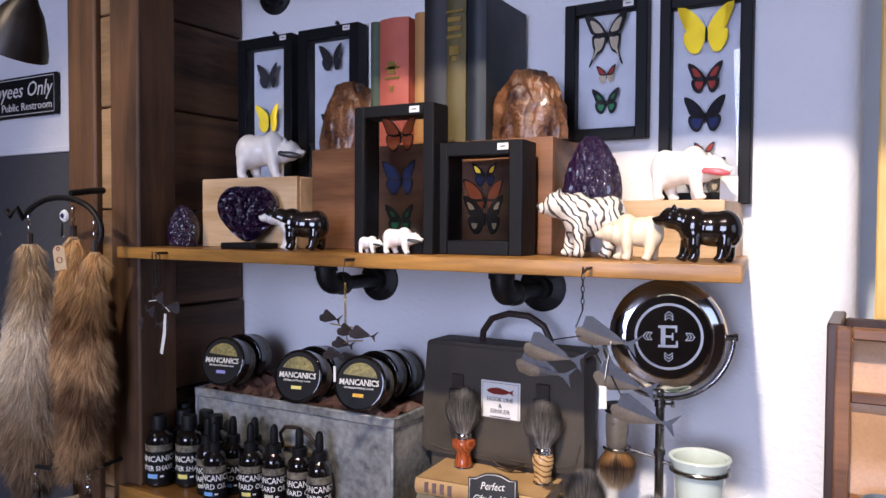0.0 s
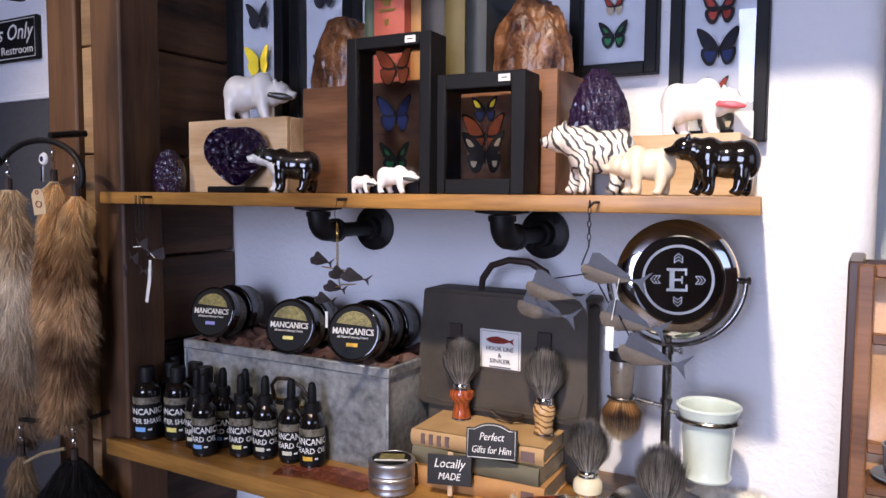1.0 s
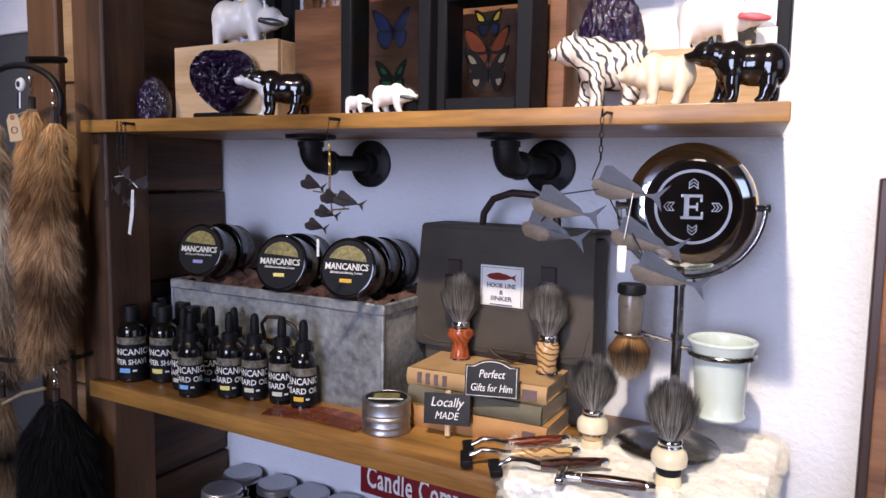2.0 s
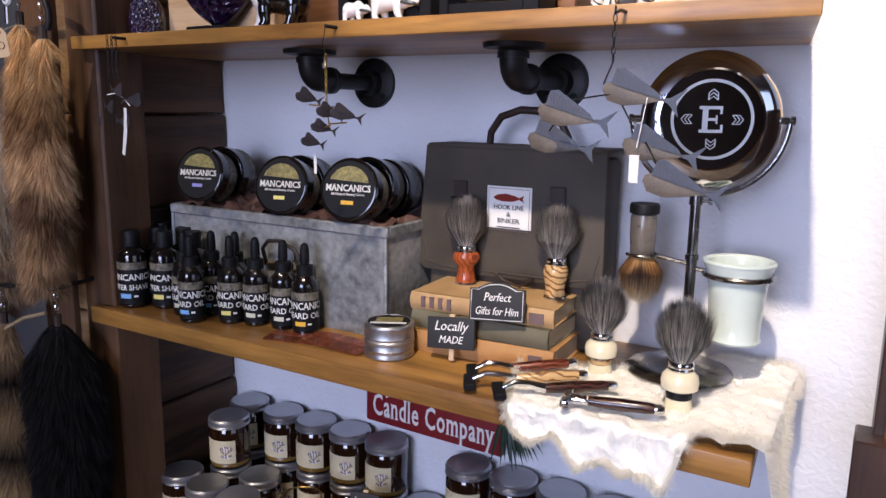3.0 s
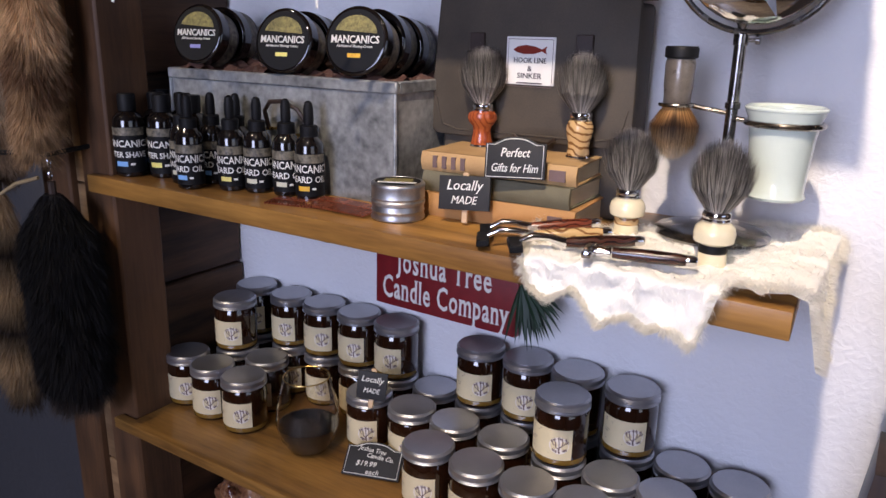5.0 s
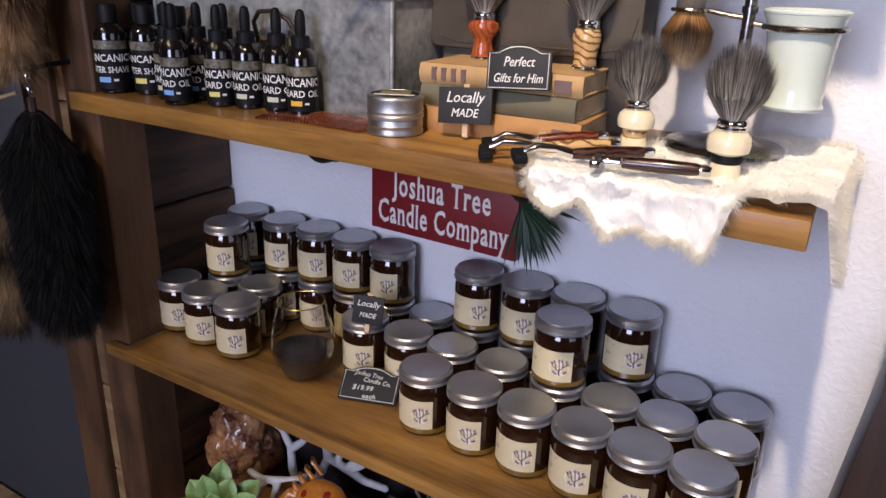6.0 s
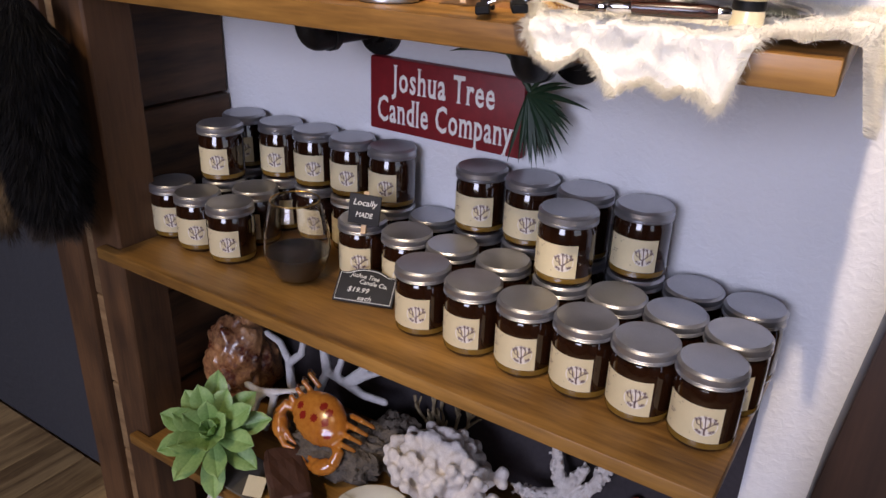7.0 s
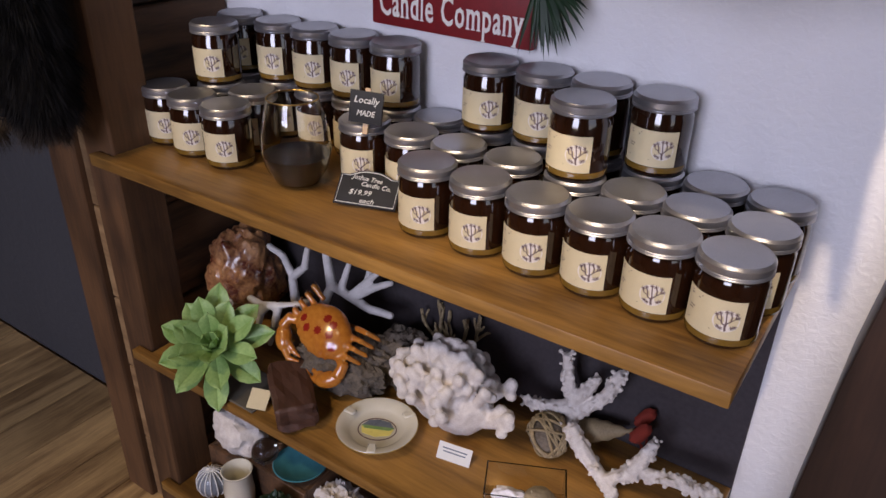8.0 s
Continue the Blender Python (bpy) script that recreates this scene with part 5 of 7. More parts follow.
etch = lambda name, bm: part(name, bm, M["enamel"], mir, "frosted etching", smooth=False)
ring = bmesh.new()
for i in range(60):
    a0, a1 = 2 * math.pi * i / 60, 2 * math.pi * (i + 1) / 60
    q = [ring.verts.new((r * math.cos(a), -0.0097, r * math.sin(a))) for r, a in ((0.0420, a0), (0.0420, a1), (0.0455, a1), (0.0455, a0))]
    ring.faces.new(q)
etch("etched_ring", ring)
mono = bmesh.new()
for x0, x1, z0, z1 in ((-0.0105, -0.0045, -0.014, 0.014), (-0.014, 0.011, 0.0115, 0.015), (-0.014, 0.012, -0.015, -0.0115), (-0.0045, 0.006, -0.0016, 0.0016), (0.0085, 0.011, 0.006, 0.012), (0.0095, 0.012, -0.012, -0.006), (0.004, 0.006, -0.005, 0.005)):
    box(x0, x1, -0.0099, -0.0096, z0, z1, 0, mono)
etch("etched_monogram", mono)
for a in (0, 90, 180, 270):
    c = bmesh.new()
    for dx in (0.0, 0.004):
        tube([(0.026 + dx, -0.0098, 0.005), (0.030 + dx, -0.0098, 0.0), (0.026 + dx, -0.0098, -0.005)], 0.0006, 5, c)
    tube([(0.026, -0.0098, 0.005), (0.034, -0.0098, 0.005), (0.038, -0.0098, 0.0), (0.034, -0.0098, -0.005), (0.026, -0.0098, -0.005)], 0.0006, 5, c)
    bmesh.ops.transform(c, verts=c.verts[:], matrix=Matrix.Rotation(radians(a), 4, "Y") @ Matrix.Translation((-0.004, 0, 0)))
    etch("etched_chevron", c)
AZ = S2 + 0.147
part("brush_arm", tube([(MX, MY, AZ), (MX - 0.03, MY, AZ + 0.004), (MX - 0.042, MY, AZ + 0.006)], 0.0028, 8), M["nickel"], stand, "brush holding arm")
HX = MX - 0.060
part("brush_fork", tube([(HX + 0.0185 * math.cos(radians(a)), MY + 0.0185 * math.sin(radians(a)), AZ + 0.006) for a in range(-150, 151, 15)], 0.0022, 8), M["nickel"], stand, "open fork ring")
part("cup_arm", tube([(MX, MY, AZ - 0.004), (MX + 0.018, MY, AZ - 0.006)], 0.0028, 8), M["nickel"], stand, "cup arm")
KX = MX + 0.054
part("cup_ring", tube([(KX + 0.0375 * math.cos(radians(a)), MY + 0.0375 * math.sin(radians(a)), AZ - 0.006) for a in range(0, 360, 10)], 0.0034, 8, closed=True), M["nickel"], stand, "cup ring")
cup = thing("shaving_cup", "pale green milk glass shaving cup held in a metal ring", "cup", at=pose(KX, MY, AZ - 0.085))
part("cup_body", lathe([(0, 0), (0.029, 0), (0.031, 0.003), (0.0285, 0.008), (0.030, 0.030), (0.0335, 0.070), (0.0372, 0.086), (0.0395, 0.0905), (0.0400, 0.0945), (0.0380, 0.0965), (0.0340, 0.0945), (0.0315, 0.080), (0.028, 0.012), (0, 0.010)], 48), M["milk"], cup)
part("rolled_rim", tube([(0.0385 * math.cos(radians(a)), 0.0385 * math.sin(radians(a)), 0.0945) for a in range(0, 360, 10)], 0.0026, 8, closed=True), M["milk"], cup, "rolled glass rim")
hang_brush = thing("shaving_brush", "shaving brush with ribbed dark handle hanging bristles down", "brush", "shaving brushes", pose(HX, MY, AZ + 0.006))
hb = part("handle", lathe([(0.0135, 0.0), (0.0150, 0.002), (0.0150, 0.012), (0.0160, 0.020), (0.0165, 0.044), (0.0150, 0.050), (0.0175, 0.052), (0.0178, 0.060), (0.0165, 0.0625), (0, 0.0625)], 32), M["horn"], hang_brush, "grey brown ribbed handle")
part("handle_cap", lathe([(0.0150, 0.050), (0.0180, 0.0515), (0.0182, 0.0605), (0.0168, 0.0632), (0, 0.0635)], 32), M["black"], hang_brush, "dark cap")
k = bmesh.new()
lathe([(0.0130, 0), (0.0185, -0.018), (0.0205, -0.032), (0.0160, -0.045), (0.006, -0.0505), (0, -0.051)], 24, k)
for _ in range(2600):
    a, q = rng.uniform(0, 6.283), math.sqrt(rng.random())
    r0 = Vector((0.013 * q * math.cos(a), 0.013 * q * math.sin(a), 0))
    tip = Vector((0.0265 * q * math.cos(a), 0.0265 * q * math.sin(a), -0.062 + 0.020 * q ** 3)) + Vector((rng.uniform(-1, 1), rng.uniform(-1, 1), rng.uniform(-1, 1))) * 0.0026
    mid = (r0 + tip) / 2 + Vector((math.cos(a), math.sin(a), 0)) * 0.0075 * q
    s = Vector((-math.sin(a), math.cos(a), 0)) * 0.0004
    v = [k.verts.new(r0 - s), k.verts.new(r0 + s), k.verts.new(mid + s), k.verts.new(mid - s), k.verts.new(tip)]
    k.faces.new((v[0], v[1], v[2], v[3])), k.faces.new((v[3], v[2], v[4]))
part("bristles", k, M["bristle2"], hang_brush, "brown and blond bristles", smooth=False)

# ---- candle shelf: sign, palm, glass, plaques ----
sign = thing("shop_sign", "dark red wooden sign with white painted lettering", "sign", at=pose(-0.678, -0.004, 1.096, 0, 0.6, 0))
part("board", box(-0.134, 0.134, -0.018, 0.0, -0.056, 0.056, 0.003, seg=2), M["red"], sign, "dark red painted board")
letters("lettering", "Joshua Tree", 0.056, M["whiteink"], sign, pose(0.0, -0.0184, 0.025), width=0.180, bold=0.014, serif=0.045, spacing=1.12)
letters("lettering", "Candle Company", 0.056, M["whiteink"], sign, pose(0.0, -0.0184, -0.024), width=0.240, bold=0.014, serif=0.045, spacing=1.1)


def leaf_blade(bm, root, way, length, width, droop):
    side = way.cross(Vector((0, -1, 0.2))).normalized()
    p, last = Vector(root), None
    for i in range(5):
        w = width * math.sin(math.pi * (0.18 + 0.82 * i / 5))
        q = (bm.verts.new(p - side * w), bm.verts.new(p + Vector((0, -w * 0.5, 0))), bm.verts.new(p + side * w))
        if last:
            bm.faces.new((last[0], last[1], q[1], q[0])), bm.faces.new((last[1], last[2], q[2], q[1]))
        last = q
        p = p + way * length / 5
        way = (way + Vector((0, 0, -droop / 5))).normalized()
    t = bm.verts.new(p)
    bm.faces.new((last[0], last[1], t)), bm.faces.new((last[1], last[2], t))


plant = thing("palm_spray", "dark green artificial palm spray hanging behind the sign", "plant")
part("stem", tube([(-0.60, -0.03, 1.215), (-0.56, -0.035, 1.18), (-0.525, -0.04, 1.14)], 0.004, 8), M["palm"], plant)
for i in range(46):
    bm = bmesh.new()
    a = radians(rng.uniform(-115, 60) if i % 4 else rng.uniform(120, 180))
    base = (-0.530, -0.04, 1.135) if i % 4 else (-0.570, -0.035, 1.185)
    leaf_blade(bm, base, Vector((math.cos(a), rng.uniform(-0.35, 0.05), math.sin(a))).normalized(), rng.uniform(0.06, 0.10), 0.0035, 0.5)
    part("leaf", bm, M["palm"], plant)

goblet = thing("stemless_glass", "clear stemless glass with gold rim half filled with dark grains", "glass", at=pose(-0.820, -0.190, S3) @ Matrix.Diagonal((1.12, 1.12, 1.22, 1)))
part("bowl", lathe([(0, 0.0), (0.018, 0.0), (0.028, 0.004), (0.040, 0.022), (0.045, 0.042), (0.043, 0.066), (0.036, 0.092), (0.0325, 0.104), (0.0315, 0.104), (0.0350, 0.091), (0.0420, 0.066), (0.0440, 0.042), (0.0390, 0.0225), (0.027, 0.006), (0, 0.004)], 48), M["clear"], goblet, "clear glass bowl")
part("gold_rim", tube([(0.0322 * math.cos(radians(a)), 0.0322 * math.sin(radians(a)), 0.1045) for a in range(0, 360, 10)], 0.0009, 6, closed=True), M["brass"], goblet, "gold rim")
part("grains", lathe([(0, 0.0045), (0.0265, 0.0065), (0.0385, 0.023), (0.0425, 0.038), (0.030, 0.042), (0, 0.040)], 36), M["soot"], goblet, "dark grains")

plaque("local_plaque", 0.047, 0.044, (("Locally", 0.010, 0.013, 0.036), ("MADE", -0.008, 0.011, 0.026)), pose(-0.724, -0.148, S3 + JAR_H + 0.027, -8, 4, 22), "small chalkboard sign clipped on a candle jar reading Locally Made", True, False)
pr = plaque("price_plaque", 0.088, 0.046, (), pose(-0.690, -0.190, S3 + 0.021, -52, 2, 22), "black chalk price plaque lying before the candle jars")
letters("chalk_lettering", "$19.99", 0.011, M["whiteink"], pr, pose(-0.010, -0.0008, -0.004), width=0.032, shear=0.25)
letters("chalk_lettering", "each", 0.010, M["whiteink"], pr, pose(0.002, -0.0008, -0.016), width=0.020, shear=0.25)
letters("chalk_lettering", "Joshua Tree", 0.010, M["whiteink"], pr, pose(-0.004, -0.0008, 0.018, 0, 5, 0), width=0.044, shear=0.25)
letters("chalk_lettering", "Candle Co.", 0.010, M["whiteink"], pr, pose(0.010, -0.0008, 0.008, 0, 5, 0), width=0.042, shear=0.25)

# ---- top shelf ----


def crate(name, x0, x1, y0, y1, z0, z1, material, label, wall=0.009):
    ob = thing(name, label, "box")
    part("front_panel", box(x0, x1, y0, y0 + wall, z0, z1, 0.0012), material, ob)
    part("back_panel", box(x0, x1, y1 - wall, y1, z0, z1, 0.0012), material, ob)
    part("end_panel", box(x0, x0 + wall, y0 + wall, y1 - wall, z0, z1 - 0.0006, 0.0012), material, ob)
    part("end_panel", box(x1 - wall, x1, y0 + wall, y1 - wall, z0, z1 - 0.0006, 0.0012), material, ob)
    part("top_panel", box(x0 + wall, x1 - wall, y0 + wall, y1 - wall, z1 - wall, z1 - 0.001, 0.0008), material, ob)
    return ob


crate("pine_riser", -1.062, -0.838, -0.200, -0.03, S1, S1 + 0.122, M["pine"], "pale pine riser box on the top shelf")
crate("pine_riser", -0.300, -0.165, -0.160, -0.012, S1, S1 + 0.076, M["pine"], "low pale pine riser box at the shelf's end")
crate("wooden_box", -0.832, -0.395, -0.168, -0.012, S1, S1 + 0.168, M["walnut"], "brown varnished wooden box carrying books")
BOXT = S1 + 0.168


def rounded(pts, n=4):
    """A closed smooth curve through corner points."""
    out, k = [], len(pts)
    for i in range(k):
        p0, p1, p2, p3 = (Vector(pts[(i + j - 1) % k]) for j in range(4))
        for j in range(n):
            t = j / n
            q = 0.5 * (2 * p1 + (p2 - p0) * t + (2 * p0 - 5 * p1 + 4 * p2 - p3) * t * t + (3 * p1 - p0 - 3 * p2 + p3) * t ** 3)
            out.append((q.x, q.y))
    return out


FORE = [(0.015, 0.03), (0.12, 0.25), (0.30, 0.42), (0.48, 0.49), (0.49, 0.38), (0.42, 0.20), (0.36, 0.06), (0.22, 0.0)]
HIND = [(0.015, 0.01), (0.18, 0.0), (0.36, 0.03), (0.40, -0.10), (0.34, -0.26), (0.24, -0.36), (0.13, -0.34), (0.05, -0.18)]
TAILED = [(0.015, 0.01), (0.18, 0.0), (0.33, 0.0), (0.33, -0.20), (0.30, -0.36), (0.40, -0.66), (0.37, -0.67), (0.25, -0.44), (0.10, -0.32)]
# ground colours of fore and hind wing, then patches: wing, middle, reach along and across, colour
WINGS = {
    "yellow": ("yellow_w", "yellow_w", ()),
    "orange": ("black_w", "black_w", (("f", 0.50, 0.82, "orange_w"), ("h", 0.50, 0.84, "orange_w"))),
    "tiger": ("black_w", "black_w", (("f", 0.42, 0.52, "red_w"), ("h", 0.38, 0.55, "red_w"))),
    "blue": ("black_w", "black_w", (("f", 0.45, 0.50, "navy_w"), ("h", 0.45, 0.62, "blue_w"))),
    "morpho": ("black_w", "black_w", (("f", 0.45, 0.80, "blue_w"), ("h", 0.45, 0.80, "blue_w"))),
    "green": ("black_w", "black_w", (("f", 0.40, 0.34, "green_w"), ("h", 0.42, 0.55, "green_w"))),
    "swallow": ("black_w", "black_w", (("f", 0.36, 0.58, "cream_w"), ("h", 0.40, 0.70, "cream_w"))),
    "small": ("black_w", "cream_w", (("f", 0.45, 0.66, "red_w"),)),
    "striped": ("black_w", "black_w", (("f", 0.62, 0.34, "cream_w"), ("h", 0.66, 0.34, "cream_w"))),
    "dark": ("black_w", "black_w", (("h", 0.45, 0.60, "navy_w"),)),
    "band": ("black_w", "black_w", (("f", 0.55, 0.50, "yellow_w"), ("h", 0.45, 0.72, "blue_w"))),
}


def butterfly(bm_by, w, kind, x, z, y):
    """Pinned butterfly: two fore and two hind wings with patches, a body and feelers."""
    fore_c, hind_c, patches = WINGS[kind]
    for s in (-1, 1):
        for key, wing, mt, dy in (("f", FORE, fore_c, 0), ("h", TAILED if kind == "swallow" else HIND, hind_c, 0.0012)):
            o = [(s * a * w * 1.08, b * w * 1.08) for a, b in rounded(wing)]
            m = Matrix.Translation((x, y + dy, z)) @ Matrix.Rotation(radians(-16 * s), 4, "Z")
            slab(o if s > 0 else o[::-1], 0.0005, m=m, bm=bm_by.setdefault(mt, bmesh.new()))
            cx, cz = sum(p[0] for p in o) / len(o), sum(p[1] for p in o) / len(o)
            for where, mid, reach, colour in patches:
                if where == key:
                    px, pz = cx * (0.5 + mid), cz * (0.5 + mid)
                    o2 = [(px + (a - cx) * reach, pz + (b - cz) * reach) for a, b in o]
                    slab(o2 if s > 0 else o2[::-1], 0.0004, m=Matrix.Translation((0, -0.0008, 0)) @ m, bm=bm_by.setdefault(colour, bmesh.new()))
        tube([(x, y - 0.001, z + 0.10 * w), (x + s * 0.07 * w, y - 0.0012, z + 0.26 * w), (x + s * 0.13 * w, y - 0.0012, z + 0.36 * w)], 0.0003, 4, bm_by.setdefault("black_w", bmesh.new()))
    blob((0.026 * w, 0.024 * w, 0.17 * w), 0, detail=2, bm=bm_by.setdefault("black_w", bmesh.new()), m=Matrix.Translation((x, y - 0.001, z - 0.04 * w)))


def display_frame(w, h, d, border, at, insects, label, backed=True, price=None):
    """Deep black frame, glass in front, insects inside. Front at y = 0."""
    ob = thing("butterfly_frame", label, "picture frame", "framed butterflies", at)
    part("side_rail", box(-w / 2, -w / 2 + border, 0, d, 0, h, 0.0015), M["black"], ob)
    part("side_rail", box(w / 2 - border, w / 2, 0, d, 0, h, 0.0015), M["black"], ob)
    part("bottom_rail", box(-w / 2 + border, w / 2 - border, 0.0003, d, 0, border, 0.0012), M["black"], ob)
    part("top_rail", box(-w / 2 + border, w / 2 - border, 0.0003, d, h - border, h, 0.0012), M["black"], ob)
    g = part("glass_pane", box(-w / 2 + border, w / 2 - border, 0.004, 0.0055, border, h - border, 0), M["pane"], ob, "clear glass pane", smooth=False)
    g.visible_shadow = not backed
    if backed:
        part("back_board", box(-w / 2 + border, w / 2 - border, d - 0.004, d - 0.001, border, h - border, 0), M["backing"], ob, "pale grey backing", smooth=False)
    else:
        g2 = part("back_pane", box(-w / 2 + border, w / 2 - border, d - 0.004, d - 0.0025, border, h - border, 0), M["pane"], ob, "clear rear pane", smooth=False)
    for kind, fz, size, fx in insects:
        group = {}
        butterfly(group, size * 0.70, kind, fx, h * fz, d * 0.55)
        top = None
        for mt, bm in group.items():
            p = part("butterfly" if top is None else "wing_marking", bm, M[mt], ob if top is None else top, "mounted %s butterfly" % {"tiger": "red and black", "swallow": "cream and black", "small": "small red", "striped": "black and white", "dark": "black", "morpho": "blue", "band": "yellow and blue"}.get(kind, kind) if top is None else "", smooth=False)
            top = top or p
    if price:
        part("price_sticker", box(price[0] - 0.008, price[0] + 0.008, -0.0006, 0.0, price[1] - 0.0045, price[1] + 0.0045, 0), M["paper"], ob, "white price sticker", smooth=False)
        part("price_print", box(price[0] - 0.004, price[0] + 0.004, -0.0010, -0.0006, price[1] - 0.0006, price[1] + 0.0008, 0), M["blackink"], ob, smooth=False)
    return ob


display_frame(0.145, 0.330, 0.030, 0.022, pose(-1.066, -0.036, S1 + 0.086), (("dark", 0.76, 0.075, 0.0), ("yellow", 0.50, 0.085, 0.0), ("orange", 0.30, 0.075, 0.0)), "tall black frame with three butterflies on the wall", True, (0.05, 0.322))
display_frame(0.145, 0.330, 0.030, 0.022, pose(-0.905, -0.036, S1 + 0.086), (("dark", 0.82, 0.075, 0.0), ("green", 0.44, 0.062, 0.0), ("orange", 0.24, 0.062, 0.0)), "tall black frame with dark butterflies on the wall", True, (0.045, 0.322))
display_frame(0.132, 0.214, 0.022, 0.018, pose(-0.368, -0.025, S1 + 0.176), (("swallow", 0.76, 0.092, 0.0), ("small", 0.47, 0.042, 0.0), ("green", 0.27, 0.060, 0.0)), "black frame with three pinned butterflies on the wall", True, (0.036, 0.205))
display_frame(0.130, 0.306, 0.022, 0.017, pose(-0.219, -0.025, S1 + 0.074), (("yellow", 0.82, 0.108, 0.0), ("tiger", 0.595, 0.068, 0.0), ("blue", 0.42, 0.080, 0.0), ("small", 0.25, 0.040, 0.0), ("striped", 0.12, 0.085, 0.0)), "tall black frame with five pinned butterflies on the wall", True, (0.045, 0.299))
display_frame(0.134, 0.214, 0.045, 0.017, pose(-0.602, -0.264, S1, 0, 0, 2), (("orange", 0.80, 0.080, 0.0), ("morpho", 0.50, 0.078, 0.0), ("green", 0.22, 0.066, 0.0)), "deep black box frame with three butterflies standing on the shelf", False, (0.036, 0.205))
display_frame(0.134, 0.158, 0.050, 0.020, pose(-0.477, -0.240, S1, 0, 0, 2), (("band", 0.70, 0.052, 0.0), ("orange", 0.48, 0.085, 0.0), ("striped", 0.33, 0.085, 0.0)), "square black box frame with butterflies standing on the shelf", False, (0.038, 0.149))
for x, z in ((-1.06, 2.112), (-0.90, 2.112), (-0.372, 2.085), (-0.219, 2.078)):
    tagged(part("wall_nail", tube([(x, -0.001, z), (x, -0.014, z + 0.004)], [0.002, 0.004], 8), M["iron"], None, "small black nail holding a frame"), "", "nail", "frame nails")


def standing_book(x, y, w, d, h, cover, label, gilt=()):
    """Upright book, spine to -y."""
    ob = thing("book", label, "book", "standing books", pose(x, y, BOXT))
    c = bmesh.new()
    box(-w / 2, -w / 2 + 0.0028, 0.002, d, 0, h, 0.0008, c), box(w / 2 - 0.0028, w / 2, 0.002, d, 0, h, 0.0008, c)
    n = 8
    pr_ = [(-w / 2 + w * i / n, -0.006 * math.sin(math.pi * i / n)) for i in range(n + 1)] + [(w / 2, 0.004), (-w / 2, 0.004)]
    lo = [c.verts.new((a, b, 0)) for a, b in pr_]
    hi = [c.verts.new((a, b, h)) for a, b in pr_]
    fs = [c.faces.new(lo), c.faces.new(hi[::-1])]
    for i in range(len(lo)):
        j = (i + 1) % len(lo)
        fs.append(c.faces.new((lo[i], hi[i], hi[j], lo[j])))
    bmesh.ops.recalc_face_normals(c, faces=fs)
    part("cover", c, cover, ob)
    part("page_block", box(-w / 2 + 0.003, w / 2 - 0.003, 0.0042, d - 0.004, 0.003, h - 0.004, 0), M["pages"], ob, "aged page edges", smooth=False)
    for z0, z1, k in gilt:
        part("gilt_print", box(-w * k / 2, w * k / 2, -0.0068, -0.0058, h * z0, h * z1, 0), M["gilt"], ob, "gilt spine print", smooth=False)


standing_book(-0.712, -0.150, 0.020, 0.125, 0.203, M["book_green"], "thin green cloth book standing upright")
standing_book(-0.672, -0.156, 0.055, 0.130, 0.203, M["book_red"], "faded red cloth book with gilt emblem", ((0.52, 0.54, 0.5), (0.56, 0.66, 0.25), (0.60, 0.62, 0.5), (0.42, 0.47, 0.12)))
standing_book(-0.630, -0.140, 0.026, 0.115, 0.210, M["book_orange"], "pale orange cloth book standing upright")
standing_book(-0.594, -0.158, 0.040, 0.140, 0.224, M["book_black"], "tall black cloth book standing upright")
standing_book(-0.556, -0.160, 0.033, 0.140, 0.226, M["book_olive"], "tall olive cloth book with gilt title", ((0.86, 0.875, 0.9), (0.80, 0.83, 0.7), (0.74, 0.77, 0.7), (0.69, 0.71, 0.8), (0.58, 0.64, 0.5), (0.54, 0.57, 0.25)))
standing_book(-0.522, -0.158, 0.032, 0.146, 0.222, M["book_navy"], "tall dark navy cloth book standing upright")


def stone_half(w, h, d, at, seed, label):
    """Half round of cut stone: flat base, rough curved rind."""
    bm = blob((w / 2, d / 2, h), 0.15, 2.6, 5, seed, ridge=0.06)
    for v in bm.verts:
        v.co += v.co.normalized() * 0.0022 * noise.noise(v.co * 160)
    for v in bm.verts:
        v.co.z = h * min(1.0, max(0.0, v.co.z / h)) ** 0.72
    tagged(part("stone_bookend", bm, M["agate"], None, label, at=at), "", "bookend", "stone bookends")


stone_half(0.110, 0.118, 0.075, pose(-0.787, -0.118, BOXT), 1.3, "rough brown agate bookend with uneven rind")
stone_half(0.108, 0.106, 0.080, pose(-0.452, -0.118, BOXT), 5.1, "rough purple brown agate bookend")


def crystal(size, at, seed, label):
    bm = bmesh.new()
    vs = bmesh.ops.create_icosphere(bm, subdivisions=5, radius=1.0)["verts"]
    for v in vs:
        p = v.co.normalized()
        co = Vector((p.x * (1 - 0.22 * max(0, p.z) ** 2), p.y, p.z if p.z > -0.6 else -0.6))
        q = p * 9 + Vector((seed, 0, seed))
        facet = noise.cell(q * 2.6) * 0.045 + noise.noise(q * 1.3) * 0.03
        co *= 1 + facet * min(1.0, max(0.0, (0.4 - p.y) * 2))
        v.co = Vector((co.x * size[0], co.y * size[1], co.z * size[2]))
    ob = part("amethyst", bm, [M["geode"], M["rind"]], None, label, smooth=False, at=at)
    for f in ob.data.polygons:
        if f.center.y > size[1] * 0.4:
            f.material_index = 1
    return ob


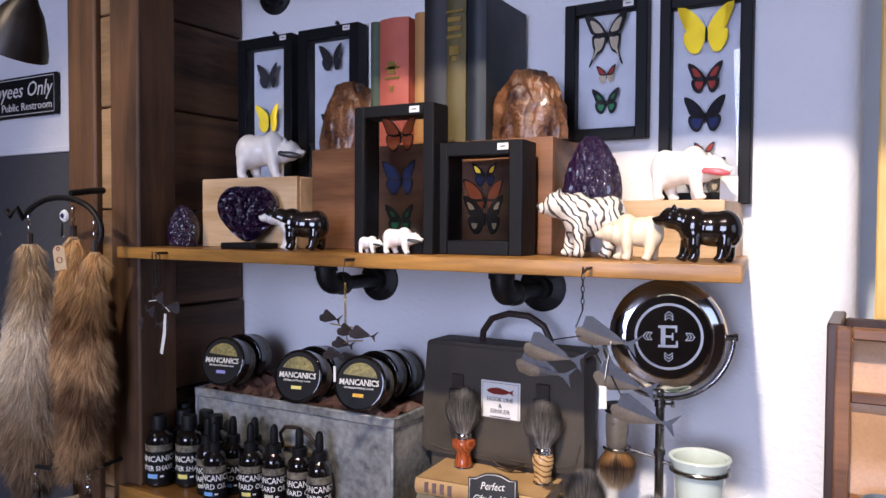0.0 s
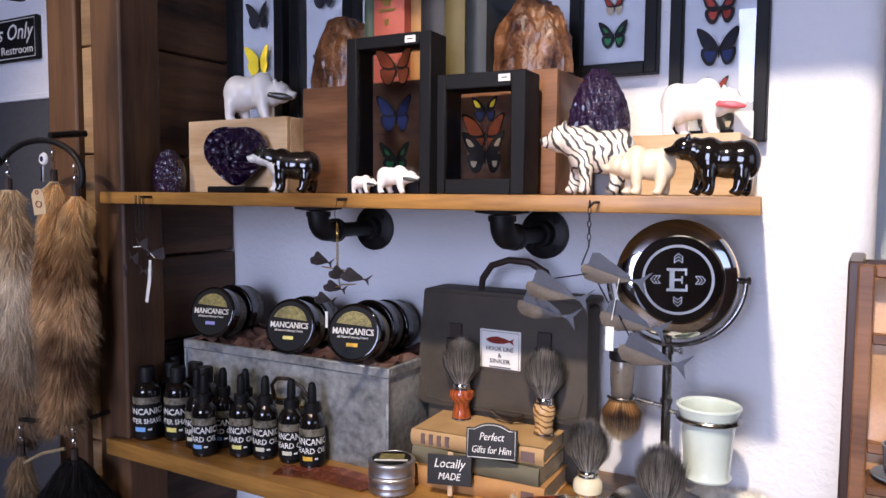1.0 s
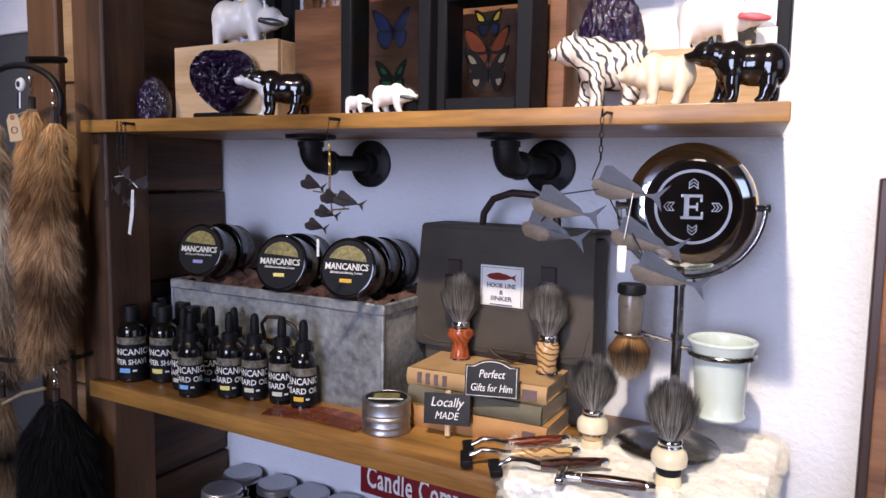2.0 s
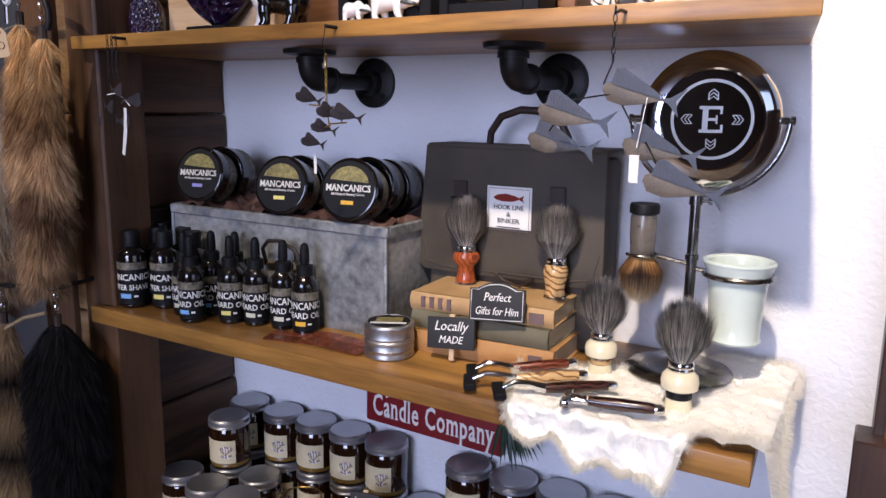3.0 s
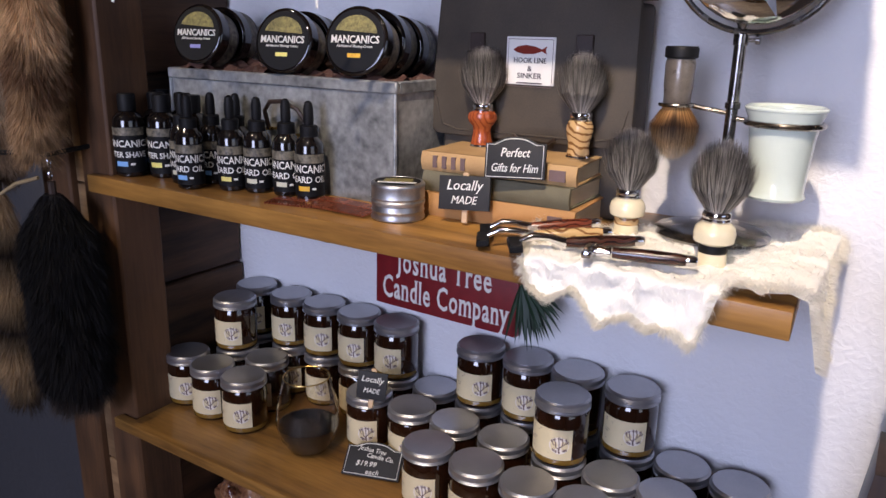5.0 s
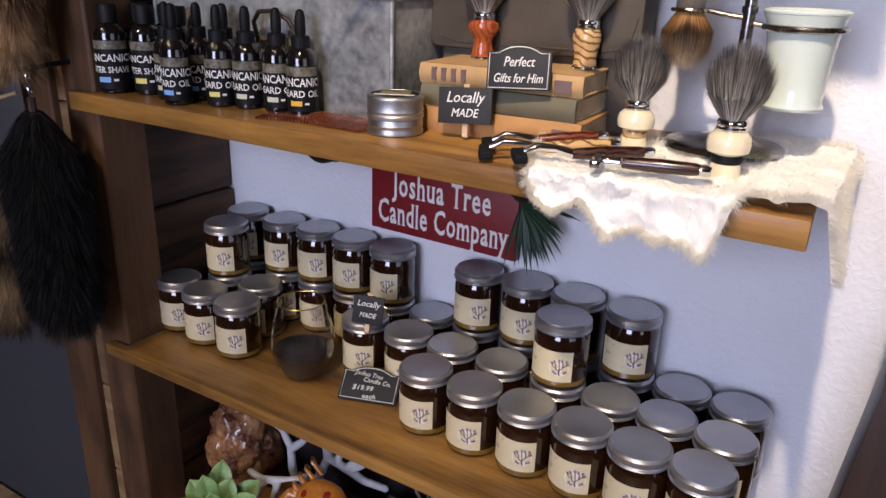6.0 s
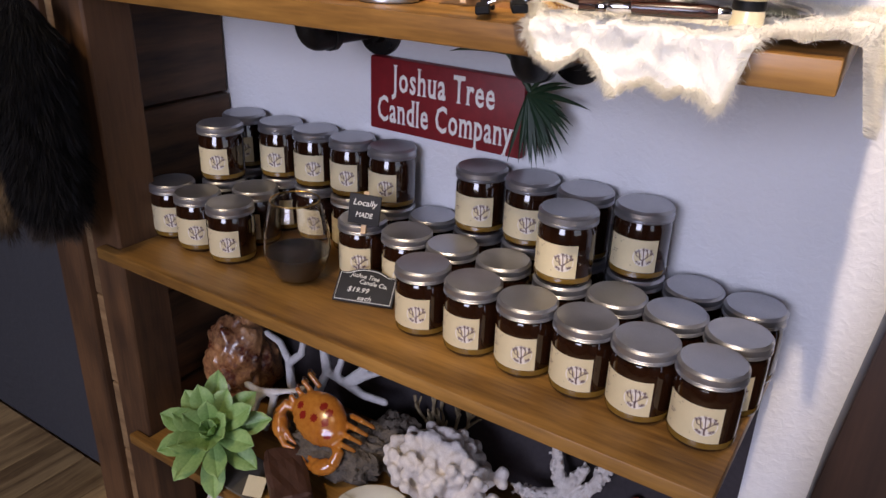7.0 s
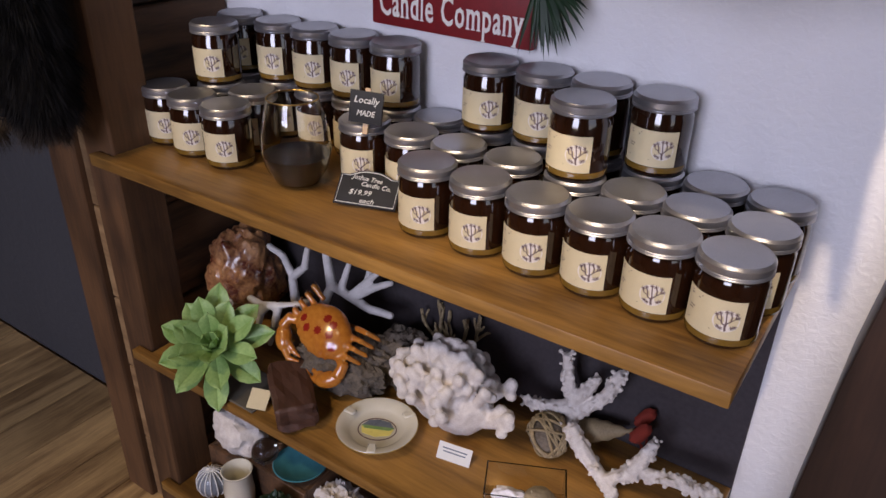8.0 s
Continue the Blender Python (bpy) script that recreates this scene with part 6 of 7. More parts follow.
tagged(crystal((0.029, 0.026, 0.046), pose(-1.085, -0.222, S1 + 0.0275), 2.0, "small dark amethyst crystal point"), "", "crystal", "amethysts")
tagged(crystal((0.042, 0.036, 0.068), pose(-0.350, -0.128, S1 + 0.086) @ Matrix.Diagonal((1, 1, 1.22, 1)), 7.0, "tall purple amethyst geode with grey rind"), "", "crystal", "amethysts")
heart = thing("heart_amethyst", "heart shaped dark amethyst geode on a black stand", "crystal")
hb_ = bmesh.new()
rings = []
for k in range(14):
    sc = 1 - k / 14
    row = []
    for i in range(56):
        t = 2 * math.pi * i / 56
        px, pz = 0.36 * math.sin(t) ** 3 + 0.62 * math.sin(t), 0.36 * (13 * math.cos(t) - 5 * math.cos(2 * t) - 2 * math.cos(3 * t) - math.cos(4 * t) + 2.5) / 15.5 + 0.64 * math.cos(t)
        j = 0.006 * noise.cell(Vector((px * sc * 9, pz * sc * 9, 1))) + 0.003 * noise.noise(Vector((px * sc * 14, pz * sc * 14, 4)))
        row.append(hb_.verts.new((px * 0.054 * sc, -0.018 * (1 - sc ** 3) - (j if k else 0), pz * 0.052 * sc)))
    rings.append(row)
rings.insert(0, [hb_.verts.new((v.co.x * 0.96, 0.022, v.co.z * 0.96)) for v in rings[0]])
for a, b in zip(rings, rings[1:]):
    for i in range(56):
        hb_.faces.new((a[i], a[(i + 1) % 56], b[(i + 1) % 56], b[i]))
hb_.faces.new(rings[0][::-1]), hb_.faces.new(rings[-1])
bmesh.ops.recalc_face_normals(hb_, faces=hb_.faces[:])
part("crystal_heart", hb_, M["geode"], heart, "dark purple crystal heart", smooth=False, at=pose(-0.915, -0.236, S1 + 0.062, 0, 0, 22))
part("stand", box(-0.952, -0.872, -0.262, -0.206, S1, S1 + 0.010, 0.002), M["black"], heart, "black base")


def bear(length, at, material, label, fish=None, head_low=False, muzzle=None, belly=None, tall=1.0):
    """Carved bear walking towards -x."""
    bm = bmesh.new()
    B = lambda sx, sy, sz, x, y, z, ry=0: blob((sx, sy, sz), 0, detail=3, bm=bm, m=pose(x, y, z, 0, ry))
    B(0.29, 0.17, 0.20, 0.10, 0, 0.37), B(0.21, 0.175, 0.225, 0.25, 0, 0.36), B(0.20, 0.165, 0.225, -0.13, 0, 0.39)
    hz = 0.36 if head_low else 0.49
    B(0.16, 0.125, 0.14, -0.29, 0, hz - 0.02, 25), B(0.14, 0.135, 0.128, -0.42, 0, hz), B(0.095, 0.066, 0.060, -0.55, 0, hz - 0.03), B(0.022, 0.030, 0.020, -0.64, 0, hz - 0.005)
    for s in (-1, 1):
        B(0.034, 0.030, 0.048, -0.375, 0.092 * s, hz + 0.115)
        for x, dx in ((-0.17, -0.06 * s), (0.27, 0.06 * s)):
            B(0.088, 0.070, 0.17, x + dx * 0.6, 0.105 * s, 0.22), B(0.066, 0.056, 0.13, x + dx - 0.01, 0.11 * s, 0.11), B(0.082, 0.058, 0.036, x + dx - 0.04, 0.11 * s, 0.038)
    bm = fused(bm, 0.019, 4)
    bmesh.ops.transform(bm, verts=bm.verts[:], matrix=Matrix.Diagonal((length * 0.95, length * 1.12, length * 1.02 * tall, 1)))
    zmin = min(v.co.z for v in bm.verts)
    bmesh.ops.translate(bm, verts=bm.verts[:], vec=(0, 0, -zmin))
    mats = [material]
    ob = part("bear_figurine", bm, mats, None, label, smooth=2, at=at)
    tagged(ob, "", "figurine", "carved stone bears")
    k = length
    extra = muzzle or belly
    if extra:
        ob.data.materials.append(extra)
        for f in ob.data.polygons:
            c = f.center / k
            if (belly and c.x < -0.20 and (c.z < 0.40 + (-(c.x) - 0.2) * 0.45)) or (muzzle and c.x < -0.5):
                f.material_index = 1
    if fish:
        fb = blob((0.17, 0.035, 0.045), 0.05, detail=3)
        for v in fb.verts:
            if v.co.x > 0.08:
                v.co.z *= 0.6 + (v.co.x - 0.08) * 14
        bmesh.ops.transform(fb, verts=fb.verts[:], matrix=Matrix.Diagonal((k, k, k, 1)))
        part("carved_fish", fb, fish, ob, "small carved fish in the mouth", at=pose(-0.45 * k, 0.135 * k, (hz - 0.04) * tall * k, 0, -8, 12))
    return ob


bear(0.106, pose(-0.786, -0.250, S1, 0, 0, 32), M["gloss"], "glossy black bear figurine with white throat", belly=M["ivory"])
bear(0.132, pose(-0.992, -0.112, S1 + 0.122, 0, 0, 196), M["ivory"], "white polar bear figurine holding a grey fish", M["greyfish"], True, tall=1.1)
bear(0.040, pose(-0.634, -0.276, S1, 0, 0, 180), M["ivory"], "tiny white polar bear figurine with a fish", M["greyfish"], True)
bear(0.060, pose(-0.584, -0.272, S1, 0, 0, 186), M["ivory"], "small white polar bear figurine with a fish", M["greyfish"], True)
bear(0.112, pose(-0.322, -0.220, S1, 0, 0, 24), M["zebra"], "black and cream striped marble bear figurine", tall=1.2)
bear(0.078, pose(-0.250, -0.264, S1, 0, 0, 18), M["cream_stone"], "cream stone bear figurine", head_low=True, tall=1.15)
bear(0.095, pose(-0.170, -0.262, S1, 0, 0, 14), M["gloss"], "glossy black bear figurine on the shelf edge", tall=1.06)
bear(0.108, pose(-0.232, -0.090, S1 + 0.076, 0, 0, 174), M["ivory"], "white polar bear figurine holding a pink fish", M["pinkfish"], True, tall=1.12)
part("figurine_card", box(-0.190, -0.166, -0.052, -0.050, S1 + 0.0765, S1 + 0.112, 0.0003), M["paper"], None, "small white card behind a bear")
tagged(bpy.data.objects["figurine_card"], "", "card")

# ---- hanging fish mobiles ----


def chain(x, y, z0, z1, material, parent, size=0.0042):
    n = max(2, int((z0 - z1) / (size * 1.5)))
    for i in range(n):
        z = z0 - (i + 0.5) * (z0 - z1) / n
        pts = [((math.cos(radians(a)) * size * 0.45, 0, math.sin(radians(a)) * size) if i % 2 else (0, math.cos(radians(a)) * size * 0.45, math.sin(radians(a)) * size)) for a in range(0, 360, 45)]
        part("link", tube([(x + p[0], y + p[1], z + p[2]) for p in pts], 0.0006, 4, closed=True), material, parent)


def tin_fish(length, at, parent, finned=True, dark=False):
    L_ = length
    ob = part("fish", slab([(-0.5 * L_, 0.0), (-0.48 * L_, 0.08 * L_), (-0.36 * L_, 0.13 * L_), (0.0, 0.06 * L_), (0.28 * L_, 0.0), (0.28 * L_, -0.03 * L_), (0.05 * L_, -0.10 * L_), (-0.2 * L_, -0.16 * L_), (-0.42 * L_, -0.12 * L_)], 0.0016, 0.0004), M["fishgrey"] if dark else M["fishtan"], parent, "painted tin fish", at=at)
    part("fin", slab([(-0.40 * L_, 0.10 * L_), (-0.36 * L_, 0.29 * L_), (-0.26 * L_, 0.31 * L_), (0.20 * L_, 0.07 * L_), (0.27 * L_, -0.01 * L_), (-0.05 * L_, 0.04 * L_)], 0.001, m=pose(0, -0.0012, 0)), M["fishgrey"] if dark else M["fishblue"], ob, "ribbed blue fin", smooth=False)
    part("tail", slab([(0.25 * L_, 0.0), (0.36 * L_, 0.02 * L_), (0.56 * L_, 0.17 * L_), (0.44 * L_, -0.01 * L_), (0.50 * L_, -0.20 * L_), (0.35 * L_, -0.05 * L_), (0.25 * L_, -0.03 * L_)], 0.0012, m=pose(0, 0.0004, 0)), M["fishgrey"] if dark else M["fishblue"], ob, "forked tail", smooth=False)
    if finned:
        ribs = bmesh.new()
        for i in range(14):
            t = i / 13
            x0 = (-0.33 + 0.46 * t) * L_
            tube([(x0, -0.0016, (0.11 - 0.07 * t) * L_), (x0 - 0.01 * L_, -0.0016, (0.29 - 0.20 * t) * L_)], 0.0004, 4, ribs)
        part("fin_rib", ribs, M["fishgrey"], ob, smooth=False)
    return ob


mob = thing("fish_mobile", "mobile of five blue painted tin fish on a chain", "mobile", "hanging fish mobiles")
MYY = -0.335
part("screw_eye", tube([(-0.290, FRONT + 0.004, S1 - 0.008), (-0.290, FRONT - 0.016, S1 - 0.008), (-0.290, MYY, S1 - 0.012)], 0.0016, 8), M["iron"], mob)
chain(-0.290, MYY, S1 - 0.006, 1.632, M["iron"], mob)
for x, z, dy in ((-0.262, 1.602, 0), (-0.318, 1.582, -0.02), (-0.346, 1.554, 0.02), (-0.242, 1.552, 0.005), (-0.216, 1.521, -0.012)):
    tin_fish(0.072, pose(x, MYY + dy, z, 0, 8, 6), mob)
for a, b in (((-0.290, MYY, 1.632), (-0.298, MYY, 1.612)), ((-0.285, MYY, 1.604), (-0.33, MYY - 0.02, 1.596)), ((-0.285, MYY, 1.604), (-0.268, MYY + 0.004, 1.572)), ((-0.33, MYY - 0.02, 1.585), (-0.36, MYY + 0.02, 1.566)), ((-0.255, MYY, 1.560), (-0.24, MYY - 0.01, 1.540))):
    part("wire", tube([a, b], 0.0008, 5), M["iron"], mob)
part("tag_string", tube([(-0.255, MYY - 0.003, 1.60), (-0.262, MYY - 0.003, 1.555)], 0.0005, 4), M["paper"], mob)
part("price_tag", box(-0.268, -0.259, MYY - 0.004, MYY - 0.0034, 1.522, 1.548, 0), M["paper"], mob, "white price tag", at=pose(0, 0, 0))

mob = thing("fish_mobile", "small mobile of dark tin fish seen edge on", "mobile", "hanging fish mobiles")
part("screw_eye", tube([(-0.640, FRONT + 0.004, S1 - 0.008), (-0.640, FRONT - 0.020, S1 - 0.008)], 0.0022, 8), M["iron"], mob)
part("wire", tube([(-0.640, -0.325, S1 - 0.008), (-0.642, -0.328, 1.66), (-0.636, -0.330, 1.645)], 0.0005, 5), M["iron"], mob)
chain(-0.636, -0.330, 1.648, 1.590, M["brass"], mob, 0.0036)
for x, z, a, L_ in ((-0.662, 1.597, 80, 0.040), (-0.630, 1.580, 75, 0.040), (-0.606, 1.578, 60, 0.042), (-0.657, 1.545, 78, 0.036), (-0.640, 1.562, 70, 0.036)):
    tin_fish(L_, pose(x, -0.330, z, 8, 10, a), mob, False, True)
for a, b in (((-0.662, -0.33, 1.590), (-0.606, -0.33, 1.586)), ((-0.630, -0.33, 1.568), (-0.606, -0.33, 1.570)), ((-0.657, -0.33, 1.560), (-0.630, -0.33, 1.566)), ((-0.636, -0.33, 1.594), (-0.632, -0.33, 1.565))):
    part("wire", tube([a, b], 0.0010, 5), M["brass"], mob)
part("price_tag", box(-0.656, -0.652, -0.331, -0.3304, 1.508, 1.530, 0), M["paper"], mob, "white price tag")

mob = thing("fish_mobile", "mobile of small round dark tin fish with a paper strip", "mobile", "hanging fish mobiles")
part("screw_eye", tube([(-1.030, FRONT + 0.004, S1 - 0.008), (-1.030, FRONT - 0.020, S1 - 0.008)], 0.0022, 8), M["iron"], mob)
for dx in (-0.004, 0.0, 0.004):
    chain(-1.030 + dx, -0.328 + dx, S1 - 0.006, 1.625, M["iron"], mob, 0.0036)
for x, z, a in ((-1.022, 1.606, 15), (-0.990, 1.592, 30), (-1.042, 1.582, 10), (-1.012, 1.562, 20), (-1.066, 1.562, 0)):
    tin_fish(0.042, pose(x, -0.330, z, 0, -10, a + 150), mob, False, True)
part("wire", tube([(-1.045, -0.33, 1.60), (-1.02, -0.33, 1.603), (-0.995, -0.33, 1.585)], 0.0008, 5), M["paper"], mob)
part("paper_strip", slab([(0, 0), (0.006, 0.0), (0.004, -0.035), (-0.004, -0.068), (-0.010, -0.066), (-0.003, -0.03)], 0.0006, m=pose(-1.004, -0.334, 1.582)), M["paper"], mob, "hanging white paper strip", smooth=False)

# ---- lower shelf: shells, coral, crab ----
agave = thing("succulent", "green artificial succulent rosette on the shelf edge", "plant", at=pose(-0.972, -0.268, S4 + 0.066) @ Vector((0.45, -0.50, 0.74)).to_track_quat("Z", "Y").to_matrix().to_4x4())
part("stem", tube([(0, 0, 0.01), (0, 0, -0.02), (-0.010, 0.012, -0.045), (-0.028, 0.034, -0.062)], 0.010, 10), M["succulent"], agave)
for ring_, (n, tilt_, ln, wd) in enumerate(((9, 4, 0.098, 0.0205), (8, 22, 0.086, 0.020), (6, 44, 0.064, 0.017), (4, 66, 0.038, 0.011))):
    for i in range(n):
        bm = bmesh.new()
        rows = []
        for s in range(8):
            u = s / 7
            w = wd * (0.34 + 0.66 * math.sin(math.pi * 0.92 * u ** 1.35)) * (1 if u < 0.8 else math.sqrt((1 - u) / 0.2) * 0.96 + 0.04)
            z = 0.010 * u * u
            rows.append([bm.verts.new((ln * u, y, z + abs(y) * 0.35 + dz)) for y, dz in ((-w, 0), (-w * 0.5, -0.0015), (0, -0.0025), (w * 0.5, -0.0015), (w, 0), (w * 0.5, 0.0022), (0, 0.0012), (-w * 0.5, 0.0022))])
        for a, b in zip(rows, rows[1:]):
            for k in range(8):
                bm.faces.new((a[k], b[k], b[(k + 1) % 8], a[(k + 1) % 8]))
        bm.faces.new(rows[0][::-1]), bm.faces.new(rows[-1])
        part("leaf", bm, M["succulent"], agave, at=pose(0, 0, 0.004 * ring_, 0, 0, 360 / n * i + 17 * ring_ + rng.uniform(-6, 6)) @ pose(0.006, 0, 0, 0, -tilt_ + rng.uniform(-9, 9), 0) @ Matrix.Diagonal((rng.uniform(0.82, 1.1), 1, 1, 1)))

tagged(part("red_rock", blob((0.070, 0.062, 0.095), 0.22, 1.8, 5, 3.3, ridge=0.08), M["redrock"], None, "large red brown rough rock", at=pose(-1.082, -0.092, S4 + 0.090)), "", "rock", "rocks")
tagged(part("shell_chip", blob((0.014, 0.008, 0.012), 0.25, 2.5, 3, 1.0), M["coral"], None, "white shell chip stuck on the rock", at=pose(-1.066, -0.157, S4 + 0.062)), "", "shell")


def branching(name, at, label, roots, material, thick, length, levels, spread, lump=0.0, seed=1):
    r2 = random.Random(seed)
    bm = bmesh.new()

    def grow(p, d, L_, r, level):
        q = p + d * L_
        tube([p, (p + q) / 2 + Vector((r2.uniform(-1, 1), r2.uniform(-1, 1), r2.uniform(-1, 1))) * L_ * 0.08, q], [r, r * 0.92, r * 0.84], 8, bm)
        blob((r * 0.9, r * 0.9, r * 0.9), 0, detail=1, bm=bm, m=Matrix.Translation(q))
        if level:
            for _ in range(2 if r2.random() < 0.7 else 3):
                e = (d + Vector((r2.uniform(-1, 1), r2.uniform(-1, 1), r2.uniform(-0.6, 1))) * spread).normalized()
                grow(q, e, L_ * r2.uniform(0.62, 0.95), r * 0.84, level - 1)

    for p, d in roots:
        grow(Vector(p), Vector(d).normalized(), length, thick, levels)
    bm = fused(bm, thick * 0.24, 2)
    if lump:
        for v in bm.verts:
            v.co += v.normal * lump * (noise.noise(v.co * 130) + 0.6 * noise.noise(v.co * 260))
    ob = part(name, bm, material, None, label, smooth=2, at=at)
    return tagged(ob, "", "coral", "corals")




def antler(label, at, limbs, thick):
    """Smooth forked coral: each limb is a run of points, tapering to a blunt tip."""
    bm = bmesh.new()
    for limb, k in limbs:
        pts = [Vector(p) for p in limb]
        tube(pts, [thick * k * (1 - 0.38 * i / (len(pts) - 1)) for i in range(len(pts))], 10, bm)
        for i, p in enumerate(pts):
            blob((thick * k * (1 - 0.38 * i / (len(pts) - 1)),) * 3, 0, detail=1, bm=bm, m=Matrix.Translation(p))
    bm = fused(bm, thick * 0.22, 3)
    for v in bm.verts:
        v.co += v.normal * 0.0007 * noise.noise(v.co * 140)
    tagged(part("branch_coral", bm, M["coral2"], None, label, smooth=2, at=at), "", "coral", "corals")


antler("white branching coral reaching over the rock beside the crab", pose(-0.87, -0.150, S4), [([(0, 0.02, 0.0), (0, 0, 0.13), (-0.05, -0.02, 0.115), (-0.085, -0.02, 0.104), (-0.115, -0.02, 0.107)], 1.0), ([(-0.07, -0.02, 0.108), (-0.10, -0.022, 0.075), (-0.122, -0.024, 0.066)], 0.8), ([(-0.085, -0.02, 0.10), (-0.10, -0.022, 0.05)], 0.8), ([(-0.045, -0.02, 0.112), (-0.07, -0.024, 0.03)], 0.8)], 0.0098)
antler("white upright branching coral behind the crab", pose(-0.94, -0.105, S4), [([(0.01, 0.02, 0.0), (0.0, 0, 0.09), (-0.002, 0, 0.14), (-0.022, 0, 0.172), (-0.055, 0, 0.180)], 1.0), ([(-0.002, 0, 0.135), (0.03, 0, 0.165), (0.040, 0, 0.205)], 0.9), ([(0.018, 0, 0.155), (0.034, 0, 0.165)], 0.8)], 0.0095)
antler("white branching coral spreading sideways", pose(-0.85, -0.080, S4), [([(-0.03, 0.02, 0.0), (-0.05, 0, 0.07), (-0.022, 0, 0.13), (0.02, 0, 0.122), (0.06, 0, 0.113), (0.11, 0, 0.117)], 1.1), ([(-0.022, 0, 0.13), (-0.030, 0, 0.185), (-0.035, 0.01, 0.24)], 0.95), ([(0.0, 0, 0.13), (0.016, 0.01, 0.19)], 0.75), ([(0.02, 0, 0.122), (0.05, 0, 0.155), (0.082, 0.005, 0.190)], 0.85), ([(0.03, 0, 0.125), (0.075, 0, 0.16), (0.112, 0, 0.182)], 0.85), ([(0.04, 0.02, 0.14), (0.05, 0.03, 0.20)], 0.7)], 0.0100)

# finger coral cluster
cl = bmesh.new()
r3 = random.Random(8)
for i in range(115):
    a, e = r3.uniform(0, 6.283), r3.uniform(0.38, 1.48)
    d = Vector((math.cos(a) * math.cos(e), math.sin(a) * math.cos(e), math.sin(e)))
    p0 = Vector((d.x * 0.055, d.y * 0.042, d.z * 0.050))
    p1 = Vector((d.x * 0.080, d.y * 0.064, d.z * 0.095)) * r3.uniform(0.95, 1.22)
    tube([p0, (p0 + p1) / 2, p1], [0.0058, 0.0064, 0.0072], 8, cl)
    blob((0.0085, 0.0085, 0.0095), 0.25, 2, 2, i, bm=cl, m=Matrix.Translation(p1))
    if r3.random() < 0.7:
        s = d.orthogonal().normalized() * 0.012 * r3.choice((-1, 1))
        blob((0.0078, 0.0078, 0.0078), 0.25, 2, 2, i, bm=cl, m=Matrix.Translation(p1 * 0.92 + s))
blob((0.056, 0.042, 0.046), 0.1, bm=cl, m=Matrix.Translation((0, 0, 0.030)))
cl = fused(cl, 0.0023, 1)
tagged(part("finger_coral", cl, M["coral"], None, "large cluster of knobbly white finger coral", smooth=2, at=pose(-0.580, -0.130, S4 + 0.014) @ Matrix.Diagonal((1.28, 1.0, 1.2, 1))), "", "coral", "corals")



def staghorn(label, at, limbs, thick, seed):
    """Stubby coral limbs crowded with small knobs."""
    r2 = random.Random(seed)
    bm = bmesh.new()
    for limb in limbs:
        pts = [Vector(p) for p in limb]
        tube(pts, [thick * (1 - 0.45 * i / (len(pts) - 1)) for i in range(len(pts))], 9, bm)
        for a, b in zip(pts, pts[1:]):
            n = max(2, int((b - a).length / 0.0032))
            for i in range(n):
                p = a.lerp(b, i / n)
                for _ in range(3):
                    d = Vector((r2.gauss(0, 1), r2.gauss(0, 1), r2.gauss(0, 1))).normalized()
                    q = r2.uniform(0.0028, 0.0046)
                    blob((q, q, q), 0, detail=1, bm=bm, m=Matrix.Translation(p + d * thick * r2.uniform(0.75, 1.05)))
    tagged(part("staghorn_coral", fused(bm, 0.0017, 1), M["coral"], None, label, smooth=2, at=at), "", "coral", "corals")


staghorn("rough white staghorn coral lying at the shelf's end", pose(-0.32, -0.115, S4 + 0.015), [[(-0.080, 0.025, 0.045), (-0.045, 0.010, 0.024), (-0.005, -0.005, 0.004), (0.020, 0.005, 0.022), (0.045, 0.012, 0.034), (0.095, 0.015, 0.040), (0.150, 0.020, 0.042)], [(0.030, 0.008, 0.03), (0.042, 0.016, 0.062), (0.050, 0.022, 0.085)], [(-0.005, -0.005, 0.004), (0.020, -0.020, -0.002)], [(-0.055, 0.012, 0.028), (-0.072, 0.020, 0.052)]], 0.0130, 5)
staghorn("rough white staghorn coral standing against the wall", pose(-0.41, -0.060, S4 + 0.010), [[(0.006, 0, 0.0), (0.002, 0, 0.066), (-0.010, 0, 0.11), (-0.017, 0, 0.152)], [(0.0, 0, 0.075), (0.020, 0, 0.10), (0.034, 0.005, 0.128)], [(0.0, 0, 0.06), (-0.035, -0.01, 0.052), (-0.072, -0.015, 0.048)], [(0.004, 0, 0.05), (0.046, 0.004, 0.096), (0.066, 0.008, 0.150)]], 0.0125, 8)

# driftwood rock and crab
tagged(part("driftwood_rock", blob((0.085, 0.055, 0.056), 0.28, 2.4, 5, 8.8, ridge=0.10), M["rock"], None, "rough grey brown rock under the crab", at=pose(-0.790, -0.150, S4 + 0.044, 0, 0, 10)), "", "rock", "rocks")
tagged(part("driftwood_rock", blob((0.055, 0.040, 0.055), 0.3, 2.6, 5, 2.8, ridge=0.10), M["rock"], None, "rough dark rock beside the crab", at=pose(-0.715, -0.090, S4 + 0.045, 0, 0, 30)), "", "rock", "rocks")
bmc = bmesh.new()
shell = blob((0.052, 0.038, 0.019), 0.03, 2.0, 4)
for v in shell.verts:
    if v.co.y < -0.012:
        v.co.y -= 0.0022 * math.cos(v.co.x * 620)
    v.co.x *= 1.0 - 3.0 * max(0.0, v.co.y)
tmp_me = bpy.data.meshes.new("tmp")
shell.to_mesh(tmp_me)
shell.free()
bmc.from_mesh(tmp_me)
